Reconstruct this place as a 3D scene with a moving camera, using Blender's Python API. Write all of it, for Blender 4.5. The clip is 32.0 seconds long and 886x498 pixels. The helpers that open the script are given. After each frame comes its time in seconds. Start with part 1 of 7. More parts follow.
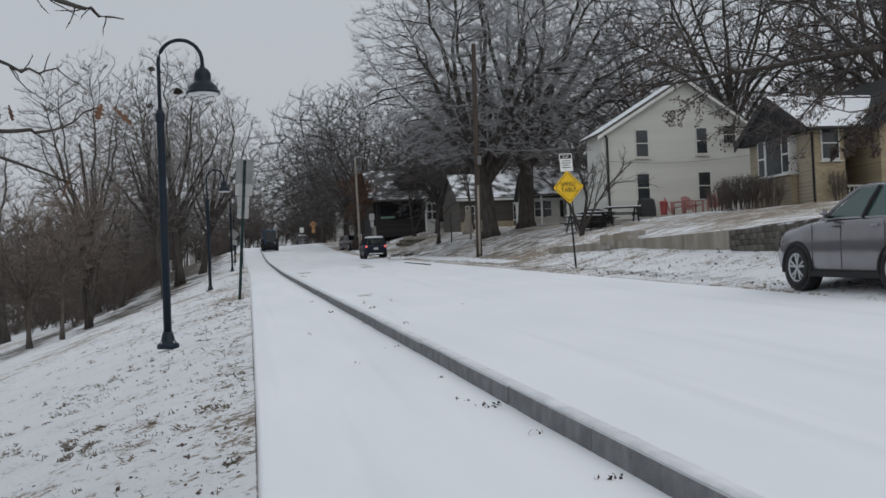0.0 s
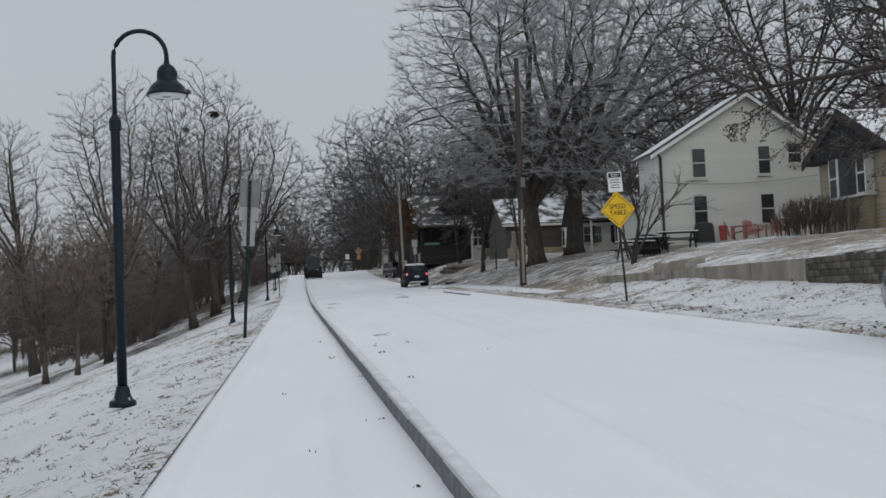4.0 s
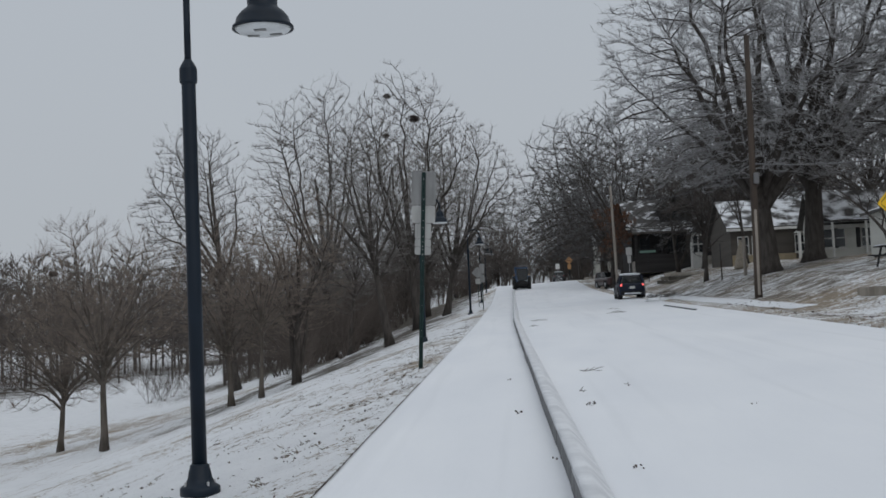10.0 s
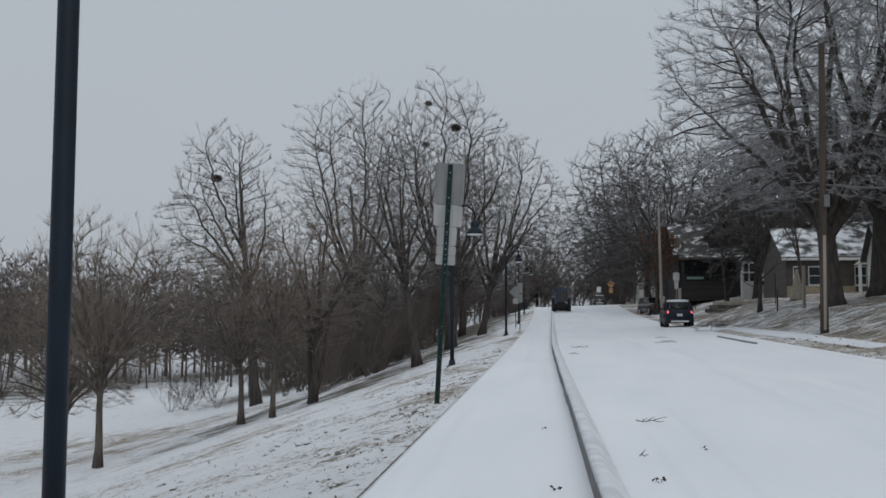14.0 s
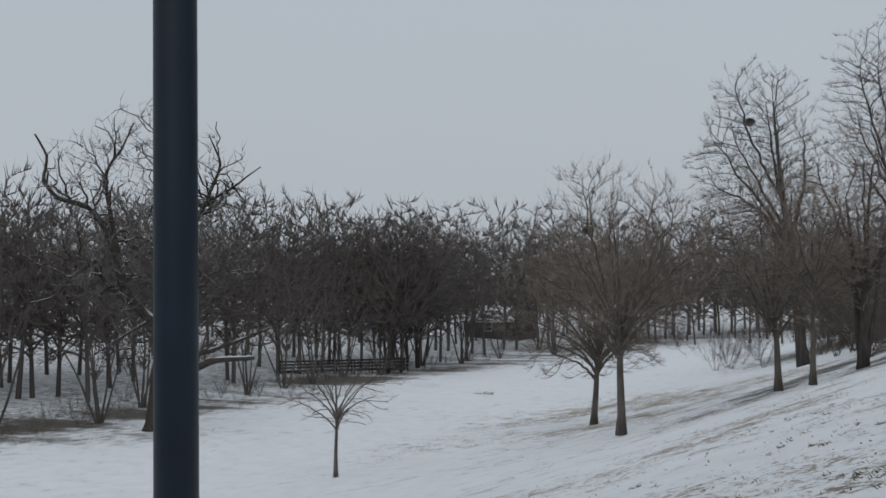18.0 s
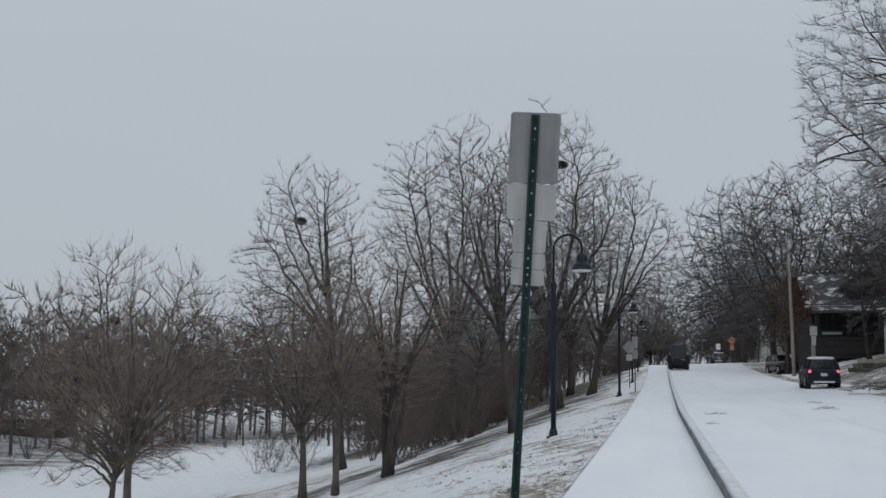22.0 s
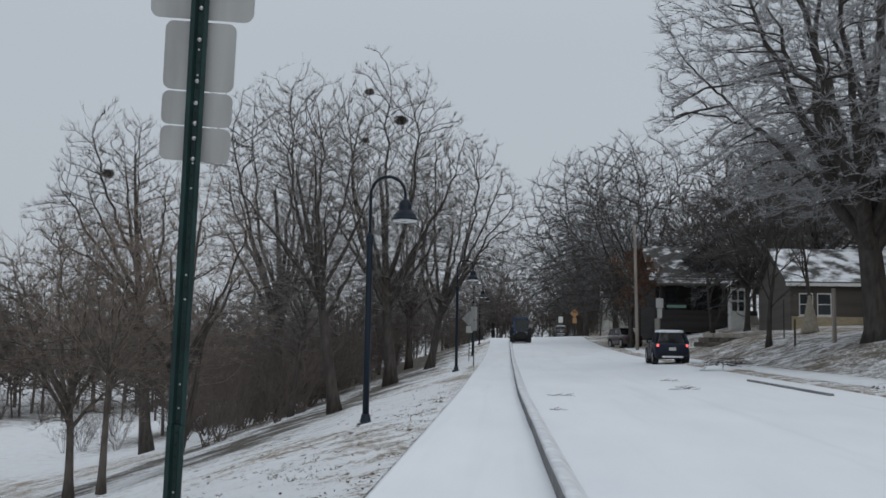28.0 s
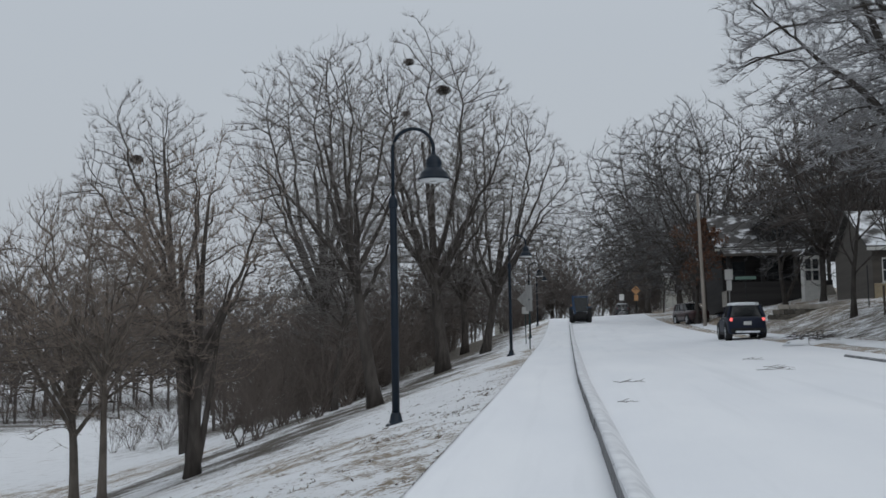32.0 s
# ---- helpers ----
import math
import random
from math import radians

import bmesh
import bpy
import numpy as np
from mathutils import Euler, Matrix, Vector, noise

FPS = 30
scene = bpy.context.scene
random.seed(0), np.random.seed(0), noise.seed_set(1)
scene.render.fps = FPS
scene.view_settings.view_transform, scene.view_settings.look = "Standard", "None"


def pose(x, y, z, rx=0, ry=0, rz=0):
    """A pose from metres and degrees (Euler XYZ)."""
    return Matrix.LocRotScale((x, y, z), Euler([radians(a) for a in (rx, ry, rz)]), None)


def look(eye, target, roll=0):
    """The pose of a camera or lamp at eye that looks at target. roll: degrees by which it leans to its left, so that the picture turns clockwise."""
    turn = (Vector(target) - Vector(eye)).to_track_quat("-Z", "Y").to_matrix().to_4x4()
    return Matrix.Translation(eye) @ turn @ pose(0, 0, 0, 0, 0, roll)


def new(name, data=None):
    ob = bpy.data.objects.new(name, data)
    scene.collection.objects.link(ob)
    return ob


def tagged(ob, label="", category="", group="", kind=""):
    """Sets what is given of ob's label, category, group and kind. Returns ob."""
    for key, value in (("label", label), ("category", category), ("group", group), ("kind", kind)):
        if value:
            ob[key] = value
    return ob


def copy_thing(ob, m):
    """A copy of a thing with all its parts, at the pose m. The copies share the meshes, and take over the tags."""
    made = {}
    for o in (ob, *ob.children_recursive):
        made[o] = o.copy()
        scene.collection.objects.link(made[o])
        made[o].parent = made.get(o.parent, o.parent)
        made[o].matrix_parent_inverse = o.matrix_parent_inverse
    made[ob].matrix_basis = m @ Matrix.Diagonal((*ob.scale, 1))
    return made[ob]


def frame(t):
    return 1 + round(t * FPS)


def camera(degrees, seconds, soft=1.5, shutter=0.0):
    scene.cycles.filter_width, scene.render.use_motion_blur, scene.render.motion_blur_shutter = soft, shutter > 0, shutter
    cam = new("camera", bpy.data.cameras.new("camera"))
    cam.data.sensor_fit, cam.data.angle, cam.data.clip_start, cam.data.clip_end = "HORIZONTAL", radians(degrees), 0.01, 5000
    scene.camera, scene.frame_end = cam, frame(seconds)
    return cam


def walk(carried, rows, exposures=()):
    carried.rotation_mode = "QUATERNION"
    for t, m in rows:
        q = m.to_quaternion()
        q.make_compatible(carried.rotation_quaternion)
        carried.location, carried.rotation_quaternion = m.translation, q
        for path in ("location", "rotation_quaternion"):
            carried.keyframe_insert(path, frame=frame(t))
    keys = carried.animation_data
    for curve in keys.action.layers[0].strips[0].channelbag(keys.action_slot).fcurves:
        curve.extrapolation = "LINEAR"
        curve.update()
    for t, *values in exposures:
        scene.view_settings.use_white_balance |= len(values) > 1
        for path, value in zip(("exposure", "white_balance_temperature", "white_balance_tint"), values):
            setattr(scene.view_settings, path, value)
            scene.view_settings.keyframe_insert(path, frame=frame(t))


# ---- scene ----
cam = camera(42.8, 32.0, soft=1.6)
METRES, EYE, TILT, LEAN, TURN = 33.6, 1.5, 0.0, 0.0, -9.6
ROWS = [
    (0.0, 0.0, 0.0, 0.0, 0.06, 1.47, 2.39),
    (0.5, 0.0017, 0.0163, 0.001, -0.63, 0.98, 1.05),
    (1.0, 0.0042, 0.0319, 0.001, -0.77, 1.35, -1.08),
    (1.5, 0.0087, 0.0487, 0.0037, 0.03, 1.96, 1.07),
    (2.0, 0.0106, 0.0623, 0.0032, -0.21, 2.3, 1.12),
    (2.5, 0.011, 0.0771, 0.0048, -0.15, 2.78, -0.77),
    (3.0, 0.0142, 0.0951, 0.0057, 1.52, 2.64, 0.43),
    (3.5, 0.0157, 0.1077, 0.0059, 2.0, 2.72, 1.96),
    (5.5, 0.0147, 0.1697, 0.0093, 6.17, 3.27, 0.97),
    (6.0, 0.013, 0.1844, 0.0097, 7.94, 3.07, 0.13),
    (6.5, 0.0133, 0.2017, 0.0116, 9.31, 3.2, 1.19),
    (7.0, 0.0108, 0.2165, 0.0109, 10.11, 3.52, 0.46),
    (7.5, 0.0078, 0.2302, 0.0124, 10.45, 3.88, -0.26),
    (8.0, 0.0068, 0.2487, 0.0126, 11.29, 3.85, 0.74),
    (8.5, 0.0057, 0.2618, 0.0128, 11.77, 4.07, 1.75),
    (9.0, 0.0015, 0.2786, 0.0142, 11.88, 4.24, 0.52),
    (9.5, -0.0006, 0.2971, 0.0134, 13.08, 3.9, 1.13),
    (10.0, -0.0007, 0.3112, 0.0153, 13.42, 3.85, 2.5),
    (10.5, -0.0055, 0.3278, 0.0157, 13.22, 4.04, 0.09),
    (11.0, -0.0066, 0.3433, 0.0152, 13.42, 4.14, -0.6),
    (11.5, -0.0064, 0.3594, 0.0173, 13.96, 4.39, 1.64),
    (12.0, -0.0104, 0.3745, 0.0169, 14.06, 4.6, 0.88),
    (12.5, -0.0135, 0.3893, 0.0172, 14.07, 4.71, -0.36),
    (13.0, -0.0154, 0.4085, 0.0187, 14.81, 4.54, 0.66),
    (13.5, -0.0186, 0.4215, 0.0179, 14.79, 4.55, 0.58),
    (14.0, -0.0233, 0.4366, 0.0195, 15.28, 4.78, -0.15),
    (14.5, -0.0257, 0.4556, 0.0204, 20.45, 4.0, 1.34),
    (15.0, -0.0303, 0.4712, 0.0195, 26.48, 3.27, 0.79),
    (15.5, -0.0372, 0.4883, 0.0206, 33.85, 2.81, -0.4),
    (17.5, -0.0564, 0.5541, 0.0223, 42.24, 2.22, -1.01),
    (18.0, -0.059, 0.5675, 0.0223, 42.74, 2.66, 0.77),
    (18.5, -0.0627, 0.5812, 0.0234, 42.36, 3.2, 0.45),
    (19.0, -0.0645, 0.5962, 0.0236, 41.72, 3.69, 0.82),
    (19.5, -0.0691, 0.6118, 0.0232, 41.17, 3.69, 1.13),
    (20.0, -0.0707, 0.6207, 0.0253, 37.47, 4.39, -0.32),
    (20.5, -0.0727, 0.635, 0.0248, 33.46, 5.14, -0.44),
    (21.0, -0.0737, 0.6447, 0.0256, 30.92, 5.56, 0.45),
    (21.5, -0.0765, 0.655, 0.0256, 23.83, 7.12, -0.48),
    (22.0, -0.0775, 0.6682, 0.0249, 20.76, 7.61, -0.79),
    (22.5, -0.0768, 0.6792, 0.0258, 18.27, 7.94, 0.77),
    (23.0, -0.0796, 0.6922, 0.0256, 15.05, 7.89, -0.47),
    (23.5, -0.0808, 0.7058, 0.0253, 13.21, 7.69, -1.24),
    (24.0, -0.0807, 0.7205, 0.0268, 12.39, 7.4, -0.43),
    (24.5, -0.0859, 0.739, 0.0264, 11.95, 7.02, -1.22),
    (25.0, -0.0881, 0.7532, 0.0266, 11.69, 6.85, -1.71),
    (25.5, -0.0891, 0.77, 0.0284, 11.88, 6.9, -0.61),
    (27.5, -0.1005, 0.8357, 0.029, 13.05, 6.27, -0.1),
    (28.0, -0.1047, 0.8512, 0.0303, 12.99, 6.32, -0.96),
    (28.5, -0.1066, 0.8698, 0.0308, 13.53, 6.16, 0.53),
    (29.0, -0.1097, 0.8851, 0.0305, 13.79, 6.37, -0.29),
    (29.5, -0.1142, 0.9015, 0.032, 14.16, 6.38, -1.58),
    (30.0, -0.1148, 0.919, 0.032, 15.27, 5.83, 0.59),
    (30.5, -0.1159, 0.9317, 0.0316, 15.5, 5.59, 1.85),
    (31.0, -0.1203, 0.9475, 0.0327, 15.48, 5.52, 0.09),
    (31.5, -0.1216, 0.965, 0.0326, 15.72, 5.3, 0.23),
    (32.0, -0.1239, 0.9802, 0.0329, 16.09, 5.52, 0.99),
]
walk(cam, [(t, pose(0, 0, EYE, TILT, LEAN, TURN) @ pose(METRES * x, METRES * y, METRES * z, 90 + pitch, roll, yaw)) for t, x, y, z, yaw, pitch, roll in ROWS],
     exposures=[(0.0, 0.04, 6500, 10.0), (5.0, 0.0, 6480, 9.8), (9.0, -0.05, 6420, 9.4), (14.0, -0.04, 6380, 9.0), (19.0, 0.0, 6320, 8.6), (24.0, 0.02, 6300, 8.4), (32.0, 0.04, 6360, 8.8)])

# ---- world and light: a winter overcast ----
SUN_EL, SUN_AZ = radians(38), radians(150)
world = bpy.data.worlds.new("overcast")
scene.world = world
world.use_nodes = True
wn, wl = world.node_tree.nodes, world.node_tree.links
wn.clear()
w_out = wn.new("ShaderNodeOutputWorld")
w_bg = wn.new("ShaderNodeBackground")
w_sky = wn.new("ShaderNodeTexSky")
w_sky.sky_type = "NISHITA"
w_sky.sun_disc = False
w_sky.sun_elevation, w_sky.sun_rotation = SUN_EL, SUN_AZ
w_sky.dust_density = 6.0
w_hsv = wn.new("ShaderNodeHueSaturation")
w_hsv.inputs["Saturation"].default_value = 0.15
w_hsv.inputs["Value"].default_value = 0.35
wl.new(w_sky.outputs["Color"], w_hsv.inputs["Color"])
# cloud deck, brighter overhead than at the horizon
w_geo = wn.new("ShaderNodeTexCoord")
w_sep = wn.new("ShaderNodeSeparateXYZ")
wl.new(w_geo.outputs["Generated"], w_sep.inputs[0])
w_ramp = wn.new("ShaderNodeValToRGB")
w_ramp.color_ramp.elements[0].position, w_ramp.color_ramp.elements[0].color = 0.0, (5.0, 5.3, 5.65, 1)
w_ramp.color_ramp.elements[1].position, w_ramp.color_ramp.elements[1].color = 1.0, (6.6, 7.0, 7.5, 1)
mid = w_ramp.color_ramp.elements.new(0.28)
mid.color = (5.0, 5.4, 5.9, 1)
wl.new(w_sep.outputs["Z"], w_ramp.inputs["Fac"])
w_noise = wn.new("ShaderNodeTexNoise")
w_noise.inputs["Scale"].default_value = 1.6
w_noise.inputs["Detail"].default_value = 3.0
wl.new(w_geo.outputs["Generated"], w_noise.inputs["Vector"])
w_nr = wn.new("ShaderNodeMapRange")
w_nr.inputs["To Min"].default_value, w_nr.inputs["To Max"].default_value = 0.94, 1.06
wl.new(w_noise.outputs["Fac"], w_nr.inputs["Value"])
w_mul = wn.new("ShaderNodeMixRGB")
w_mul.blend_type = "MULTIPLY"
w_mul.inputs["Fac"].default_value = 1.0
wl.new(w_ramp.outputs["Color"], w_mul.inputs["Color1"])
wl.new(w_nr.outputs["Result"], w_mul.inputs["Color2"])
w_mix = wn.new("ShaderNodeMixRGB")
w_mix.inputs["Fac"].default_value = 0.12
wl.new(w_mul.outputs["Color"], w_mix.inputs["Color1"])
wl.new(w_hsv.outputs["Color"], w_mix.inputs["Color2"])
wl.new(w_mix.outputs["Color"], w_bg.inputs["Color"])
w_bg.inputs["Strength"].default_value = 0.10
wl.new(w_bg.outputs["Background"], w_out.inputs["Surface"])

sun = new("sun", bpy.data.lights.new("sun", "SUN"))
sun.data.energy, sun.data.angle, sun.data.color = 0.5, radians(60), (1.0, 0.97, 0.93)
sun.matrix_world = look((0, 0, 0), (-math.sin(SUN_AZ) * math.cos(SUN_EL), -math.cos(SUN_AZ) * math.cos(SUN_EL), -math.sin(SUN_EL)))


# ---- materials ----
def mat(name, rgb, rough=0.8, metal=0.0, rgb2=None, scale=8.0, bump=0.0, bump_scale=40.0, spec=0.3, stretch=None, fac=(0.35, 0.65), coat=0.0):
    m = bpy.data.materials.new(name)
    m.use_nodes = True
    nt = m.node_tree
    b = nt.nodes["Principled BSDF"]
    b.inputs["Roughness"].default_value, b.inputs["Metallic"].default_value = rough, metal
    b.inputs["Specular IOR Level"].default_value = spec
    b.inputs["Coat Weight"].default_value = coat
    b.inputs["Base Color"].default_value = (*rgb, 1)
    tc = nt.nodes.new("ShaderNodeTexCoord")
    mp = nt.nodes.new("ShaderNodeMapping")
    nt.links.new(tc.outputs["Object"], mp.inputs["Vector"])
    if stretch:
        mp.inputs["Scale"].default_value = stretch
    if rgb2:
        n1 = nt.nodes.new("ShaderNodeTexNoise")
        n1.inputs["Scale"].default_value, n1.inputs["Detail"].default_value = scale, 5.0
        nt.links.new(mp.outputs["Vector"], n1.inputs["Vector"])
        mr = nt.nodes.new("ShaderNodeMapRange")
        mr.inputs["From Min"].default_value, mr.inputs["From Max"].default_value = fac
        nt.links.new(n1.outputs["Fac"], mr.inputs["Value"])
        mx = nt.nodes.new("ShaderNodeMixRGB")
        mx.inputs["Color1"].default_value, mx.inputs["Color2"].default_value = (*rgb, 1), (*rgb2, 1)
        nt.links.new(mr.outputs["Result"], mx.inputs["Fac"])
        nt.links.new(mx.outputs["Color"], b.inputs["Base Color"])
    if bump:
        n2 = nt.nodes.new("ShaderNodeTexNoise")
        n2.inputs["Scale"].default_value, n2.inputs["Detail"].default_value = bump_scale, 4.0
        nt.links.new(mp.outputs["Vector"], n2.inputs["Vector"])
        bp = nt.nodes.new("ShaderNodeBump")
        bp.inputs["Strength"].default_value, bp.inputs["Distance"].default_value = min(1.0, bump), 0.02
        nt.links.new(n2.outputs["Fac"], bp.inputs["Height"])
        nt.links.new(bp.outputs["Normal"], b.inputs["Normal"])
    return m


def snow_topped(m, low=0.55, high=0.8, patch=3.0, keep=(0.42, 0.58), snow=(0.80, 0.82, 0.85)):
    """Adds settled snow on faces that look up, broken by a noise."""
    nt = m.node_tree
    b = nt.nodes["Principled BSDF"]
    geo = nt.nodes.new("ShaderNodeNewGeometry")
    sp = nt.nodes.new("ShaderNodeSeparateXYZ")
    nt.links.new(geo.outputs["Normal"], sp.inputs[0])
    r1 = nt.nodes.new("ShaderNodeMapRange")
    r1.inputs["From Min"].default_value, r1.inputs["From Max"].default_value = low, high
    nt.links.new(sp.outputs["Z"], r1.inputs["Value"])
    nz = nt.nodes.new("ShaderNodeTexNoise")
    nz.inputs["Scale"].default_value, nz.inputs["Detail"].default_value = patch, 5.0
    nt.links.new(geo.outputs["Position"], nz.inputs["Vector"])
    r2 = nt.nodes.new("ShaderNodeMapRange")
    r2.inputs["From Min"].default_value, r2.inputs["From Max"].default_value = keep
    nt.links.new(nz.outputs["Fac"], r2.inputs["Value"])
    mu = nt.nodes.new("ShaderNodeMath")
    mu.operation = "MULTIPLY"
    nt.links.new(r1.outputs["Result"], mu.inputs[0])
    nt.links.new(r2.outputs["Result"], mu.inputs[1])
    mx = nt.nodes.new("ShaderNodeMixRGB")
    old = b.inputs["Base Color"]
    if old.is_linked:
        nt.links.new(old.links[0].from_socket, mx.inputs["Color1"])
    else:
        mx.inputs["Color1"].default_value = tuple(old.default_value)
    mx.inputs["Color2"].default_value = (*snow, 1)
    nt.links.new(mu.outputs["Value"], mx.inputs["Fac"])
    nt.links.new(mx.outputs["Color"], old)
    return m


def random_tint(m, amount=0.25):
    """Lets alike pieces differ a little in brightness."""
    nt = m.node_tree
    b = nt.nodes["Principled BSDF"]
    oi = nt.nodes.new("ShaderNodeObjectInfo")
    mr = nt.nodes.new("ShaderNodeMapRange")
    mr.inputs["To Min"].default_value, mr.inputs["To Max"].default_value = 1 - amount, 1 + amount
    nt.links.new(oi.outputs["Random"], mr.inputs["Value"])
    hs = nt.nodes.new("ShaderNodeHueSaturation")
    nt.links.new(mr.outputs["Result"], hs.inputs["Value"])
    old = b.inputs["Base Color"]
    if old.is_linked:
        nt.links.new(old.links[0].from_socket, hs.inputs["Color"])
    else:
        hs.inputs["Color"].default_value = tuple(old.default_value)
    nt.links.new(hs.outputs["Color"], old)
    return m


def ground_material():
    """Thin snow on dead grass: two scales of patches, more grass on the slope's bands, dark leaf litter under the trees."""
    m = bpy.data.materials.new("thin_snow_on_grass")
    m.use_nodes = True
    nt = m.node_tree
    N, L = nt.nodes, nt.links
    b = N["Principled BSDF"]
    b.inputs["Roughness"].default_value, b.inputs["Specular IOR Level"].default_value = 0.9, 0.1
    geo = N.new("ShaderNodeNewGeometry")

    def noise_of(scale, detail, stretch=(1, 1, 1), rough=0.55):
        mp = N.new("ShaderNodeMapping")
        mp.inputs["Scale"].default_value = stretch
        L.new(geo.outputs["Position"], mp.inputs["Vector"])
        n = N.new("ShaderNodeTexNoise")
        n.inputs["Scale"].default_value, n.inputs["Detail"].default_value, n.inputs["Roughness"].default_value = scale, detail, rough
        L.new(mp.outputs["Vector"], n.inputs["Vector"])
        return n.outputs["Fac"]

    def rng(sock, a, c, lo=0.0, hi=1.0):
        r = N.new("ShaderNodeMapRange")
        r.inputs["From Min"].default_value, r.inputs["From Max"].default_value = a, c
        r.inputs["To Min"].default_value, r.inputs["To Max"].default_value = lo, hi
        L.new(sock, r.inputs["Value"])
        return r.outputs["Result"]

    def op(kind, a, c):
        q = N.new("ShaderNodeMath")
        q.operation = kind
        for s, v in zip(q.inputs, (a, c)):
            if isinstance(v, (int, float)):
                s.default_value = v
            else:
                L.new(v, s)
        return q.outputs["Value"]

    def blend(f, c1, c2):
        x = N.new("ShaderNodeMixRGB")
        for s, v in zip((x.inputs["Fac"], x.inputs["Color1"], x.inputs["Color2"]), (f, c1, c2)):
            if isinstance(v, tuple):
                s.default_value = (*v, 1)
            else:
                L.new(v, s)
        return x.outputs["Color"]

    uv = N.new("ShaderNodeAttribute")
    uv.attribute_name = "litter"
    gr = N.new("ShaderNodeAttribute")
    gr.attribute_name = "grassy"
    coarse = noise_of(0.22, 3.0, (1, 0.6, 1))
    middle = noise_of(1.3, 5.0, (1, 0.9, 1))
    fine = noise_of(9.0, 7.0, (1, 0.8, 1), 0.72)
    speck = noise_of(28.0, 3.0)
    field = op("ADD", op("ADD", op("MULTIPLY", coarse, 0.55), op("MULTIPLY", middle, 0.5)), op("ADD", op("MULTIPLY", fine, 1.0), op("MULTIPLY", speck, 0.2)))
    grass_f = rng(op("ADD", field, rng(gr.outputs["Fac"], 0, 1, -0.2, 0.2)), 1.18, 1.275)
    straw = blend(rng(noise_of(3.0, 4.0), 0.35, 0.65), (0.40, 0.335, 0.26), (0.27, 0.222, 0.17))
    straw = blend(rng(speck, 0.52, 0.8), straw, (0.19, 0.165, 0.13))
    white = blend(rng(middle, 0.3, 0.7), (0.88, 0.895, 0.915), (0.81, 0.825, 0.85))
    white = blend(rng(speck, 0.6, 0.8), white, (0.56, 0.57, 0.58))
    top = blend(grass_f, white, straw)
    litter_f = rng(op("ADD", op("ADD", op("MULTIPLY", fine, 1.0), op("MULTIPLY", middle, 0.6)), op("ADD", op("MULTIPLY", speck, 0.3), op("MULTIPLY", uv.outputs["Fac"], 0.75))), 1.10, 1.34)
    litter_c = blend(rng(fine, 0.35, 0.7), (0.085, 0.077, 0.067), (0.19, 0.17, 0.145))
    L.new(blend(litter_f, top, litter_c), b.inputs["Base Color"])
    bp = N.new("ShaderNodeBump")
    bp.inputs["Strength"].default_value, bp.inputs["Distance"].default_value = 0.9, 0.07
    L.new(op("ADD", fine, op("MULTIPLY", speck, 0.4)), bp.inputs["Height"])
    L.new(bp.outputs["Normal"], b.inputs["Normal"])
    return m


def road_snow_material():
    """Fresh snow rolled thin over a road: nearly white, faint long tracks and grey thin spots."""
    m = mat("road_snow", (0.86, 0.875, 0.90), 0.75, rgb2=(0.80, 0.82, 0.855), scale=0.7, bump=0.25, bump_scale=14.0, spec=0.2, stretch=(1.0, 0.25, 1.0), fac=(0.3, 0.7))
    nt = m.node_tree
    b = nt.nodes["Principled BSDF"]
    geo = nt.nodes.new("ShaderNodeNewGeometry")
    mp = nt.nodes.new("ShaderNodeMapping")
    mp.inputs["Scale"].default_value = (2.2, 0.05, 1.0)
    mp.inputs["Rotation"].default_value = (0, 0, radians(-2))
    nt.links.new(geo.outputs["Position"], mp.inputs["Vector"])
    n = nt.nodes.new("ShaderNodeTexNoise")
    n.inputs["Scale"].default_value, n.inputs["Detail"].default_value = 1.0, 4.0
    nt.links.new(mp.outputs["Vector"], n.inputs["Vector"])
    r = nt.nodes.new("ShaderNodeMapRange")
    r.inputs["From Min"].default_value, r.inputs["From Max"].default_value = 0.56, 0.78
    r.inputs["To Max"].default_value = 0.35
    nt.links.new(n.outputs["Fac"], r.inputs["Value"])
    x = nt.nodes.new("ShaderNodeMixRGB")
    nt.links.new(b.inputs["Base Color"].links[0].from_socket, x.inputs["Color1"])
    x.inputs["Color2"].default_value = (0.66, 0.68, 0.71, 1)
    nt.links.new(r.outputs["Result"], x.inputs["Fac"])
    nt.links.new(x.outputs["Color"], b.inputs["Base Color"])
    return m


M_GROUND = ground_material()
M_ROAD = road_snow_material()
M_SNOW = mat("settled_snow", (0.84, 0.86, 0.89), 0.8, rgb2=(0.76, 0.78, 0.81), scale=2.0, bump=0.3, bump_scale=25, spec=0.2)
M_SNOW_THIN = mat("thin_snow_over_concrete", (0.78, 0.795, 0.82), 0.75, rgb2=(0.62, 0.635, 0.66), scale=3.0, bump=0.3, bump_scale=30, spec=0.2)
M_KERB = snow_topped(mat("kerb_concrete", (0.22, 0.222, 0.226), 0.9, rgb2=(0.14, 0.142, 0.146), scale=5.0, bump=0.5, bump_scale=60), 0.45, 0.85, 2.0, (0.12, 0.32), (0.72, 0.74, 0.77))
M_CONC = snow_topped(mat("pale_concrete", (0.40, 0.37, 0.33), 0.9, rgb2=(0.28, 0.26, 0.23), scale=3.0, bump=0.4, bump_scale=50), 0.6, 0.9, 2.0, (0.3, 0.5))
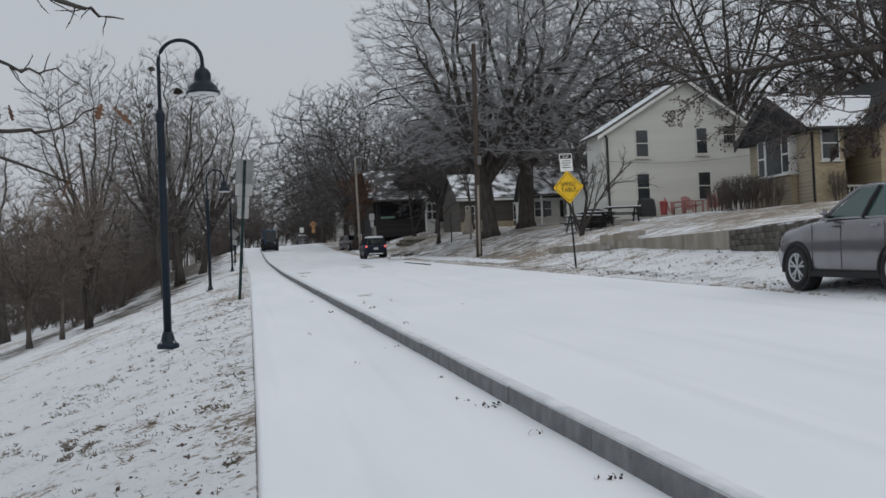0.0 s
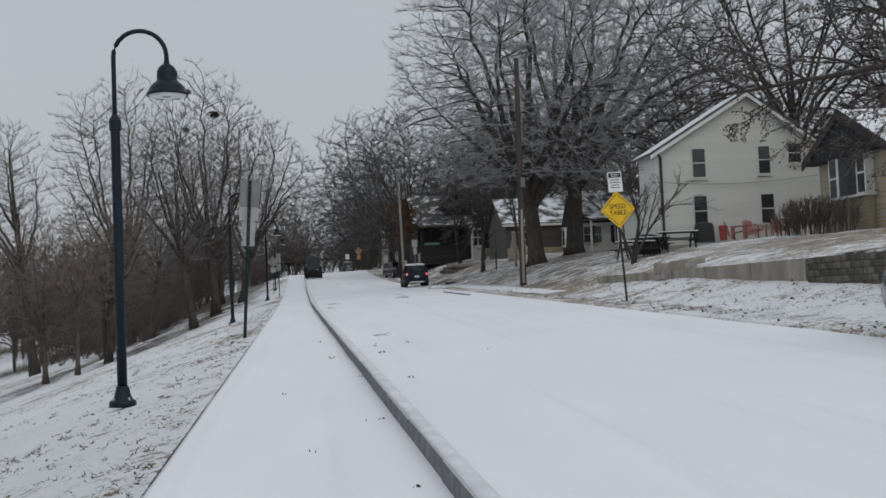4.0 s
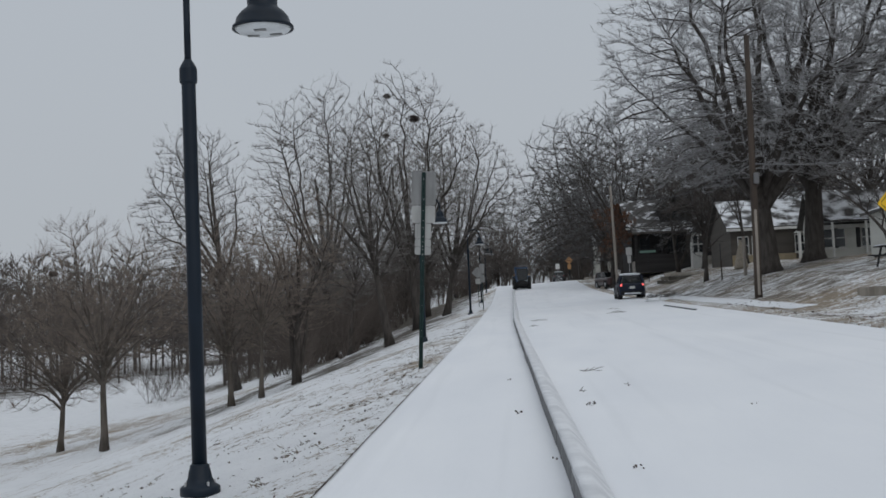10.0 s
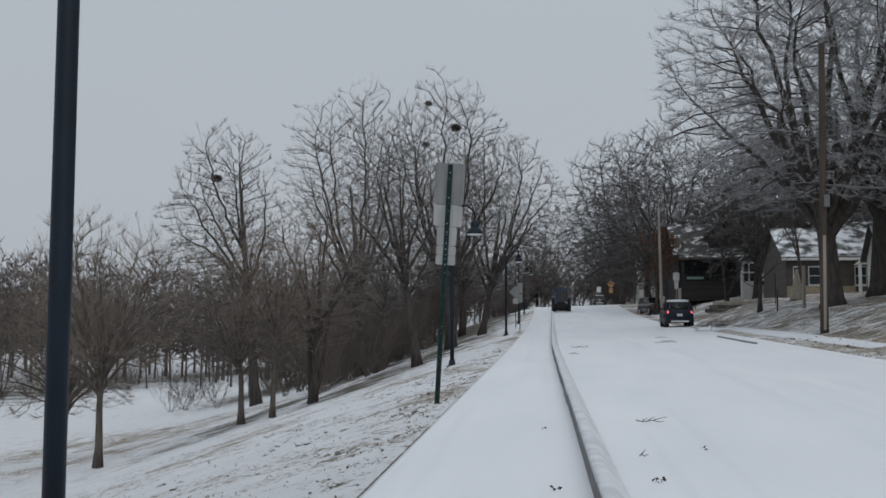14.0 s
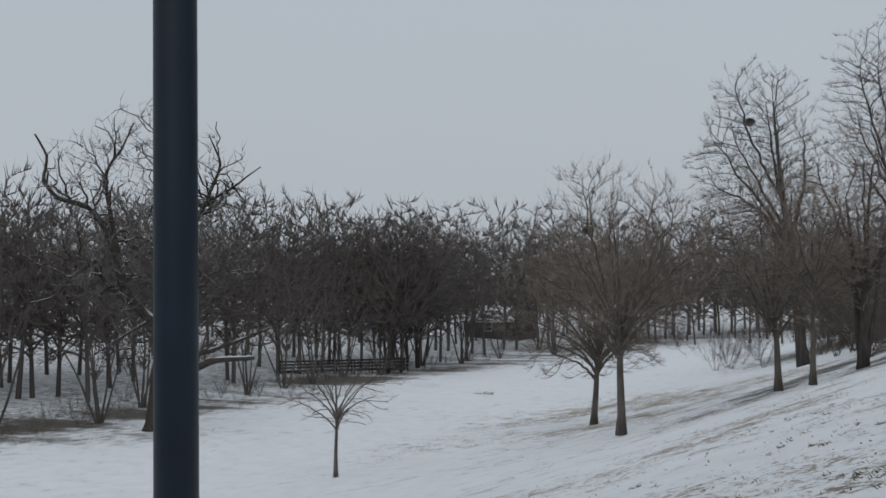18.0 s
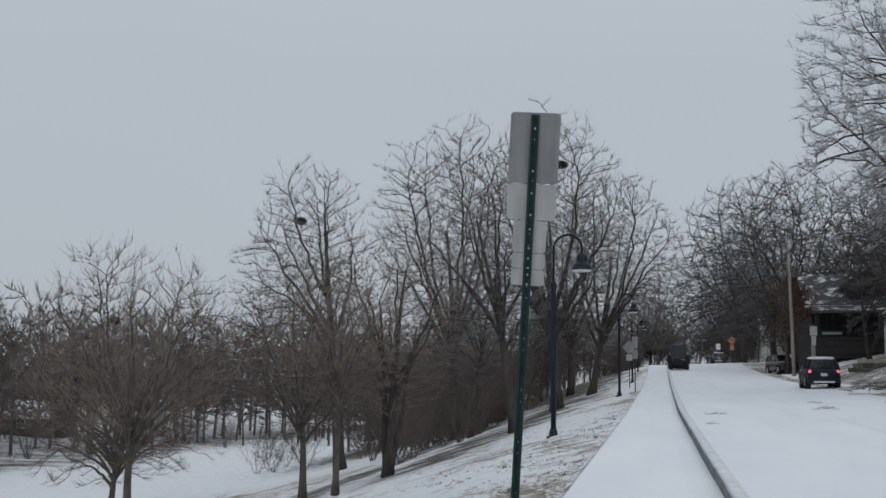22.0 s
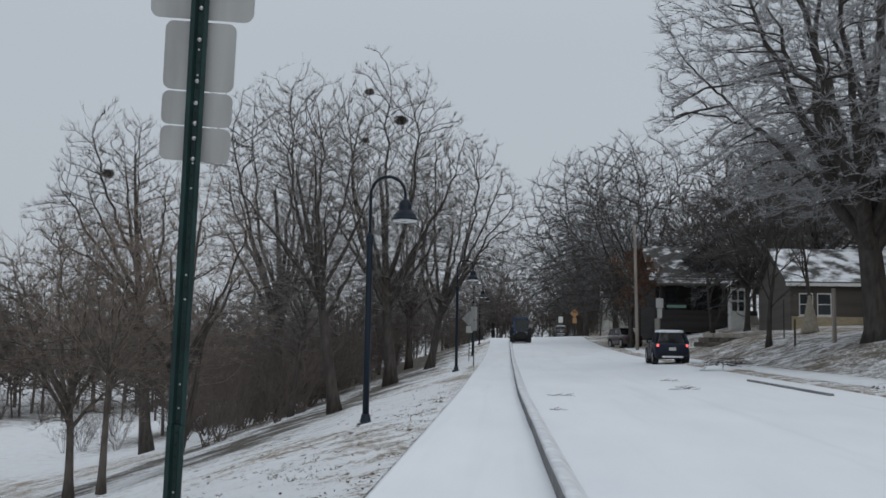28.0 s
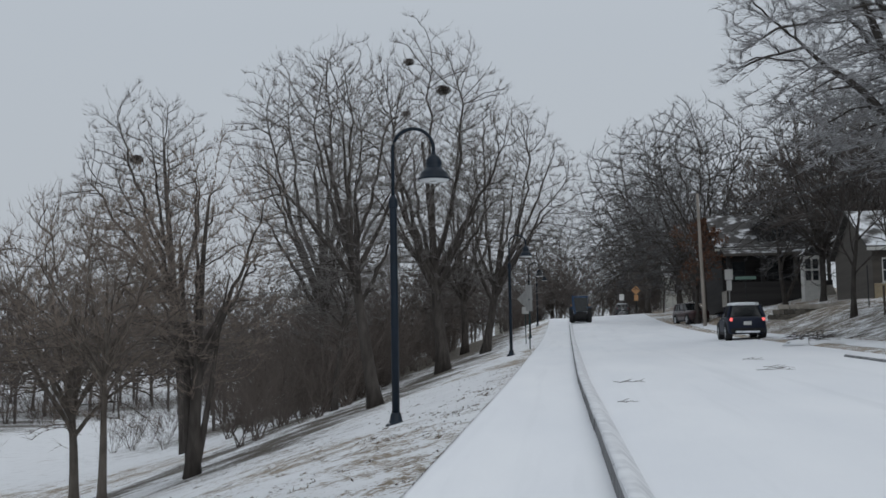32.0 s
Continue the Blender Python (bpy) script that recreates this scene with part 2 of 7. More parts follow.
M_WALLC = mat("stained_wall_concrete", (0.36, 0.325, 0.275), 0.92, rgb2=(0.23, 0.205, 0.17), scale=2.2, bump=0.5, bump_scale=45, stretch=(1, 1, 0.3))
M_MULCH = snow_topped(mat("dark_mulch", (0.06, 0.048, 0.038), 0.97, rgb2=(0.03, 0.024, 0.02), scale=8.0, bump=0.9, bump_scale=25), 0.6, 0.95, 2.5, (0.5, 0.62), (0.6, 0.62, 0.65))
M_STONE = random_tint(mat("wall_stone", (0.33, 0.31, 0.28), 0.92, rgb2=(0.20, 0.19, 0.17), scale=6.0, bump=0.6, bump_scale=40), 0.25)
M_STONE_DARK = random_tint(mat("dark_wall_stone", (0.16, 0.145, 0.125), 0.92, rgb2=(0.08, 0.075, 0.065), scale=6.0, bump=0.6, bump_scale=40), 0.35)
M_BARK = snow_topped(mat("dark_bark", (0.09, 0.081, 0.074), 0.95, rgb2=(0.054, 0.048, 0.044), scale=6.0, bump=0.9, bump_scale=18, spec=0.1, stretch=(1, 1, 0.25)), 0.75, 0.97, 1.6, (0.56, 0.66), (0.62, 0.64, 0.66))
M_BARK_G = mat("grey_bark", (0.13, 0.115, 0.10), 0.95, rgb2=(0.07, 0.06, 0.052), scale=6.0, bump=0.8, bump_scale=18, spec=0.1, stretch=(1, 1, 0.25))
M_BARK_SNOW = snow_topped(mat("oak_bark", (0.075, 0.066, 0.058), 0.95, rgb2=(0.04, 0.035, 0.03), scale=6.0, bump=0.9, bump_scale=18, spec=0.1), 0.55, 0.85, 0.9, (0.45, 0.55), (0.7, 0.72, 0.75))
M_TWIG = mat("dark_twigs", (0.20, 0.188, 0.18), 0.9, rgb2=(0.13, 0.121, 0.115), scale=1.0, spec=0.15)
M_TWIG_FROST = snow_topped(mat("frosted_twigs", (0.35, 0.346, 0.35), 0.9, rgb2=(0.21, 0.206, 0.208), scale=0.35, spec=0.15), 0.0, 0.7, 0.8, (0.3, 0.6), (0.52, 0.53, 0.55))
M_TWIG_ST = snow_topped(mat("street_tree_twigs", (0.15, 0.147, 0.148), 0.9, rgb2=(0.09, 0.088, 0.088), scale=0.35, spec=0.15), 0.3, 0.9, 0.8, (0.45, 0.7), (0.36, 0.37, 0.39))
M_TWIG_BR = mat("brown_twigs", (0.23, 0.19, 0.162), 0.9, rgb2=(0.145, 0.122, 0.106), scale=0.6, spec=0.15)
# Raised a little: haze over the distance is put into this colour.
M_WOODS = mat("far_wood_twigs", (0.15, 0.132, 0.122), 0.95, rgb2=(0.095, 0.084, 0.078), scale=0.08, spec=0.1)
M_SCRUB = mat("scrub_stems", (0.145, 0.123, 0.11), 0.95, rgb2=(0.085, 0.073, 0.066), scale=0.3, spec=0.1)
M_LEAF = mat("dead_oak_leaf", (0.15, 0.075, 0.045), 0.8, rgb2=(0.08, 0.043, 0.03), scale=3.0)
M_LEAF_DK = mat("dark_dead_leaf", (0.125, 0.093, 0.08), 0.85, rgb2=(0.06, 0.046, 0.04), scale=3.0)
M_NAVY = mat("navy_lamp_paint", (0.006, 0.0115, 0.0195), 0.44, rgb2=(0.009, 0.017, 0.029), scale=2.0, spec=0.25, bump=0.05)
M_LENS = mat("frosted_lamp_lens", (0.75, 0.77, 0.78), 0.4, rgb2=(0.6, 0.62, 0.63), scale=6.0)
M_ALU = mat("sign_back_aluminium", (0.27, 0.272, 0.27), 0.5, 0.3, rgb2=(0.20, 0.203, 0.20), scale=2.5, stretch=(3, 3, 0.6))
M_ALU2 = mat("sign_back_pale", (0.42, 0.42, 0.41), 0.55, 0.2, rgb2=(0.33, 0.33, 0.32), scale=2.5, stretch=(3, 3, 0.6))
M_GREEN = mat("green_sign_post", (0.022, 0.050, 0.046), 0.55, 0.2, rgb2=(0.014, 0.03, 0.03), scale=5.0, bump=0.1)
M_STEEL = mat("bolt_steel", (0.55, 0.55, 0.55), 0.35, 0.8)
M_YELLOW = mat("yellow_sign_face", (0.80, 0.50, 0.02), 0.45, rgb2=(0.74, 0.45, 0.02), scale=3.0)
M_BLACK = mat("black_sign_ink", (0.012, 0.012, 0.012), 0.6)
M_WHITE = mat("white_sign_face", (0.78, 0.78, 0.76), 0.5, rgb2=(0.7, 0.7, 0.68), scale=4.0)
M_STGREEN = mat("street_name_green", (0.16, 0.25, 0.21), 0.5)
M_ORANGE = mat("faded_orange_sign", (0.55, 0.30, 0.14), 0.6)
M_POLE = mat("weathered_pole_wood", (0.085, 0.066, 0.054), 0.9, rgb2=(0.05, 0.04, 0.034), scale=4.0, bump=0.6, bump_scale=20, stretch=(1, 1, 0.1))
M_POLE_G = mat("grey_pole_wood", (0.34, 0.305, 0.27), 0.9, rgb2=(0.24, 0.215, 0.19), scale=4.0, bump=0.6, bump_scale=20, stretch=(1, 1, 0.1))
M_WIRE = mat("cable_black", (0.03, 0.03, 0.032), 0.6)
M_WIRE_G = mat("cable_grey", (0.16, 0.16, 0.165), 0.6)


# ---- small building helpers ----
from mathutils import kdtree


def part(name, bm, material, parent, label="", smooth=False):
    me = bpy.data.meshes.new(name)
    bm.to_mesh(me)
    bm.free()
    me.materials.append(material)
    if smooth:
        me.polygons.foreach_set("use_smooth", [True] * len(me.polygons))
    ob = new(name, me)
    ob.parent = parent
    return tagged(ob, label)


def thing(name, x, y, z, label, category, group="", kind="", rz=0.0):
    e = new(name)
    e.empty_display_size = 0.2
    e.matrix_world = pose(x, y, z, 0, 0, rz)
    return tagged(e, label, category, group, kind)


def box(bm, c, s, bevel=0.0, m=None):
    """A box of size s round c, with bevelled edges, optionally turned by m."""
    made = bmesh.ops.create_cube(bm, size=1.0, matrix=(m or Matrix.Identity(4)) @ Matrix.LocRotScale(c, None, s))["verts"]
    if bevel:
        es = {e for v in made for e in v.link_edges}
        bmesh.ops.bevel(bm, geom=list(es), offset=bevel, segments=2, affect="EDGES")
    return bm


def boxed(c, s, bevel=0.0, m=None):
    return box(bmesh.new(), c, s, bevel, m)


def lathe(profile, sides=24, cap=True):
    """A turned body from (radius, height) pairs."""
    bm = bmesh.new()
    rings = []
    for r, z in profile:
        rings.append([bm.verts.new((r * math.cos(2 * math.pi * i / sides), r * math.sin(2 * math.pi * i / sides), z)) for i in range(sides)])
    for a, b in zip(rings, rings[1:]):
        for i in range(sides):
            bm.faces.new((a[i], a[(i + 1) % sides], b[(i + 1) % sides], b[i]))
    if cap:
        bm.faces.new(rings[0][::-1])
        bm.faces.new(rings[-1])
    return bm


def pipe(pts, radius, sides=10, bm=None):
    """A tube along points; radius may be a list."""
    bm = bm or bmesh.new()
    pts = [Vector(p) for p in pts]
    rr = radius if isinstance(radius, (list, tuple)) else [radius] * len(pts)
    rings, up = [], Vector((0.013, 0.02, 1))
    for i, p in enumerate(pts):
        d = (pts[min(i + 1, len(pts) - 1)] - pts[max(i - 1, 0)]).normalized()
        ref = up if abs(d.z) < 0.95 else Vector((1, 0.02, 0.01))
        a = d.cross(ref).normalized()
        b = d.cross(a).normalized()
        rings.append([bm.verts.new(p + (a * math.cos(2 * math.pi * k / sides) + b * math.sin(2 * math.pi * k / sides)) * rr[i]) for k in range(sides)])
    for q, w in zip(rings, rings[1:]):
        for k in range(sides):
            bm.faces.new((q[k], q[(k + 1) % sides], w[(k + 1) % sides], w[k]))
    bm.faces.new(rings[0][::-1])
    bm.faces.new(rings[-1])
    bmesh.ops.recalc_face_normals(bm, faces=bm.faces[:])
    return bm


def prism(outline, axis, a, b, bevel=0.0, bm=None):
    """A flat outline of 2D points drawn out along an axis from a to b."""
    bm = bm or bmesh.new()

    def at(p, w):
        return {"x": (w, p[0], p[1]), "y": (p[0], w, p[1]), "z": (p[0], p[1], w)}[axis]
    lo = [bm.verts.new(at(p, a)) for p in outline]
    hi = [bm.verts.new(at(p, b)) for p in outline]
    n = len(outline)
    fs = [bm.faces.new(lo), bm.faces.new(hi[::-1])]
    for i in range(n):
        fs.append(bm.faces.new((lo[i], hi[i], hi[(i + 1) % n], lo[(i + 1) % n])))
    bmesh.ops.recalc_face_normals(bm, faces=fs)
    if bevel:
        bmesh.ops.bevel(bm, geom=list({e for f in fs for e in f.edges}), offset=bevel, segments=2, affect="EDGES")
    return bm


def rounded(w, h, r, steps=4):
    """Outline of a rounded rectangle about the origin."""
    out = []
    for cx, cy, a0 in ((w / 2 - r, h / 2 - r, 0), (-w / 2 + r, h / 2 - r, 90), (-w / 2 + r, -h / 2 + r, 180), (w / 2 - r, -h / 2 + r, 270)):
        for k in range(steps + 1):
            a = radians(a0 + 90 * k / steps)
            out.append((cx + r * math.cos(a), cy + r * math.sin(a)))
    return out


def text_part(words, size, m, material, parent, name="lettering"):
    cu = bpy.data.curves.new(name, "FONT")
    cu.body, cu.size, cu.align_x, cu.align_y, cu.extrude = words, size, "CENTER", "CENTER", 0.002
    tmp = bpy.data.objects.new(name, cu)
    scene.collection.objects.link(tmp)
    bpy.context.view_layer.update()
    me = bpy.data.meshes.new_from_object(tmp.evaluated_get(bpy.context.evaluated_depsgraph_get()))
    bpy.data.objects.remove(tmp)
    me.materials.clear()
    me.materials.append(material)
    ob = new(name, me)
    ob.parent = parent
    ob.matrix_local = m
    return ob


# ---- the lie of the land ----
RX = 9.8


def g(y):
    """Height of the walk along its line."""
    y = max(-90.0, y)
    q = max(0.0, min(y, 165) - 90.0)
    return 0.0335 * min(y, 200) + 0.00025 * q * q + 0.02 * max(0.0, min(y, 260) - 200)


def kerb_x(y):
    y = max(-20, min(y, 260))
    return 2.345 - 0.0153 * y if y < 42 else 2.27 - 0.0135 * y if y < 60 else 1.46 - 0.0035 * (y - 60)


def path_l(y):
    y = min(y, 260)
    return -0.02 - 0.0025 * max(0, y - 10) if y < 60 else -0.145 - 0.009 * (y - 60)


def road_z(x, y):
    return g(y) + 0.042 * max(0.0, min(x, RX) - kerb_x(y))


BANK = ((0, 0.0), (0.4, 0.05), (1.2, 0.12), (3.4, 0.7), (5.6, 1.2), (10, 2.0), (15, 2.3), (60, 3.5), (400, 8.0), (3000, 30.0))


def bank(u):
    for (a, h), (b, k) in zip(BANK, BANK[1:]):
        if u <= b:
            return h + (k - h) * (u - a) / (b - a)
    return BANK[-1][1]


def wall_top(y):
    """The retaining wall's top, nearly level while the road climbs past it."""
    return 2.5 + 0.008 * (y - 30)


def wall_step(y):
    """Height of the terrace that the retaining wall holds up."""
    rise = wall_top(y) - 0.05 - road_z(RX, y) - bank(3.7)
    return max(0.0, min(rise, 0.7)) * max(0.0, min(1.0, (49.2 - y) / 0.6)) * max(0.0, min(1.0, (y - 20) / 2))


def creek_x(y):
    """Line of the creek that bounds the field."""
    y = max(20.0, min(y, 260.0))
    return -56.5 - 0.2 * (y - 67) if y < 120 else -67.1 - 0.03 * (y - 120)


def ground(x, y):
    if x >= RX:
        u = x - RX
        h = road_z(RX, y) + bank(u)
        s = wall_step(y)
        flat = max(0.0, min(1.0, (y - 38) / 9))
        if flat and 0.4 < u < 5.6:
            h -= flat * (0.36 * (u - 0.4) / 2.2 if u < 2.6 else 0.36 * (5.6 - u) / 3.0)
        if s and 3.4 < u < 9:
            h += s * (1 - (u - 3.4) / 5.6)
        return h
    if x >= path_l(y):
        return g(y) if x < kerb_x(y) else road_z(x, y)
    u = path_l(y) - x
    s = g(y) - 0.015 - 0.30 * u + 0.14 * (1 - math.exp(-u / 1.2))
    f = -4.9 + 0.055 * max(0.0, min(creek_x(y) - 3 - x, 130.0))
    return max(s, f) + 1.2 * math.log(1 + math.exp(-abs(s - f) / 1.2))


def sheet(name, xs, ys, zf, material, parent=None, attrs=()):
    """A grid sheet; xs is a function of y that gives the columns."""
    cols = len(xs(0))
    v = []
    extra = {k: [] for k, _ in attrs}
    for y in ys:
        for x in xs(y):
            v.append((x, y, zf(x, y)))
            for k, fn in attrs:
                extra[k].append(fn(x, y))
    f = [(r * cols + c, r * cols + c + 1, (r + 1) * cols + c + 1, (r + 1) * cols + c) for r in range(len(ys) - 1) for c in range(cols - 1)]
    me = bpy.data.meshes.new(name)
    me.from_pydata(v, [], f)
    me.polygons.foreach_set("use_smooth", [True] * len(f))
    for k, vals in extra.items():
        at = me.attributes.new(k, "FLOAT", "POINT")
        at.data.foreach_set("value", vals)
    me.materials.append(material)
    ob = new(name, me)
    ob.parent = parent
    return ob


LEFT_U = [0.0, 0.014, 0.04, 0.2, 0.45, 0.75, 1.1, 1.5, 1.9, 2.4, 2.9, 3.5, 4.2, 5, 6, 7, 8, 9, 10, 11, 12, 13.5, 15, 17, 19, 21, 23, 26, 29, 32, 36, 40, 45, 50, 56, 63, 70, 80, 95, 120, 160, 240, 400, 900, 3000]
RIGHT_U = [0.0, 0.12, 0.4, 0.8, 1.2, 1.7, 2.2, 2.8, 3.2, 3.38, 3.44, 3.8, 4.4, 5, 5.6, 6.5, 7.5, 9, 10, 12, 15, 20, 26, 35, 50, 80, 150, 400, 900, 3000]


def ground_cols(y):
    p = path_l(y)
    return [p - u for u in LEFT_U[::-1]] + [p + 0.03, p + 1.0, 5.0, RX - 0.03] + [RX + u for u in RIGHT_U]


def ground_z(x, y):
    p = path_l(y)
    if p + 0.01 < x < RX - 0.01:
        return road_z(x, y) - 0.14
    z = ground(x, y)
    u = p - x if x < p else x - RX
    if u > 0.15 and u < 160:
        a = 0.035 if u < 20 else 0.08
        z += a * noise.noise((x * 0.9, y * 0.6, 3.1)) + a * 0.6 * noise.noise((x * 2.3, y * 1.7, 8.7)) + min(0.25, u * 0.02) * noise.noise((x * 0.12, y * 0.09, 1.3))
    return z


def litter(x, y):
    """Leaf litter and bare earth under the trees of the slope."""
    if x > 0:
        u = x - RX
        if u < 0.2:
            return 0.0
        edge = math.exp(-((u - 0.7) / 0.6) ** 2) * 0.3
        lawn = (0.36 if u > 2.8 else 0.3) * max(0.0, min(1.0, (y - 50) / 6)) * max(0.0, min(1.0, (125 - y) / 20)) if u < 8 else 0.0
        return max(edge, lawn, 0.45 * math.exp(-((x - 17.2) ** 2 + (y - 75.5) ** 2) / 40))
    u = path_l(y) - x
    if u < 0.006:
        return 0.5 if y < 30 else 0.35
    if u < 0.3:
        return 0.12
    w = max(0.0, min(1.0, (y - 52) / 14))
    c = 7.3 - 0.022 * (y - 60)
    mott = 0.72 + 0.75 * noise.noise((x * 0.5, y * 0.35, 2.2)) + 0.45 * noise.noise((x * 1.4, y * 1.0, 5.2))
    band = math.exp(-((u - c + 0.4) / 2.9) ** 2) * w * 0.85 * mott
    band2 = math.exp(-((u - c - 5.5) / 2.6) ** 2) * w * 0.75 * mott
    far = 0.7 * max(0.0, min(1.0, (y - 105) / 25)) * max(0.0, min(1.0, (u - 4) / 3)) * max(0.0, min(1.0, (38 - u) / 10))
    creek = 0.95 * mott * math.exp(-((x - creek_x(y) - 0.8) / 4.4) ** 2)
    beyond = 0.3 if x < creek_x(y) - 4 else 0.0
    oak = 0.4 * math.exp(-((x + 47) ** 2 + (y - 62) ** 2) / 20)
    return max(band, band2, far, creek, beyond, oak)


def grassy(x, y):
    """Where the snow lies thinner."""
    if x > 0:
        u = x - RX
        return (0.6 if y < 46 else 0.85) if u < 3.4 else (0.76 if u < 12 and y < 62 else 0.84)
    u = path_l(y) - x
    if u < 0.5:
        return 0.55
    if u < 14:
        return (0.38 if y < 30 else 0.5) + 0.26 * noise.noise((x * 0.35, y * 0.16, 7.7)) + 0.1 * math.sin(u * 0.9 + y * 0.05)
    patch = 0.6 * math.exp(-((x + 22) / 12) ** 2 - ((y - 80) / 18) ** 2)
    return 0.15 + patch + 0.3 * max(0.0, noise.noise((x * 0.07, y * 0.05, 0.5)))


YS = [-2000, -400, -120, -90, -60, -40, -30, -20, -15] + [-12 + 0.8 * i for i in range(135)] + [97 + 2 * i for i in range(45)] + [190, 195, 200, 210, 220, 235, 260, 320, 450, 800, 1500, 3000]
land = tagged(sheet("ground", ground_cols, YS, ground_z, M_GROUND, attrs=(("litter", litter), ("grassy", grassy))),
              "park slope and lawns of dead grass under thin patchy snow", "ground", kind="structure")

RYS = [-60, -40, -25] + [-15 + 1.0 * i for i in range(216)] + [202 + 4 * i for i in range(9)]


def road_cols(y):
    k = kerb_x(y) + 0.21
    return [k, k + 0.25] + [k + 0.25 + (RX - k - 0.25) * i / 12 for i in range(1, 12)] + [RX - 0.15, RX]


def road_top(x, y):
    edge = 0.03 if x > RX - 0.05 else 0.0
    return road_z(x, y) - edge + 0.012 * noise.noise((x * 0.7, y * 0.3, 5.0))


road = tagged(sheet("road", road_cols, RYS, road_top, M_ROAD), "residential road covered by smooth untracked snow", "road", kind="structure")


def path_cols(y):
    p, k = path_l(y), kerb_x(y)
    return [p - 0.015, p, p + 0.06] + [p + (k - p) * i / 8 for i in range(1, 8)] + [k + 0.07]


def path_top(x, y):
    p = path_l(y)
    if x < p - 0.01:
        return g(y) - 0.09
    return g(y) + 0.01 * noise.noise((x * 1.3, y * 0.5, 2.0)) - (0.015 if x < p + 0.01 else 0.0)


walkway = tagged(sheet("pavement", path_cols, RYS, path_top, M_ROAD), "concrete side path under a smooth layer of snow", "path", kind="structure")

# snowed-over footway on the far side of the road
def foot_cols(y):
    w = 11.55 + 0.35 * math.sin(y * 0.05)
    return [w - 0.65, w - 0.6, w, w + 0.6, w + 0.65]


def foot_z(x, y):
    w = 11.55 + 0.35 * math.sin(y * 0.05)
    return ground(x, y) + (0.03 if abs(x - w) < 0.62 else -0.08)


footway = tagged(sheet("pavement_far", foot_cols, [50 + 1.2 * i for i in range(66)], foot_z, M_SNOW), "snow-covered footway between lawn and verge", "path", kind="structure")

# raised concrete kerb, cast in lengths
kerb = thing("kerb", 0, 0, 0, "long raised concrete kerb with snow along its top", "kerb", kind="structure")
KL = 2.4
for i in range(72):
    a, b = -14 + KL * i, -14 + KL * (i + 1) - 0.012
    bm = bmesh.new()
    rings = []
    jx, jz = random.uniform(-0.006, 0.006), random.uniform(-0.006, 0.006)
    for y in (a, (a + b) / 2, b):
        k, z = kerb_x(y) + jx, g(y) + jz
        prof = [(0.03, -0.1), (0.038, 0.12), (0.044, 0.152), (0.062, 0.17), (0.14, 0.174), (0.20, 0.14), (0.25, 0.06), (0.28, -0.1)]
        rings.append([bm.verts.new((k + px, y, z + pz)) for px, pz in prof])
    for q, w in zip(rings, rings[1:]):
        for c in range(7):
            bm.faces.new((q[c], w[c], w[c + 1], q[c + 1]))
    bm.faces.new(rings[0])
    bm.faces.new(rings[-1][::-1])
    bmesh.ops.recalc_face_normals(bm, faces=bm.faces[:])
    part("kerb_length", bm, M_KERB, kerb)


def cap_cols(y):
    e = 0.055 + 0.014 * noise.noise((0.3, y * 1.7, 0.0)) + 0.009 * noise.noise((2.3, y * 6.1, 0.0))
    return [kerb_x(y) + q for q in (e, e + 0.012, 0.11, 0.16, 0.21, 0.26, 0.325)]


def cap_z(x, y):
    u = x - kerb_x(y)
    top = 0.19 if u < 0.16 else 0.19 - 0.18 * min(1.0, (u - 0.16) / 0.16) ** 1.3
    return g(y) + top - (0.02 if u < 0.085 and x < cap_cols(y)[1] - 0.004 else 0.0) + 0.006 * noise.noise((x * 9, y * 3.0, 3.0)) + (0.042 * max(0, u) if u > 0.3 else 0)


cap = sheet("snow_cap", cap_cols, [-14 + 0.3 * i for i in range(400)] + [106 + 2 * i for i in range(26)], cap_z, M_SNOW_THIN)
cap.parent = kerb

# ---- bare trees, grown level by level ----
def unit(a):
    return a / np.maximum(1e-9, np.linalg.norm(a, axis=-1, keepdims=True))


def run(rng, start, way, length, r0, r1, k, wob, trop):
    """Wandering lines for a whole level of branches at once."""
    pts, ways, rad = [start], [way], [r0]
    p, d = start, way
    for i in range(k):
        d = unit(d + wob * rng.normal(size=d.shape) + np.asarray(trop))
        p = p + d * (length / k)[:, None]
        pts.append(p)
        ways.append(d)
        rad.append(r0 + (r1 - r0) * ((i + 1) / k))
    return np.stack(pts, 1), np.stack(ways, 1), np.stack(rad, 1)


def reach(p, d, env):
    """How far each ray runs before it leaves the crown's egg shape."""
    c, r = np.array(env[:3]), np.array(env[3:])
    q, w = (p - c) / r, d / r
    A, B, C = (w * w).sum(-1), (q * w).sum(-1), (q * q).sum(-1) - 1
    disc = np.sqrt(np.maximum(B * B - A * C, 0))
    return np.maximum((-B + disc) / A, 0.0) * (C < 0) + 0.25


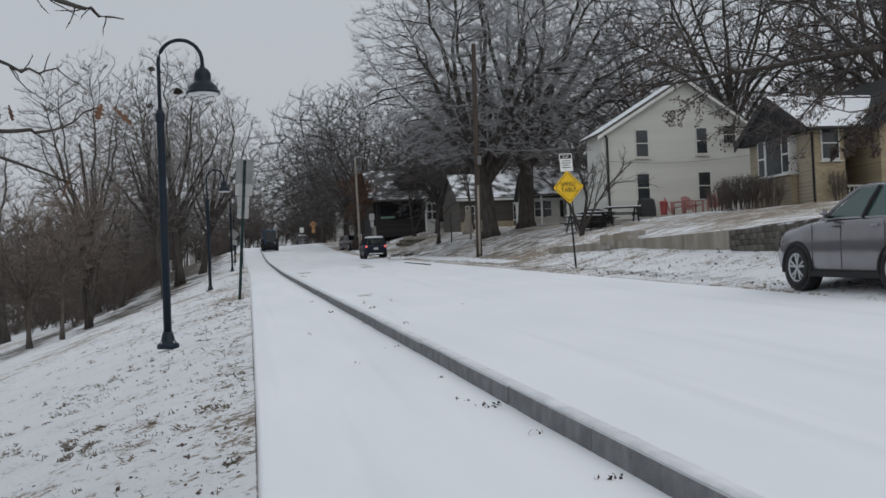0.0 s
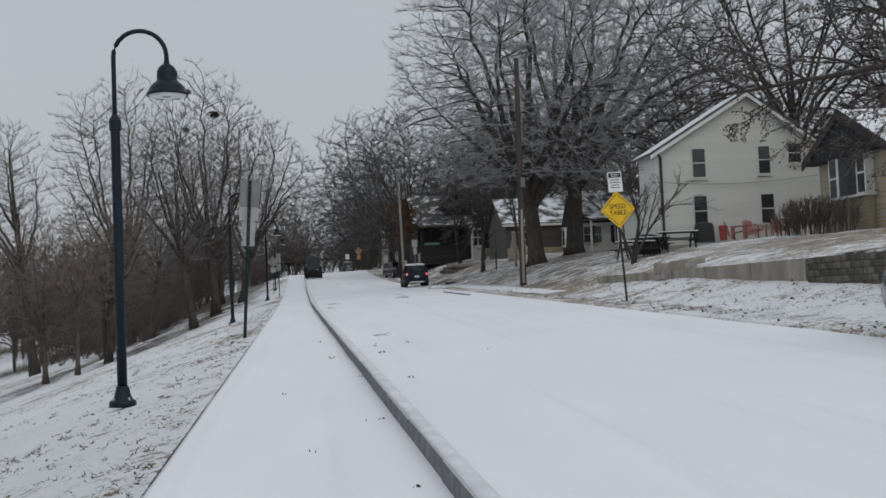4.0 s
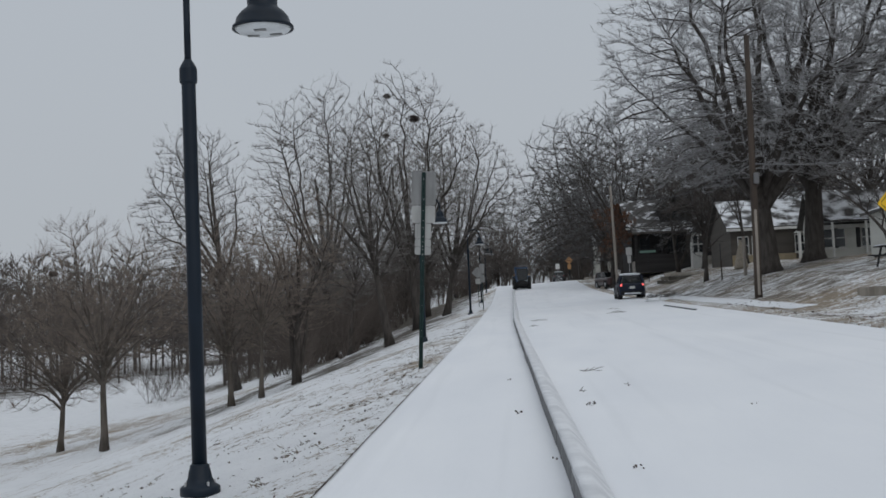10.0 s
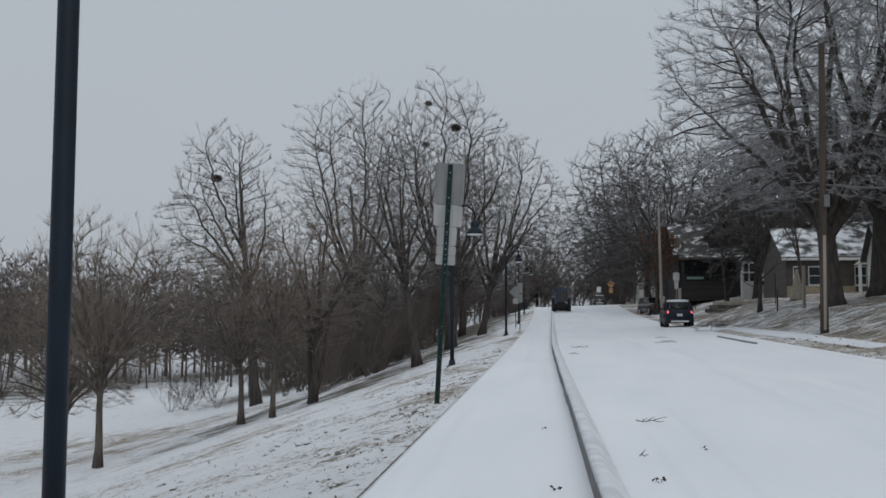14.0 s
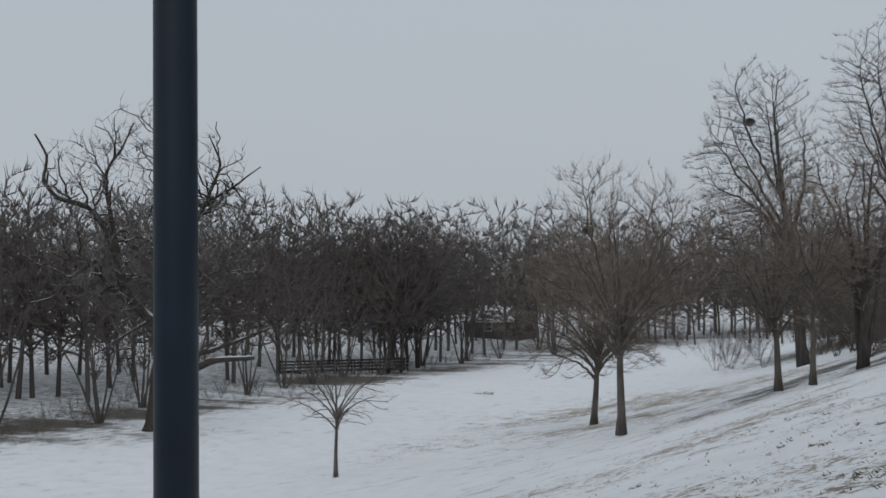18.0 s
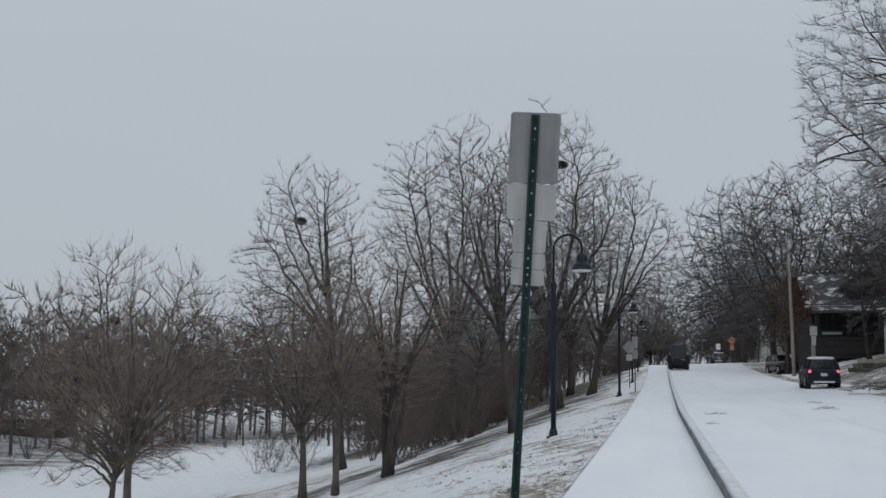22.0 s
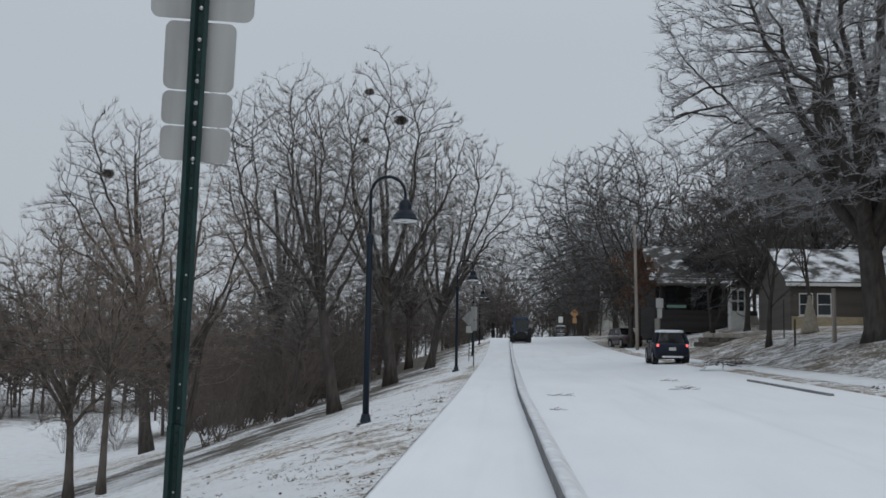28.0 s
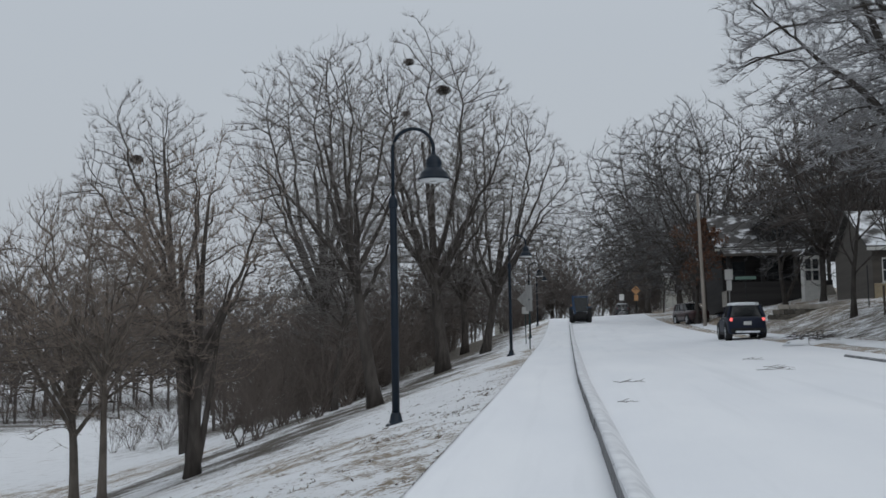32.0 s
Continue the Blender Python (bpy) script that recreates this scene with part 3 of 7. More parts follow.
def sprout(rng, pts, ways, rad, length, spec):
    """Children of each line: where they start, which way they go, how long and thick they are."""
    n, k1, _ = pts.shape
    m = spec["n"]
    a = spec.get("a", 0.25)
    t = np.clip(a + (1 - a) * (np.arange(m)[None, :] + rng.random((n, m))) / m, 0, 0.999)
    f = t * (k1 - 1)
    i = f.astype(int)
    w = (f - i)[..., None]
    row = np.arange(n)[:, None]
    p = pts[row, i] * (1 - w) + pts[row, i + 1] * w
    d = ways[row, i + 1]
    r = rad[row, i] * (1 - w[..., 0]) + rad[row, i + 1] * w[..., 0]
    ang = np.radians(spec["ang"] + spec.get("spread", 12) * rng.normal(size=(n, m))) * (1 - spec.get("tipclose", 0.35) * t)
    az = np.arange(m)[None, :] * 2.4 + rng.random((n, 1)) * 6.28 + rng.normal(size=(n, m)) * 0.6
    ref = np.where(np.abs(d[..., 2:3]) > 0.9, np.array([1.0, 0, 0]), np.array([0, 0, 1.0]))
    e1 = unit(np.cross(d, ref))
    e2 = np.cross(d, e1)
    nd = unit(d * np.cos(ang)[..., None] + (e1 * np.cos(az)[..., None] + e2 * np.sin(az)[..., None]) * np.sin(ang)[..., None])
    ln = length[:, None] * spec["len"] * (1 - spec.get("fall", 0.45) * t) * rng.uniform(0.65, 1.25, (n, m))
    if "env" in spec:
        far = reach(p, nd, spec["env"])
        ln = far * rng.uniform(0.72, 1.02, (n, m)) if spec.get("fill") else np.minimum(ln, far * rng.uniform(0.75, 1.15, (n, m)) + 0.2)
    cr = np.minimum(r * spec.get("thick", 0.62), spec.get("slim", 0.03) * ln + 0.004)
    q = lambda z: z.reshape(n * m, *z.shape[2:])
    return q(p), q(nd), q(ln), np.maximum(q(cr), spec.get("rmin", 0.006))


def segments(pts, rad):
    return pts[:, :-1].reshape(-1, 3), pts[:, 1:].reshape(-1, 3), rad[:, :-1].reshape(-1), rad[:, 1:].reshape(-1)


def tubes(P0, P1, R0, R1, sides):
    n = len(P0)
    d = unit(P1 - P0)
    ref = np.where(np.abs(d[:, 2:3]) > 0.9, np.array([1.0, 0, 0]), np.array([0, 0, 1.0]))
    a = unit(np.cross(d, ref))
    b = np.cross(d, a)
    th = 2 * np.pi * np.arange(sides) / sides
    o = a[:, None, :] * np.cos(th)[None, :, None] + b[:, None, :] * np.sin(th)[None, :, None]
    v = np.concatenate([P0[:, None, :] + o * R0[:, None, None], P1[:, None, :] + o * R1[:, None, None]], 1).reshape(-1, 3)
    k = np.arange(sides)[None, :]
    k2 = (k + 1) % sides
    base = np.arange(n)[:, None] * (2 * sides)
    return v, np.stack([base + k, base + k + sides, base + k2 + sides, base + k2], -1).reshape(-1, 4)


def spikes(P0, P1, R0):
    """Pointed three-sided shoots: three vertices and a tip each."""
    d = unit(P1 - P0)
    ref = np.where(np.abs(d[:, 2:3]) > 0.9, np.array([1.0, 0, 0]), np.array([0, 0, 1.0]))
    a = unit(np.cross(d, ref))
    b = np.cross(d, a)
    th = 2 * np.pi * np.arange(3) / 3
    o = a[:, None, :] * np.cos(th)[None, :, None] + b[:, None, :] * np.sin(th)[None, :, None]
    v = np.concatenate([P0[:, None, :] + o * R0[:, None, None] * 1.4, P1[:, None, :]], 1).reshape(-1, 3)
    i = np.arange(len(P0))[:, None] * 4
    return v, np.stack([i + [0, 1, 2], i + [3, 3, 3], i + [1, 2, 0]], -1).reshape(-1, 3)


def tube_mesh(name, groups, materials):
    """Short tubes as one mesh, thin ends as pointed shoots; groups: (P0, P1, R0, R1, sides, material number)."""
    vs, loops, sizes, mi, at = [], [], [], [], 0
    for P0, P1, R0, R1, sides, k in groups:
        thin = (R1 < 0.75 * R0) & (R0 < 0.08) if sides == 3 else np.zeros(len(P0), bool)
        for made in ([tubes(P0[~thin], P1[~thin], R0[~thin], R1[~thin], sides)] if (~thin).any() else []) + ([spikes(P0[thin], P1[thin], R0[thin])] if thin.any() else []):
            v, f = made
            vs.append(v)
            loops.append((f + at).ravel())
            sizes.append(np.full(len(f), f.shape[1]))
            mi.append(np.full(len(f), k))
            at += len(v)
    v, lp, sz, mi = np.concatenate(vs), np.concatenate(loops), np.concatenate(sizes), np.concatenate(mi)
    me = bpy.data.meshes.new(name)
    me.vertices.add(len(v))
    me.vertices.foreach_set("co", v.astype(np.float32).ravel())
    me.loops.add(len(lp))
    me.loops.foreach_set("vertex_index", lp.astype(np.int32))
    me.polygons.add(len(sz))
    me.polygons.foreach_set("loop_start", (np.cumsum(sz) - sz).astype(np.int32))
    me.polygons.foreach_set("use_smooth", np.ones(len(sz), dtype=bool))
    for m in materials:
        me.materials.append(m)
    me.polygons.foreach_set("material_index", mi.astype(np.int32))
    me.update(calc_edges=True)
    return me


def grown(seed, trunks, specs):
    """Lines of a tree by level; trunks: (start, way, length, r0, r1, bends, wobble, pull)."""
    rng = np.random.default_rng(seed)
    level = []
    for s, w, ln, r0, r1, k, wob, trop in trunks:
        level.append((run(rng, np.array([s], float), unit(np.array([w], float)), np.array([float(ln)]), np.array([float(r0)]), np.array([float(r1)]), k, wob, trop), np.array([float(ln)])))
    out = [[lv[0] for lv in level]]
    for spec in specs:
        nxt = []
        for (pts, ways, rad), ln in level:
            st, wy, cl, cr = sprout(rng, pts, ways, rad, ln, spec)
            made = run(rng, st, wy, cl, cr, np.maximum(cr * spec.get("taper", 0.35), spec.get("rmin", 0.006) * 0.7), spec.get("k", 4), spec.get("wob", 0.14), spec.get("trop", (0, 0, 0.04)))
            nxt.append((made, cl))
        out.append([lv[0] for lv in nxt])
        level = nxt
    return out


def collect(levels):
    got = [segments(p, r) for lv in levels for p, _, r in lv]
    return [np.concatenate([q[i] for q in got]) for i in range(4)]


def flare(P0, P1, R0, R1, h=0.9, add=0.4):
    """Root flare at the foot of a trunk."""
    return P0, P1, R0 * (1 + add * np.clip(1 - P0[:, 2] / h, 0, 1) ** 2), R1 * (1 + add * np.clip(1 - P1[:, 2] / h, 0, 1) ** 2)


def line_mesh(name, pts, rad, sides, material, foot=0.0):
    """One smooth unbroken tapered tube along a wandering line."""
    pts, rad = np.asarray(pts), np.asarray(rad).copy()
    if foot:
        rad = rad * (1 + foot * np.clip(1 - pts[:, 2] / 0.9, 0, 1) ** 2)
    d = unit(np.gradient(pts, axis=0))
    a = unit(np.cross(d, np.array([0.31, 0.9, 0.05])))
    b = np.cross(d, a)
    th = 2 * np.pi * np.arange(sides) / sides
    v = pts[:, None, :] + (a[:, None, :] * np.cos(th)[None, :, None] + b[:, None, :] * np.sin(th)[None, :, None]) * rad[:, None, None]
    n = len(pts)
    f = [(r * sides + k, r * sides + (k + 1) % sides, (r + 1) * sides + (k + 1) % sides, (r + 1) * sides + k) for r in range(n - 1) for k in range(sides)]
    f += [tuple(range(sides))[::-1], tuple((n - 1) * sides + k for k in range(sides))]
    me = bpy.data.meshes.new(name)
    me.from_pydata(v.reshape(-1, 3).tolist(), [], f)
    me.polygons.foreach_set("use_smooth", [True] * len(f))
    me.materials.append(material)
    return me


def child(name, me, parent):
    o = new(name, me)
    o.parent = parent
    return o


def tree(name, x, y, seed, trunks, specs, label, bark, twig, group="", sink=0.15, limbs=True, join=0, env=None, base=None):
    """A bare tree: trunk (each stem a part), each main limb a part, and one crown of branches and twigs."""
    specs = [dict(s) for s in specs]
    for s in specs:
        if env:
            s.setdefault("env", env)
    lv = grown(seed, trunks, specs)
    e = thing(name, x, y, ground(x, y) - sink, label, "tree", group)
    stems = ([base] if base else []) + [(p[0], r[0]) for p, _, r in lv[0]]
    for k, (sp, sr) in enumerate(stems):
        child("trunk" if k == 0 else "stem", line_mesh("trunk", sp, sr, 12, bark, 0.4), e)
    first = 1
    if limbs:
        for pts, _, rad in lv[1]:
            for b in range(len(pts)):
                child("limb", line_mesh("limb", pts[b], rad[b], 7, bark), e)
        first = 2
    groups = [(*collect(lv[i:i + 1]), 4 if i <= first else 3, 0 if i <= first else 1) for i in range(first, len(lv))]
    child("crown", tube_mesh("crown", groups, [bark, twig]), e)
    return e, lv


def bezier(rng, P0, P1, T0, k, bend, wob, droop=0.0):
    """Curved lines from P0 to P1 that leave along T0; returns points and ways."""
    L = np.linalg.norm(P1 - P0, axis=1, keepdims=True)
    C = P0 + T0 * L * bend
    s = np.linspace(0, 1, k + 1)[None, :, None]
    pts = (1 - s) ** 2 * P0[:, None] + 2 * s * (1 - s) * C[:, None] + s ** 2 * P1[:, None]
    if k > 1:
        pts = pts + rng.normal(size=pts.shape) * L[:, :, None] * wob * (s * (1 - 0.4 * s)) * (s > 0)
        pts[..., 2] -= droop * L * (s[..., 0] ** 2)
    w = np.concatenate([pts[:, 1:] - pts[:, :-1], pts[:, -1:] - pts[:, -2:-1]], 1)
    return pts, unit(w)


def taper(r0, r1, k):
    return r0[:, None] + (r1[:, None] - r0[:, None]) * np.linspace(0, 1, k + 1)[None, :]


def egg_points(rng, env, n, shell, seed):
    """Points inside an uneven egg; shell pulls them outwards."""
    d = unit(rng.normal(size=(n, 3)))
    r = rng.random(n) ** (1 / shell)
    q = np.array([1 + 0.2 * noise.noise((v[0] * 2.2 + seed, v[1] * 2.2, v[2] * 2.2)) + 0.12 * noise.noise((v[0] * 5 + seed, v[1] * 5, v[2] * 5)) for v in d])
    return np.array(env[:3]) + d * (r * q)[:, None] * np.array(env[3:])


def grow_onto(rng, lines, targets, k, bend, wob, pull, base, r_cap, r_tip, droop=0.0):
    """Joins each target to the nearest wood of the lines, so that branches share out the crown evenly."""
    P = np.concatenate([p[:, 1:].reshape(-1, 3) for p, _, _ in lines])
    W = np.concatenate([w[:, 1:].reshape(-1, 3) for _, w, _ in lines])
    R = np.concatenate([r[:, 1:].reshape(-1) for _, _, r in lines])
    tree_kd = kdtree.KDTree(len(P))
    for i, p in enumerate(P):
        tree_kd.insert(p, i)
    tree_kd.balance()
    back = targets + (np.asarray(base) - targets) * pull
    idx = np.array([tree_kd.find(q)[1] for q in back])
    P0, T0 = P[idx], W[idx]
    T0 = unit(T0 * 0.7 + unit(targets - P0) * 0.6)
    pts, ways = bezier(rng, P0, targets, T0, k, bend, wob, droop)
    r0 = np.minimum(R[idx] * 0.75, r_cap)
    r0 = np.maximum(r0, r_tip)
    return pts, ways, taper(r0, np.full(len(r0), r_tip), k)


def colonise(rng, pos, par, att, step, kill, up, jit, heart, fan, iters=90, reach_m=6.0):
    """Branches that share out the crown: each free place in it draws the nearest wood a step nearer, until it is taken."""
    way = np.zeros_like(pos)
    way[1:] = unit(pos[1:] - pos[np.maximum(par[1:], 0)])
    kids = np.zeros(len(pos), int)
    first = len(pos)
    near_d, near_i = np.full(len(att), 1e9), np.zeros(len(att), int)

    def closer(lo):
        for c in range(lo, len(pos), 400):
            dd = np.linalg.norm(att[:, None, :] - pos[None, c:c + 400], axis=2)
            j = dd.argmin(1)
            m = dd[np.arange(len(att)), j]
            w = m < near_d
            near_d[w], near_i[w] = m[w], j[w] + c
    closer(0)
    for _ in range(iters):
        keep = (near_d > kill) & (kids[near_i] < 4)
        att, near_d, near_i = att[keep], near_d[keep], near_i[keep]
        ahead = (unit(att - pos[near_i]) * way[near_i]).sum(1)
        on = (near_d < reach_m) & ((near_i < first) | (ahead > -0.2))
        if not on.any():
            break
        node, inv = np.unique(near_i[on], return_inverse=True)
        pull = np.zeros((len(node), 3))
        np.add.at(pull, inv, unit(att[on] - pos[near_i[on]]))
        outward = unit(pos[node] - heart)
        d = unit(unit(pull) + 0.5 * way[node] + fan * outward + jit * rng.normal(size=pull.shape) + np.array([0, 0, up]))
        d = unit(d + outward * np.clip(0.3 - (d * outward).sum(1, keepdims=True), 0, 1.2))
        kids[node] += 1
        n0 = len(pos)
        pos, par = np.concatenate([pos, pos[node] + d * step]), np.concatenate([par, node])
        way, kids = np.concatenate([way, d]), np.concatenate([kids, np.zeros(len(node), int)])
        closer(n0)
    return pos, par, way


def twiglets(rng, P0, P1, W, n, length, r, spread, lift, heart):
    """Short straight shoots off given segments."""
    q = rng.integers(0, len(P0), n)
    u = rng.random((n, 1))
    s = P0[q] * (1 - u) + P1[q] * u
    w = unit(W[q] + spread * rng.normal(size=(n, 3)) + 0.5 * unit(s - heart) + np.array([0, 0, lift]))
    e = s + w * length * rng.uniform(0.45, 1.3, (n, 1))
    return np.stack([s, e], 1), np.stack([w, w], 1), np.tile(np.array([[r, r * 0.55]]), (n, 1))


def shaped(seed, trunk, env, limbs, space, clear, tips, twigs=(0, 0.8, 0), rise=0.36, droop=0.0, low=-0.15, extra=(), stout=0.024, up=0.12, jit=0.15, fan=0.22, out=(0.55, 0.8), shell=2.0, power=2.08, thick=0.02, arch=0.85, lift=0.2, hollow=0.0, floor_z=0.0, lobes=()):
    """A whole crown. trunk: (way, length, r0, r1); limbs: their number; space: room between twigs; clear: bare height;
    tips: radius of limb ends and of twigs; twigs: number of shoots, their length, number of side shoots; lobes: further eggs of crown."""
    rng = np.random.default_rng(seed)
    way, ln, r0, r1 = trunk
    stem = run(rng, np.zeros((1, 3)), unit(np.array([way], float)), np.array([float(ln)]), np.array([float(r0)]), np.array([float(r1)]), 10, 0.03, (0, 0, 0.015))
    stems = [stem] + [run(rng, np.array([s], float), unit(np.array([w], float)), np.array([float(l)]), np.array([float(a)]), np.array([float(b)]), 9, q, tr) for s, w, l, a, b, q, tr in extra]
    i = np.arange(limbs) + 0.5
    z = low + (0.97 - low) * i / limbs
    a = i * 2.39996 + rng.random() * 6.28 + rng.normal(size=limbs) * 0.3
    d = np.stack([np.sqrt(np.maximum(0, 1 - z * z)) * np.cos(a), np.sqrt(np.maximum(0, 1 - z * z)) * np.sin(a), z], 1)
    end = np.array(env[:3]) + d * np.array(env[3:]) * rng.uniform(*out, (limbs, 1))
    zs = clear + np.maximum(0.0, end[:, 2] - clear) * rise * rng.uniform(0.75, 1.15, limbs)
    sp, sr = stem[0][0], stem[2][0]
    f = np.clip(np.interp(zs, sp[:, 2], np.arange(len(sp))), 0, len(sp) - 1.01)
    j = f.astype(int)
    w = (f - j)[:, None]
    P0 = sp[j] * (1 - w) + sp[j + 1] * w
    rr = sr[j] * (1 - w[:, 0]) + sr[j + 1] * w[:, 0]
    flat = unit((end - P0) * np.array([1, 1, 0.0]) + 1e-6)
    T0 = unit(flat * 0.55 + np.array([0, 0, arch]))
    pts, ways = bezier(rng, P0, end, T0, 12, 0.42, 0.018, droop * 0.4)
    limb_r = taper(np.minimum(rr * 0.68, stout * np.linalg.norm(end - P0, axis=1) + 0.02), np.full(limbs, tips[0]), 12)
    pos, par, rad = [], [], []
    for p, r in [(q[0][k], q[2][k]) for q in stems for k in range(1)] + list(zip(pts, limb_r)):
        m = max(2, int(np.linalg.norm(np.diff(p, axis=0), axis=1).sum() / (space * 0.5)))
        t = np.linspace(0, len(p) - 1, m)
        at = len(pos)
        pos += list(np.stack([np.interp(t, np.arange(len(p)), p[:, k]) for k in range(3)], 1))
        rad += list(np.interp(t, np.arange(len(p)), r))
        par += [-1] + list(range(at, at + m - 1))
    n0 = len(pos)
    eggs = [env] + list(lobes)
    att = np.concatenate([egg_points(rng, q, int(4.19 * q[3] * q[4] * q[5] / space ** 3), shell, seed + 3 * k) for k, q in enumerate(eggs)])
    att = att[att[:, 2] > max(floor_z, clear * 0.8)]
    att = att[np.linalg.norm((att - np.array(env[:3])) / np.array(env[3:]), axis=1) > hollow] if hollow else att
    base_r = np.array(rad)
    pos, par, wy = colonise(rng, np.array(pos), np.array(par), att, space * 0.5, space * 0.62, up, jit, np.array([0, 0, clear]), fan)
    n = len(pos)
    load = np.zeros(n)
    leaf = np.ones(n, bool)
    leaf[par[n0:]] = False
    load[leaf] = 1.0
    for k in range(n - 1, n0 - 1, -1):
        load[par[k]] += load[k]
    r = tips[1] * np.maximum(load, 1) ** (1 / power)
    r[:n0] = base_r
    for k in range(n0, n):
        r[k] = min(r[k], r[par[k]] * (0.8 if par[k] < n0 else 1.0))
    r = np.maximum(r, tips[1])
    if droop:
        pos[n0:, 2] -= droop * np.clip((np.linalg.norm((pos[n0:] - np.array(env[:3])) / np.array(env[3:]), axis=1) - 0.55), 0, 1) * env[5] * 0.35
    k = np.arange(n0, n)
    seg = (np.stack([pos[par[k]], pos[k]], 1), np.stack([wy[k], wy[k]], 1), np.stack([np.minimum(r[par[k]], r[k] * 1.25), r[k]], 1))
    stoutish = seg[2][:, 1] > thick
    out_lv = [stems, [(pts[q:q + 1], ways[q:q + 1], limb_r[q:q + 1]) for q in range(limbs)], [tuple(c[stoutish] for c in seg)], [tuple(c[~stoutish] for c in seg)]]
    if twigs[0]:
        fine = seg[2][:, 1] < tips[1] * 3.2
        S = twiglets(rng, seg[0][fine][:, 0], seg[0][fine][:, 1], wy[k][fine], twigs[0], twigs[1], tips[1] * 0.72, 0.4, lift - droop, np.array([0, 0, clear]))
        out_lv.append([S])
        if twigs[2]:
            out_lv.append([twiglets(rng, S[0][:, 0], S[0][:, 1], S[1][:, 0], twigs[2], twigs[1] * 0.6, tips[1] * 0.55, 0.5, lift - 1.5 * droop, np.array([0, 0, clear]))])
    return out_lv


def bare_tree(name, x, y, lv, label, bark, twig, group="", sink=0.15, far=True):
    """A tree from its lines: trunk, further stems, each limb, and the crown."""
    e = thing(name, x, y, ground(x, y) - sink, label, "tree", group)
    for k, (p, _, r) in enumerate(lv[0]):
        child("trunk" if k == 0 else "stem", line_mesh("trunk", p[0], r[0], 12, bark, 0.4), e)
    for pts, _, rad in lv[1]:
        for b in range(len(pts)):
            child("limb", line_mesh("limb", pts[b], rad[b], 7, bark), e)
    groups = [(*collect(lv[i:i + 1]), 5 if i == 2 else 3, 0 if i == 2 else 1) for i in range(2, len(lv))]
    if far:
        groups = [(a, b, r, r * 0.7 if i else q, 3, k) for i, (a, b, r, q, n, k) in enumerate(groups)]
    child("crown", tube_mesh("crown", groups, [bark, twig]), e)
    return e


def leaf_mesh(name, pts, size, seed, material):
    """Small folded leaves hung at the given places."""
    rng = np.random.default_rng(seed)
    n = len(pts)
    a = unit(rng.normal(size=(n, 3)) + np.array([0, 0, -0.6]))
    b = unit(np.cross(a, rng.normal(size=(n, 3))))
    c = np.cross(a, b)
    s = (size * rng.uniform(0.6, 1.3, n))[:, None]
    v = np.stack([pts, pts + (a * 0.45 + b * 0.33 + c * 0.1) * s, pts + a * s, pts + (a * 0.5 - b * 0.33 + c * 0.1) * s], 1).reshape(-1, 3)
    i = np.arange(n)[:, None] * 4
    f = np.concatenate([i + [0, 1, 2], i + [0, 2, 3]], 0)
    me = bpy.data.meshes.new(name)
    me.from_pydata(v.tolist(), [], f.tolist())
    me.materials.append(material)
    return me


def twig_points(lv, count, seed):
    rng = np.random.default_rng(seed)
    pts = np.concatenate([p[:, 1:].reshape(-1, 3) for p, _, _ in lv[-1]])
    return pts[rng.choice(len(pts), min(count, len(pts)), replace=False)]


UPW = (0, 0, 0.02)
# two great shade trees on the far lawn
bare_tree("great_tree", 16.1, 75.3, shaped(11, ((-0.05, -0.02, 1), 5.6, 0.56, 0.40), (-0.9, -1.0, 11.9, 7.8, 9.0, 9.8), 17, 0.62, 2.6, (0.06, 0.0105), (36000, 0.5, 30000), arch=0.9, hollow=0.4, floor_z=5.0, lift=0.1, rise=0.16, droop=0.16, low=-0.35, stout=0.042, power=2.0, out=(0.6, 0.82), shell=3.0, thick=0.034),
          "huge dark bare shade tree with frosted outer twigs on the lawn", M_BARK, M_TWIG_FROST, "shade trees by the road")
bare_tree("great_tree", 19.3, 78.2, shaped(12, ((0.05, 0.0, 1), 6.2, 0.60, 0.42), (2.6, 0.0, 12.0, 9.6, 9.0, 9.8), 17, 0.66, 3.0, (0.06, 0.0105), (32000, 0.5, 26000), arch=1.0, hollow=0.4, floor_z=5.5, lift=0.1, rise=0.16, droop=0.14, low=-0.3, stout=0.042, power=2.0, out=(0.6, 0.82), shell=3.0, thick=0.034),
          "huge dark bare shade tree rising beside its twin on the lawn", M_BARK, M_TWIG_FROST, "shade trees by the road")

# tall trees on the park slope
TALLS = "tall trees of the slope"
tall_a = bare_tree("park_tree", -19.0, 92.0, shaped(21, ((-0.14, 0, 1), 17.5, 0.36, 0.05), (-2.6, 0, 12.8, 4.2, 4.2, 7.4), 13, 0.54, 4.0, (0.035, 0.008), (11000, 0.4, 11000), rise=0.5, low=-0.75, up=0.2, lift=0.35, jit=0.14, thick=0.016), "slender tall bare tree on the park slope", M_BARK, M_TWIG, TALLS)
tall_b = bare_tree("park_tree", -13.5, 102.0, shaped(22, ((-0.02, 0, 1), 15.0, 0.40, 0.07), (-0.3, 0, 13.6, 6.2, 5.8, 9.2), 14, 0.62, 4.0, (0.04, 0.0085), (15000, 0.45, 15000), rise=0.24, low=-0.6, up=0.2, lift=0.35, jit=0.14, stout=0.028, thick=0.018), "tall broad bare tree with ascending limbs on the slope", M_BARK, M_TWIG, TALLS)
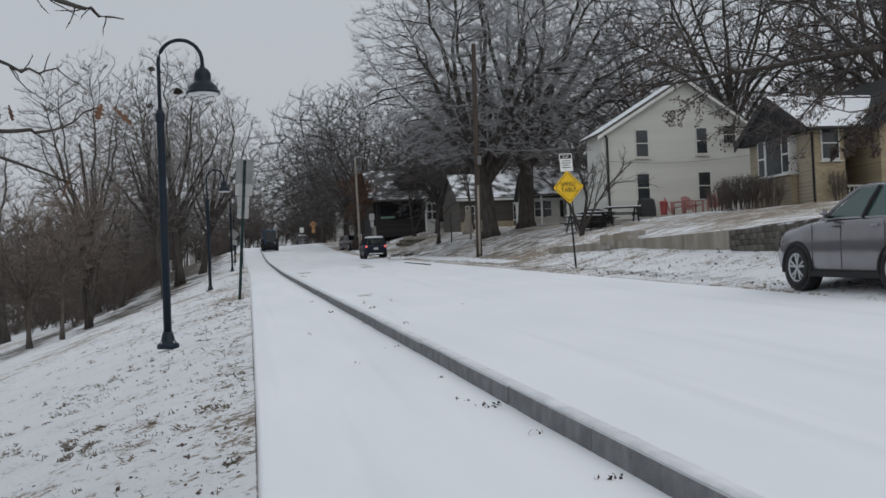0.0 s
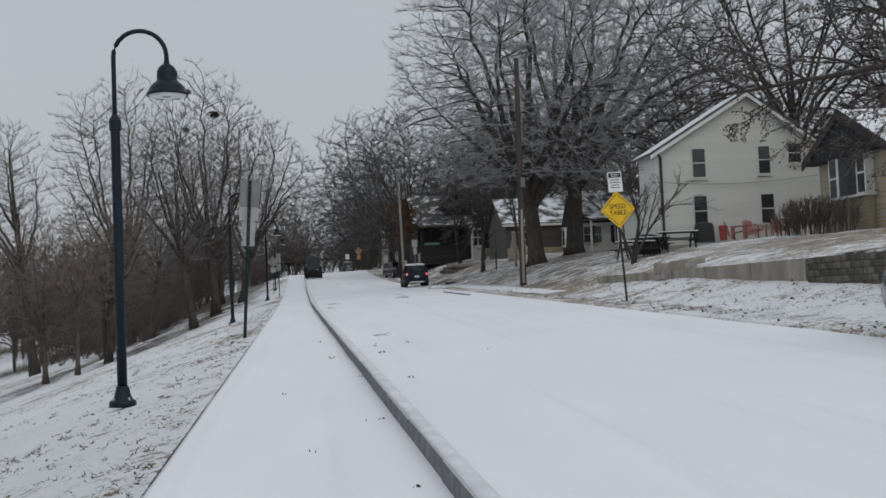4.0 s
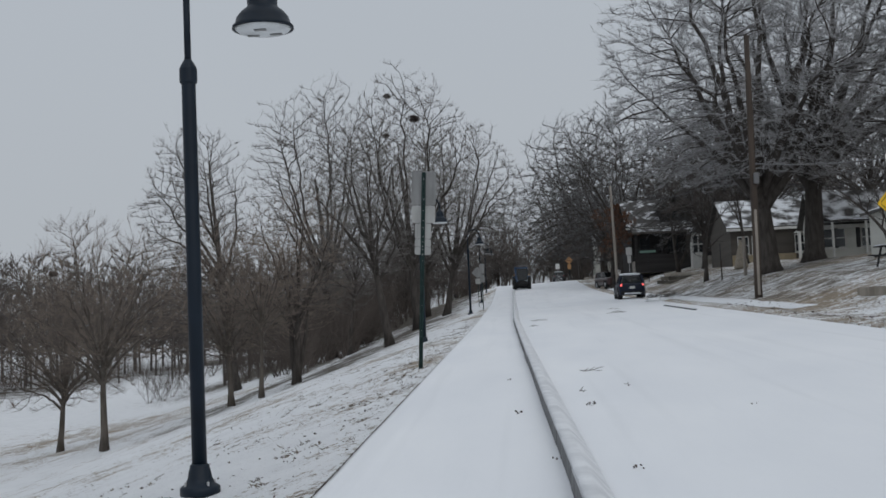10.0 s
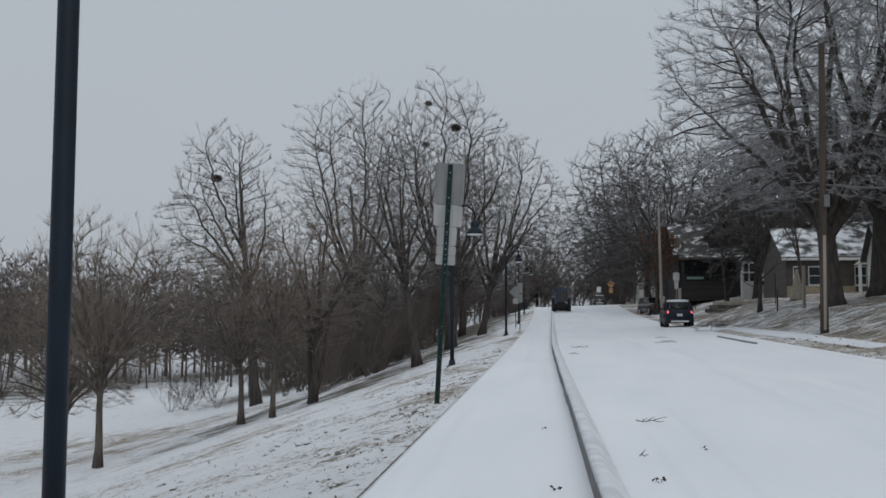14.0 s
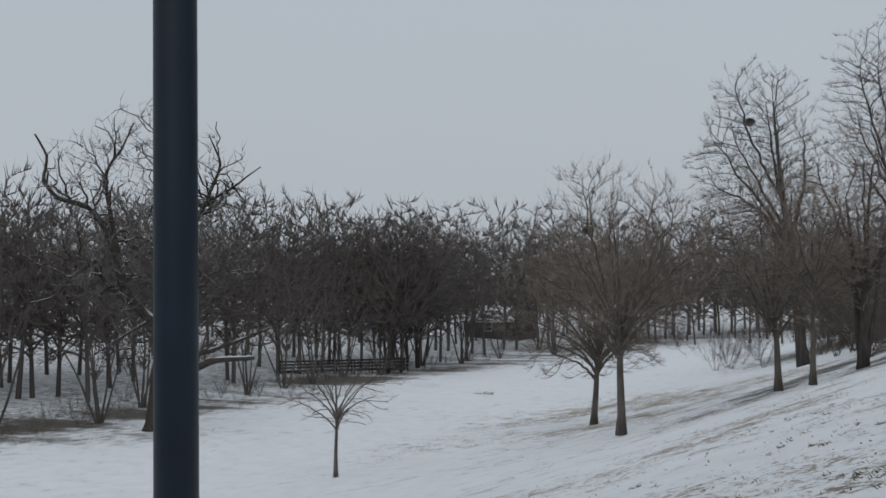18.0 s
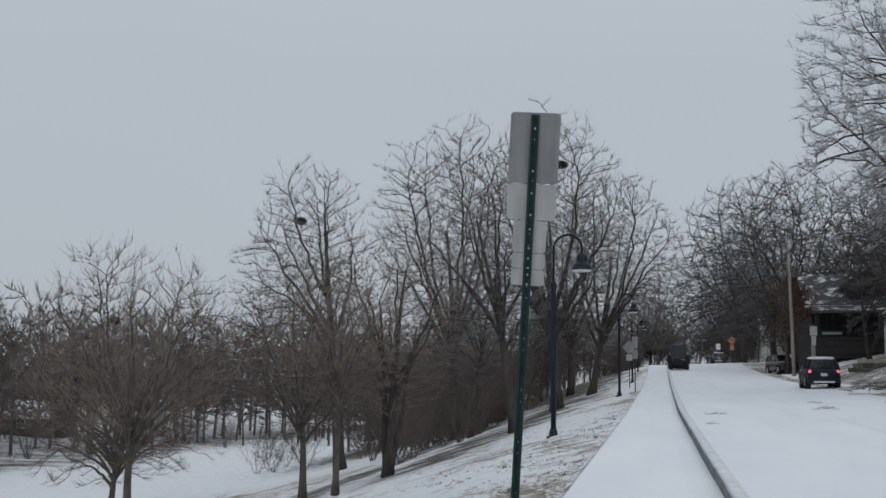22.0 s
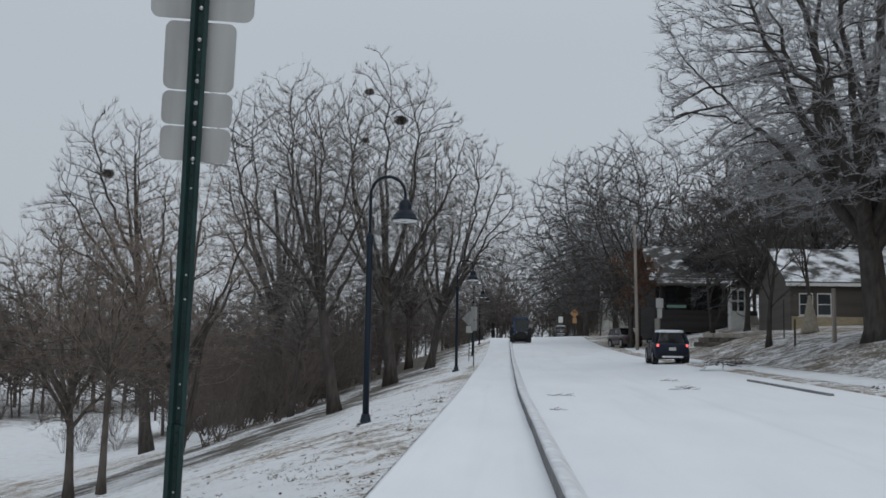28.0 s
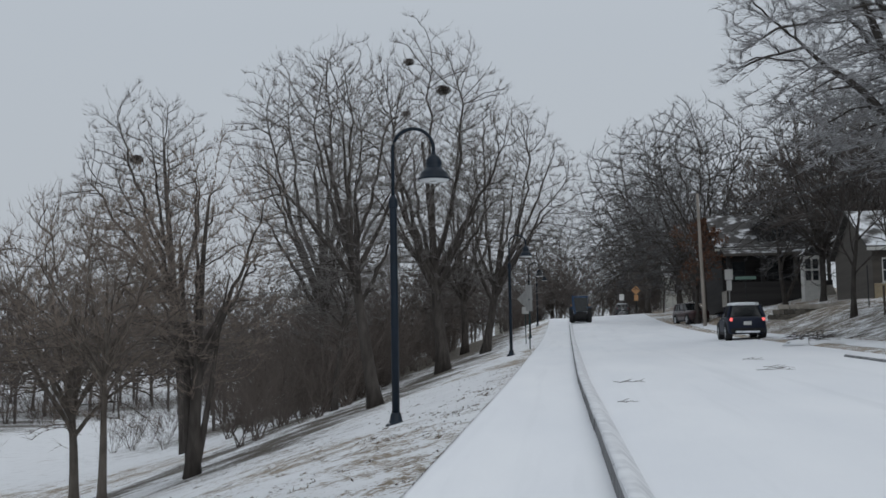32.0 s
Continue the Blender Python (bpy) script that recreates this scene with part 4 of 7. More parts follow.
tall_c = bare_tree("park_tree", -6.1, 99.0, shaped(23, ((-0.05, 0, 1), 14.0, 0.40, 0.07), (-0.4, 0, 12.2, 5.8, 5.4, 8.4), 13, 0.6, 3.2, (0.04, 0.0085), (14000, 0.45, 14000), rise=0.24, low=-0.6, up=0.2, lift=0.35, jit=0.14, stout=0.028, thick=0.018), "tall bare tree carrying ball-shaped nests in its crown", M_BARK, M_TWIG, TALLS)
tall_d = bare_tree("park_tree", -5.0, 117.0, shaped(24, ((0.14, 0, 1), 11.0, 0.34, 0.07), (2.4, 0, 11.0, 5.4, 5.0, 7.6), 12, 0.64, 2.6, (0.04, 0.009), (10000, 0.45, 10000), rise=0.22, low=-0.5, up=0.15, lift=0.3, jit=0.14, stout=0.028, thick=0.018), "bare tree leaning out over the side path", M_BARK, M_TWIG, TALLS)
bare_tree("slope_tree", -5.2, 71.0, shaped(31, ((-0.14, 0, 1), 9.5, 0.24, 0.04), (-1.2, 0, 7.8, 3.4, 3.4, 5.0), 11, 0.44, 2.0, (0.026, 0.007), (4500, 0.35, 3000), rise=0.4, low=-0.5, up=0.2, lift=0.35, jit=0.14), "bare dark-barked tree at the slope's top", M_BARK, M_TWIG, TALLS)
bare_tree("slope_tree", -9.4, 84.0, shaped(32, ((0.04, 0, 1), 8.5, 0.15, 0.03), (0, 0, 6.8, 2.6, 2.6, 4.2), 9, 0.38, 2.0, (0.02, 0.0065), (4000, 0.35, 2500), rise=0.5, low=-0.5, up=0.2, lift=0.35, jit=0.14), "thin bare tree among scrub on the slope", M_BARK, M_TWIG, TALLS)
bare_tree("slope_tree", -8.7, 62.6, shaped(33, ((0.05, 0, 1), 7.5, 0.19, 0.03), (0, 0, 5.6, 3.0, 3.0, 3.7), 10, 0.38, 1.2, (0.02, 0.0065), (4000, 0.35, 2500), rise=0.4, low=-0.6, up=0.2, lift=0.35, jit=0.14, extra=(((0, 0, 0), (-0.2, 0.1, 1), 6.5, 0.14, 0.03, 0.05, UPW), ((0, 0, 0), (0.25, 0, 1), 5.5, 0.11, 0.02, 0.05, UPW))), "dark multi-stemmed bare tree on the slope", M_BARK, M_TWIG_BR, "small trees of the slope")

# small park trees with fine brown crowns
SMALLS = "small park trees"
bare_tree("small_tree", -11.6, 61.8, shaped(41, ((0.02, 0, 1), 6.0, 0.14, 0.02), (0, 0, 5.2, 3.3, 3.3, 3.4), 13, 0.38, 1.5, (0.016, 0.006), (4500, 0.4, 3000), rise=0.25, low=-0.7, up=0.3, lift=0.45, jit=0.1, thick=0.012), "small forked bare tree with fine brown twigs", M_BARK_G, M_TWIG_BR, SMALLS, 0.1)
bare_tree("small_tree", -9.4, 58.4, shaped(42, ((0.02, 0, 1), 5.2, 0.11, 0.02), (0, 0, 4.8, 2.5, 2.5, 2.5), 10, 0.36, 2.3, (0.015, 0.006), (4000, 0.35, 2500), rise=0.3, low=-0.7, up=0.3, lift=0.45, jit=0.1, thick=0.012), "small bare tree with a thin straight trunk", M_BARK_G, M_TWIG_BR, SMALLS, 0.1)
bare_tree("small_tree", -15.42, 55.95, shaped(43, ((0.02, 0, 1), 7.5, 0.16, 0.02), (0, 0, 6.0, 3.6, 3.6, 3.5), 22, 0.42, 2.0, (0.016, 0.006), (6000, 0.45, 4000), rise=0.3, low=-0.8, up=0.35, lift=0.5, jit=0.1, thick=0.012, out=(0.7, 0.9)), "bare young park tree with a vase-shaped crown", M_BARK_G, M_TWIG_BR, SMALLS, 0.1)
bare_tree("small_tree", -22.4, 68.3, shaped(44, ((0.02, 0, 1), 7.0, 0.17, 0.02), (0, 0, 5.6, 4.7, 4.5, 3.5), 22, 0.48, 1.8, (0.017, 0.0065), (6500, 0.5, 4500), rise=0.3, low=-0.85, up=0.3, lift=0.45, jit=0.1, thick=0.012, out=(0.7, 0.9)), "bare park tree with low wide side branches", M_BARK_G, M_TWIG_BR, SMALLS, 0.1)
bare_tree("sapling", -26.0, 53.2, shaped(45, ((0.02, 0, 1), 4.5, 0.085, 0.012), (0, 0, 3.8, 2.5, 2.5, 2.1), 15, 0.46, 1.4, (0.011, 0.007), (260, 0.4, 0), rise=0.4, low=-0.65, up=0.15, thick=0.009, out=(0.75, 0.95)), "young bare sapling alone in the snowy field", M_BARK_G, M_TWIG, SMALLS, 0.1)

# old oak in the field, with heavy crooked limbs
def crooked(rng, pts, r0, r1, depth):
    """A crooked limb through points (across, up), seen side on, wandering in depth; its bends are rounded."""
    q = np.array(pts, float)
    t = np.linspace(0, len(q) - 1, 4 * (len(q) - 1) + 1)
    c = np.stack([np.interp(t, np.arange(len(q)), q[:, i]) for i in range(2)], 1)
    c[1:-1] = 0.25 * c[:-2] + 0.5 * c[1:-1] + 0.25 * c[2:]
    d = np.linspace(0, depth, len(c)) + np.cumsum(rng.normal(0, 0.07, len(c)))
    p = np.stack([c[:, 0] * 0.848 - d * 0.53, c[:, 0] * 0.53 + d * 0.848, c[:, 1]], 1)
    w = unit(np.gradient(p, axis=0))
    r = r0 + (r1 - r0) * np.linspace(0, 1, len(p)) ** 0.8
    return p[None], w[None], r[None]


oak_rng = np.random.default_rng(51)
OAK_LIMBS = (([(0.4, 6.1), (-0.6, 6.7), (-1.8, 8.1), (-2.2, 10.3), (-2.8, 11.8), (-3.6, 12.9), (-5.4, 13.4), (-6.2, 14.4), (-5.9, 15.8), (-6.5, 17.0)], 0.36, 0.05, -1.2), ([(-2.2, 10.3), (-2.6, 12.2), (-3.2, 15.0), (-2.3, 16.5), (-1.7, 18.0)], 0.17, 0.04, 1.5),
             ([(-0.6, 6.7), (-2.5, 8.5), (-3.6, 10.1), (-5.7, 9.6)], 0.22, 0.05, -2.0), ([(-3.4, 9.9), (-4.7, 9.0), (-5.6, 7.8), (-7.0, 7.5)], 0.14, 0.04, -1.0), ([(0.9, 7.4), (1.9, 8.7), (1.4, 10.9), (2.5, 12.9), (3.6, 15.4), (2.8, 17.1)], 0.27, 0.04, 0.8),
             ([(2.5, 12.9), (1.0, 15.8), (0.8, 17.8)], 0.12, 0.03, 1.5), ([(2.5, 12.9), (4.5, 13.8), (6.3, 14.9)], 0.12, 0.03, -1.2), ([(0.7, 2.8), (1.9, 3.6), (3.4, 4.2), (5.7, 4.3)], 0.36, 0.13, -0.8), ([(0.9, 4.8), (2.5, 4.5), (4.5, 5.2), (6.3, 5.9)], 0.22, 0.06, 0.9),
             ([(-0.3, 6.5), (-1.7, 5.6), (-3.2, 4.6)], 0.11, 0.03, -1.0), ([(1.6, 8.2), (2.8, 8.4), (3.0, 9.1), (4.3, 9.2)], 0.13, 0.04, 1.0), ([(0.8, 8.5), (0.2, 11.5), (-0.6, 14.5), (0.3, 17.2)], 0.16, 0.04, 2.5))
oak_stem = crooked(oak_rng, [(0.0, 0.0), (0.15, 2.5), (0.45, 4.5), (0.66, 6.3), (1.0, 7.8), (1.05, 9.8), (1.1, 11.3)], 0.66, 0.26, 0.3)
oak_lines = [crooked(oak_rng, *q) for q in OAK_LIMBS]
oak_env = (-0.5, -0.4, 12.2, 7.2, 6.4, 6.6)
oak_b1 = grow_onto(oak_rng, oak_lines, egg_points(oak_rng, oak_env, 130, 3.0, 5), 5, 0.35, 0.1, 0.12, (0, 0, 5), 0.09, 0.03)
oak_b2 = grow_onto(oak_rng, [oak_b1] + oak_lines, egg_points(oak_rng, oak_env, 520, 3.4, 5), 3, 0.25, 0.1, 0.06, (0, 0, 5), 0.045, 0.016)
oak_b3 = grow_onto(oak_rng, [oak_b2, oak_b1], egg_points(oak_rng, oak_env, 2600, 3.2, 5), 2, 0.2, 0.1, 0.03, (0, 0, 5), 0.02, 0.010)
bare_tree("old_oak", -47.5, 64.0, [[oak_stem], oak_lines, [oak_b1], [oak_b2], [oak_b3]], "old gnarled oak with crooked limbs holding lines of snow", M_BARK_SNOW, M_TWIG)

# frosted street trees further up
mid_a = bare_tree("street_tree", 12.2, 148.0, shaped(61, ((0.02, 0, 1), 9.0, 0.32, 0.07), (0, 0, 11.4, 8.4, 7.6, 10.2), 14, 0.98, 2.6, (0.045, 0.018), (5500, 0.75, 2500), rise=0.25, droop=0.1, low=-0.6, thick=0.03), "bare street tree with a grey frosted crown", M_BARK, M_TWIG_ST, "street trees", far=True)
mid_b = bare_tree("street_tree", 14.0, 166.0, shaped(62, ((-0.04, 0, 1), 9.0, 0.34, 0.07), (0, 0, 9.4, 7.6, 7.4, 8.2), 12, 0.95, 2.6, (0.045, 0.018), (5000, 0.75, 2200), rise=0.25, droop=0.1, low=-0.6, thick=0.03), "bare street tree with a grey frosted crown", M_BARK, M_TWIG_ST, "street trees", far=True)


def again(ob, x, y, s, rz, sink=0.2):
    return copy_thing(ob, Matrix.Translation((x, y, ground(x, y) - sink)) @ Matrix.Rotation(radians(rz), 4, "Z") @ Matrix.Diagonal((s, s, s, 1)))


for i, (x, y, s, rz) in enumerate(((13.6, 138, 0.95, 95), (24.5, 116, 1.0, 40), (18.6, 113, 0.72, 140), (30, 104, 1.1, 130), (11.5, 184, 1.2, 200), (12.8, 205, 1.2, 70), (10.5, 222, 1.1, 300), (33, 88, 1.2, 250), (31, 68, 1.15, 160), (35, 57, 1.25, 45), (-2, 240, 1.05, 170), (36, 46, 1.15, 77))):
    again((mid_a, mid_b)[i % 2], x, y, s, rz)
again(tall_b, -8.5, 138, 0.9, 100)


# balls of nest in the tall crowns
def nest(x, y, z, r, seed):
    rng = np.random.default_rng(seed)
    n = 260
    d = unit(rng.normal(size=(n, 3)))
    c = d * rng.uniform(0.25, 1.0, (n, 1)) * r * np.array([1, 1, 0.6])
    w = unit(np.cross(d, rng.normal(size=(n, 3)))) * r * 0.45
    e = new("nest", tube_mesh("nest", [(c - w, c + w, np.full(n, r * 0.04), np.full(n, r * 0.02), 3, 0)], [M_SCRUB]))
    e.location = (x, y, z)
    tagged(e, "round nest of dark twigs high in a bare crown", "nest", "nests")


for q in ((-5.7, 98, 18.3, 0.45, 1), (-8.0, 100, 20.6, 0.32, 2), (-8.2, 100, 17.4, 0.28, 3), (-22.6, 93.5, 14.0, 0.42, 4), (-22.8, 68.8, 5.6, 0.25, 5)):
    nest(*q)


# far woods round the park, and scrub, as masses
def mass(name, seed, sites, kinds, material, label, category):
    rng = np.random.default_rng(seed)
    acc = []
    for x, y, s in sites:
        P0, P1, R0, R1 = kinds[int(rng.integers(len(kinds)))]
        a = rng.random() * 6.28
        c, q = math.cos(a), math.sin(a)
        rot = np.array([[c, -q, 0], [q, c, 0], [0, 0, 1.0]]).T * s
        o = np.array([x, y, ground(x, y) - 0.1])
        acc.append((P0 @ rot + o, P1 @ rot + o, R0 * s, np.where(R0 < 0.06, R0 * 0.7, R1) * s))
    return tagged(new(name, tube_mesh(name, [(*[np.concatenate([q[i] for q in acc]) for i in range(4)], 3, 0)], [material])), label, category, kind="stuff")


woods_k = []
for i in range(4):
    w_lv = shaped(70 + i, ((0.05 * i - 0.08, 0, 1), 9.5, 0.2, 0.05), (0, 0, 8.0, 4.4 + 0.4 * i, 4.4, 6.0), 8, 1.2, 2.0, (0.05, 0.036), (760, 1.0, 0), rise=0.35, low=-0.7, up=0.3, lift=0.4, jit=0.1)
    for q in range(2):
        w_lv[q] = [(p[:, ::3], w[:, ::3], r[:, ::3]) for p, w, r in w_lv[q]]
    woods_k.append(collect(w_lv))
rw = random.Random(9)
sites = [(rw.uniform(-80, -64), rw.uniform(112, 132), rw.uniform(0.95, 1.3)) for i in range(12)]
for i in range(104):
    a = radians(9 + 55 * ((i * 0.618 + 0.01 * rw.random()) % 1))
    r = 40.0
    while r * math.sin(a) < -creek_x(18 + r * math.cos(a)) and r < 230:
        r += 2.0
    r += 9 + abs(rw.gauss(0, 24))
    sites.append((-r * math.sin(a), 18 + r * math.cos(a), rw.uniform(0.64, 0.9) + 0.0037 * r))
for i in range(58):
    a, r = radians(16 + 44 * i / 58), rw.uniform(165, 225)
    sites.append((-r * math.sin(a), 18 + r * math.cos(a), rw.uniform(1.0, 1.35)))
for i in range(22):
    sites.append((rw.uniform(-72, -12), rw.uniform(185, 245), rw.uniform(0.8, 1.1)))
for i in range(24):
    sites.append((rw.uniform(-34, -9), rw.uniform(124, 200), rw.uniform(0.7, 1.0)))
mass("woodland", 3, sites, woods_k, M_WOODS, "bare winter woodland closing the far side of the park", "woods")
sites = [(rw.uniform(14, 55), rw.uniform(135, 260), rw.uniform(0.75, 1.15)) for i in range(14)] + [(rw.uniform(-34, 40), rw.uniform(240, 300), rw.uniform(1.1, 1.5)) for i in range(20)] + [(rw.uniform(36, 70), rw.uniform(40, 150), rw.uniform(0.95, 1.35)) for i in range(16)]
sites += [(rw.uniform(18, 46), rw.uniform(108, 172), rw.uniform(0.85, 1.25)) for i in range(24)]
sites += [(rw.uniform(-12, 26), rw.uniform(214, 246), rw.uniform(0.7, 1.0)) for i in range(20)] + [(11.5 + abs(rw.gauss(0, 6)), rw.uniform(165, 215), rw.uniform(0.6, 0.95)) for i in range(18)]
mass("woodland_street", 4, sites, woods_k, M_WOODS, "bare trees crowding behind the houses and up the street", "woods")
SHRUB = [dict(n=6, a=0.15, ang=30, len=0.55, fall=0.3, k=1, wob=0.14, trop=(0, 0, 0.03), rmin=0.010), dict(n=6, a=0.05, ang=40, len=0.65, k=1, wob=0.18, rmin=0.0075)]
shrub_k = [collect(grown(90 + i, [((0.12 * math.cos(j * 1.3), 0.12 * math.sin(j * 1.3), 0), (0.5 * math.cos(j * 1.3 + i), 0.5 * math.sin(j * 1.3 + i), 1), 2.6, 0.022, 0.01, 2, 0.1, (0, 0, 0.04)) for j in range(6)], SHRUB)) for i in range(3)]
sites = []
for i in range(70):
    y = rw.uniform(74, 165)
    sites.append((-9.0 - 0.03 * (y - 70) - abs(rw.gauss(0, 5.0)), y, rw.choice((0.5, 0.7, 0.9, 1.1, 1.4, 1.9))))
for i in range(40):
    sites.append((rw.uniform(-36, -14), rw.uniform(112, 165), rw.uniform(0.6, 2.0)))
for i in range(60):
    y = rw.uniform(92, 150)
    sites.append((-10.5 - 0.06 * (y - 90) - abs(rw.gauss(0, 4.0)), y, rw.uniform(1.1, 2.1)))
for i in range(70):
    y = rw.uniform(142, 250)
    sites.append((11.5 + abs(rw.gauss(0, 9)), y, rw.uniform(0.9, 2.2)))
for i in range(50):
    sites.append((rw.uniform(-40, 30), rw.uniform(241, 262), rw.uniform(1.2, 2.4)))
for i in range(34):
    sites.append((rw.uniform(-8, 18), rw.uniform(236, 242), rw.uniform(1.8, 2.8)))
for i in range(24):
    sites.append((rw.choice((-4 - abs(rw.gauss(0, 4)), 11.5 + abs(rw.gauss(0, 4)))), rw.uniform(190, 234), rw.uniform(1.2, 2.2)))
mass("scrub", 6, sites, shrub_k, M_SCRUB, "dense dark thicket of bare scrub under the trees", "scrub")
sites = []
for i in range(34):
    y = rw.uniform(52, 92)
    sites.append((creek_x(y) + 0.5 + rw.gauss(0, 2.4), y, rw.uniform(0.2, 0.5)))
for i in range(50):
    y = rw.uniform(50, 190)
    sites.append((creek_x(y) - 1 + rw.gauss(0, 1.6), y, rw.uniform(0.3, 0.7)))
for i in range(64):
    y = rw.uniform(60, 230)
    sites.append((creek_x(y) - 16 - abs(rw.gauss(0, 20)), y, rw.uniform(0.6, 1.5)))
for i in range(40):
    sites.append((rw.uniform(-72, -14), rw.uniform(170, 200), rw.uniform(0.8, 1.5)))
mass("creek_brush", 7, sites, shrub_k, M_SCRUB, "brown brush and saplings along the creek bed", "scrub")
# young trees that lean along the creek bank
crk_k = [collect(shaped(120 + i, ((0.1 - 0.2 * i, 0.05, 1), 8.5, 0.13, 0.03), (0, 0, 7.6, 5.0, 4.6, 4.3), 9, 0.85, 2.2, (0.034, 0.0125), (900, 0.8, 500), rise=0.2, low=-0.45,
         extra=[((0.2 * math.cos(j * 1.7), 0.2 * math.sin(j * 1.7), 0), (0.34 * math.cos(j * 1.7 + i), 0.34 * math.sin(j * 1.7 + i), 1), 8.0, 0.11, 0.03, 0.05, (0, 0, 0.01)) for j in range(4)])) for i in range(2)]
sites = [(creek_x(y) - 2 + rw.gauss(0, 2.2), y, rw.uniform(0.55, 1.25)) for y in [60, 66, 74, 79, 86, 92, 97, 104, 110, 115, 118, 121, 124, 128, 135, 142, 150, 160, 172]]
mass("creek_trees", 8, sites, crk_k, M_WOODS, "clumped dark bare trees leaning along the creek bank", "trees")


# ---- street lamps along the side path ----
def street_lamp(x, y, z):
    e = thing("street_lamp", x, y, z, "dark navy street lamp with curved arm and bell shade", "street lamp", "lamps along the path")
    part("base_plate", lathe([(0.205, -0.06), (0.205, 0.02), (0.19, 0.035), (0.15, 0.06), (0.125, 0.11), (0.108, 0.2), (0.10, 0.21), (0.10, 0.24), (0.08, 0.26)], 20), M_NAVY, e, smooth=True)
    part("pole", lathe([(0.076, 0.2), (0.075, 2.2), (0.073, 4.2), (0.073, 4.26)], 20), M_NAVY, e, smooth=True)
    part("collar", lathe([(0.078, 4.2), (0.092, 4.22), (0.092, 4.36), (0.075, 4.40), (0.05, 4.44), (0.04, 4.46)], 20), M_NAVY, e)
    arc = [(0, 0, 4.4), (0, 0, 4.9), (0, 0, 5.36)] + [(0.405 - 0.405 * math.cos(a), 0, 5.36 + 0.405 * math.sin(a)) for a in [math.pi * k / 14 for k in range(1, 15)]] + [(0.81, 0, 5.25)]
    part("arm", pipe(arc, 0.036, 12), M_NAVY, e, smooth=True)
    head = part("shade", lathe([(0.04, 5.30), (0.048, 5.24), (0.075, 5.22), (0.115, 5.19), (0.15, 5.13), (0.16, 5.05), (0.155, 4.98), (0.175, 4.955), (0.23, 4.91), (0.275, 4.85), (0.29, 4.79), (0.318, 4.765), (0.322, 4.735), (0.305, 4.73), (0.285, 4.77), (0.20, 4.86), (0.05, 4.9)], 28), M_NAVY, e, "dark navy bell shade", smooth=True)
    head.location = (0.81, 0, 0)
    lens = part("lens", lathe([(0.30, 4.745), (0.27, 4.715), (0.18, 4.695), (0.05, 4.69)], 28), M_LENS, e, "pale frosted lens", smooth=True)
    lens.location = (0.81, 0, 0)
    for k in range(3):
        a = 2.1 * k + 0.5
        d = part("led_panel", boxed((0.81 + 0.14 * math.cos(a), 0.14 * math.sin(a), 4.692), (0.13, 0.07, 0.012), 0.004), M_ALU, lens)
        d.location = (0, 0, 0)
        d.matrix_parent_inverse = lens.matrix_basis.inverted()
    for k in range(4):
        a = math.pi / 4 + k * math.pi / 2
        part("anchor_bolt", lathe([(0.014, 0.0), (0.014, 0.06), (0.009, 0.065)], 8), M_STEEL, e).location = (0.165 * math.cos(a), 0.165 * math.sin(a), 0.02)
    return e


for lx, ly in ((-1.61, 21.83), (-2.0, 54.8), (-1.5, 87.5), (-1.75, 120.0), (-2.1, 152.0)):
    street_lamp(lx, ly, 0.45 if ly < 30 else ground(lx, ly) + (0.02 if ly > 60 else -0.05))


# ---- signs ----
def u_post(e, h, material, holes=0, m=None, name="post"):
    """A rolled flanged post with a row of holes, standing on the origin."""
    prof = [(-0.043, -0.012), (-0.043, -0.007), (-0.026, -0.007), (-0.016, 0.02), (0.016, 0.02), (0.026, -0.007), (0.043, -0.007), (0.043, -0.012), (0.022, -0.012), (0.012, 0.014), (-0.012, 0.014), (-0.022, -0.012)]
    p = part(name, prism(prof, "z", -0.5, h), material, e)
    if holes:
        for k in range(int(h / 0.06)):
            d = part("hole", lathe([(0.0055, -0.001), (0.0055, 0.0015)], 6), M_BLACK if k % 9 not in (3, 5) else M_STEEL, p)
            d.matrix_local = Matrix.Translation((0, -0.0135 - 0.0 + 0.0265, 0.1 + 0.06 * k)) @ Matrix.Rotation(radians(90), 4, "X")
            d.location.y = 0.0128
    if m:
        p.matrix_local = m
    return p


def plate(e, w, h, z, r, material, name="plate", y=0.028, m=None, label=""):
    bm = prism([(px, pz + z) for px, pz in rounded(w, h, r)], "y", y, y + 0.003)
    p = part(name, bm, material, e, label)
    if m:
        p.matrix_local = m
    return p


# backs of parking signs on a leaning green post, seen from behind
sx, sy = -0.42, 34.55
foot, head_at = Vector((sx, sy, 1.0)), Vector((-0.1, 33.68, 5.21))
axis = head_at - foot
tilt = axis.to_track_quat("Z", "Y").to_matrix().to_4x4()
sign = new("sign_post")
sign.matrix_world = Matrix.Translation(foot) @ Matrix.Rotation(math.atan2(axis.x, axis.z), 4, "Y") @ Matrix.Rotation(-math.atan2(axis.y, math.hypot(axis.x, axis.z)), 4, "X")
tagged(sign, "leaning green steel post carrying the bare backs of five plates", "sign", "sign posts")
H = axis.length
stub = u_post(sign, 1.28, M_GREEN, 1, name="anchor_post")
stub.location = (0, -0.012, 0)
u_post(sign, H, M_GREEN, 1)
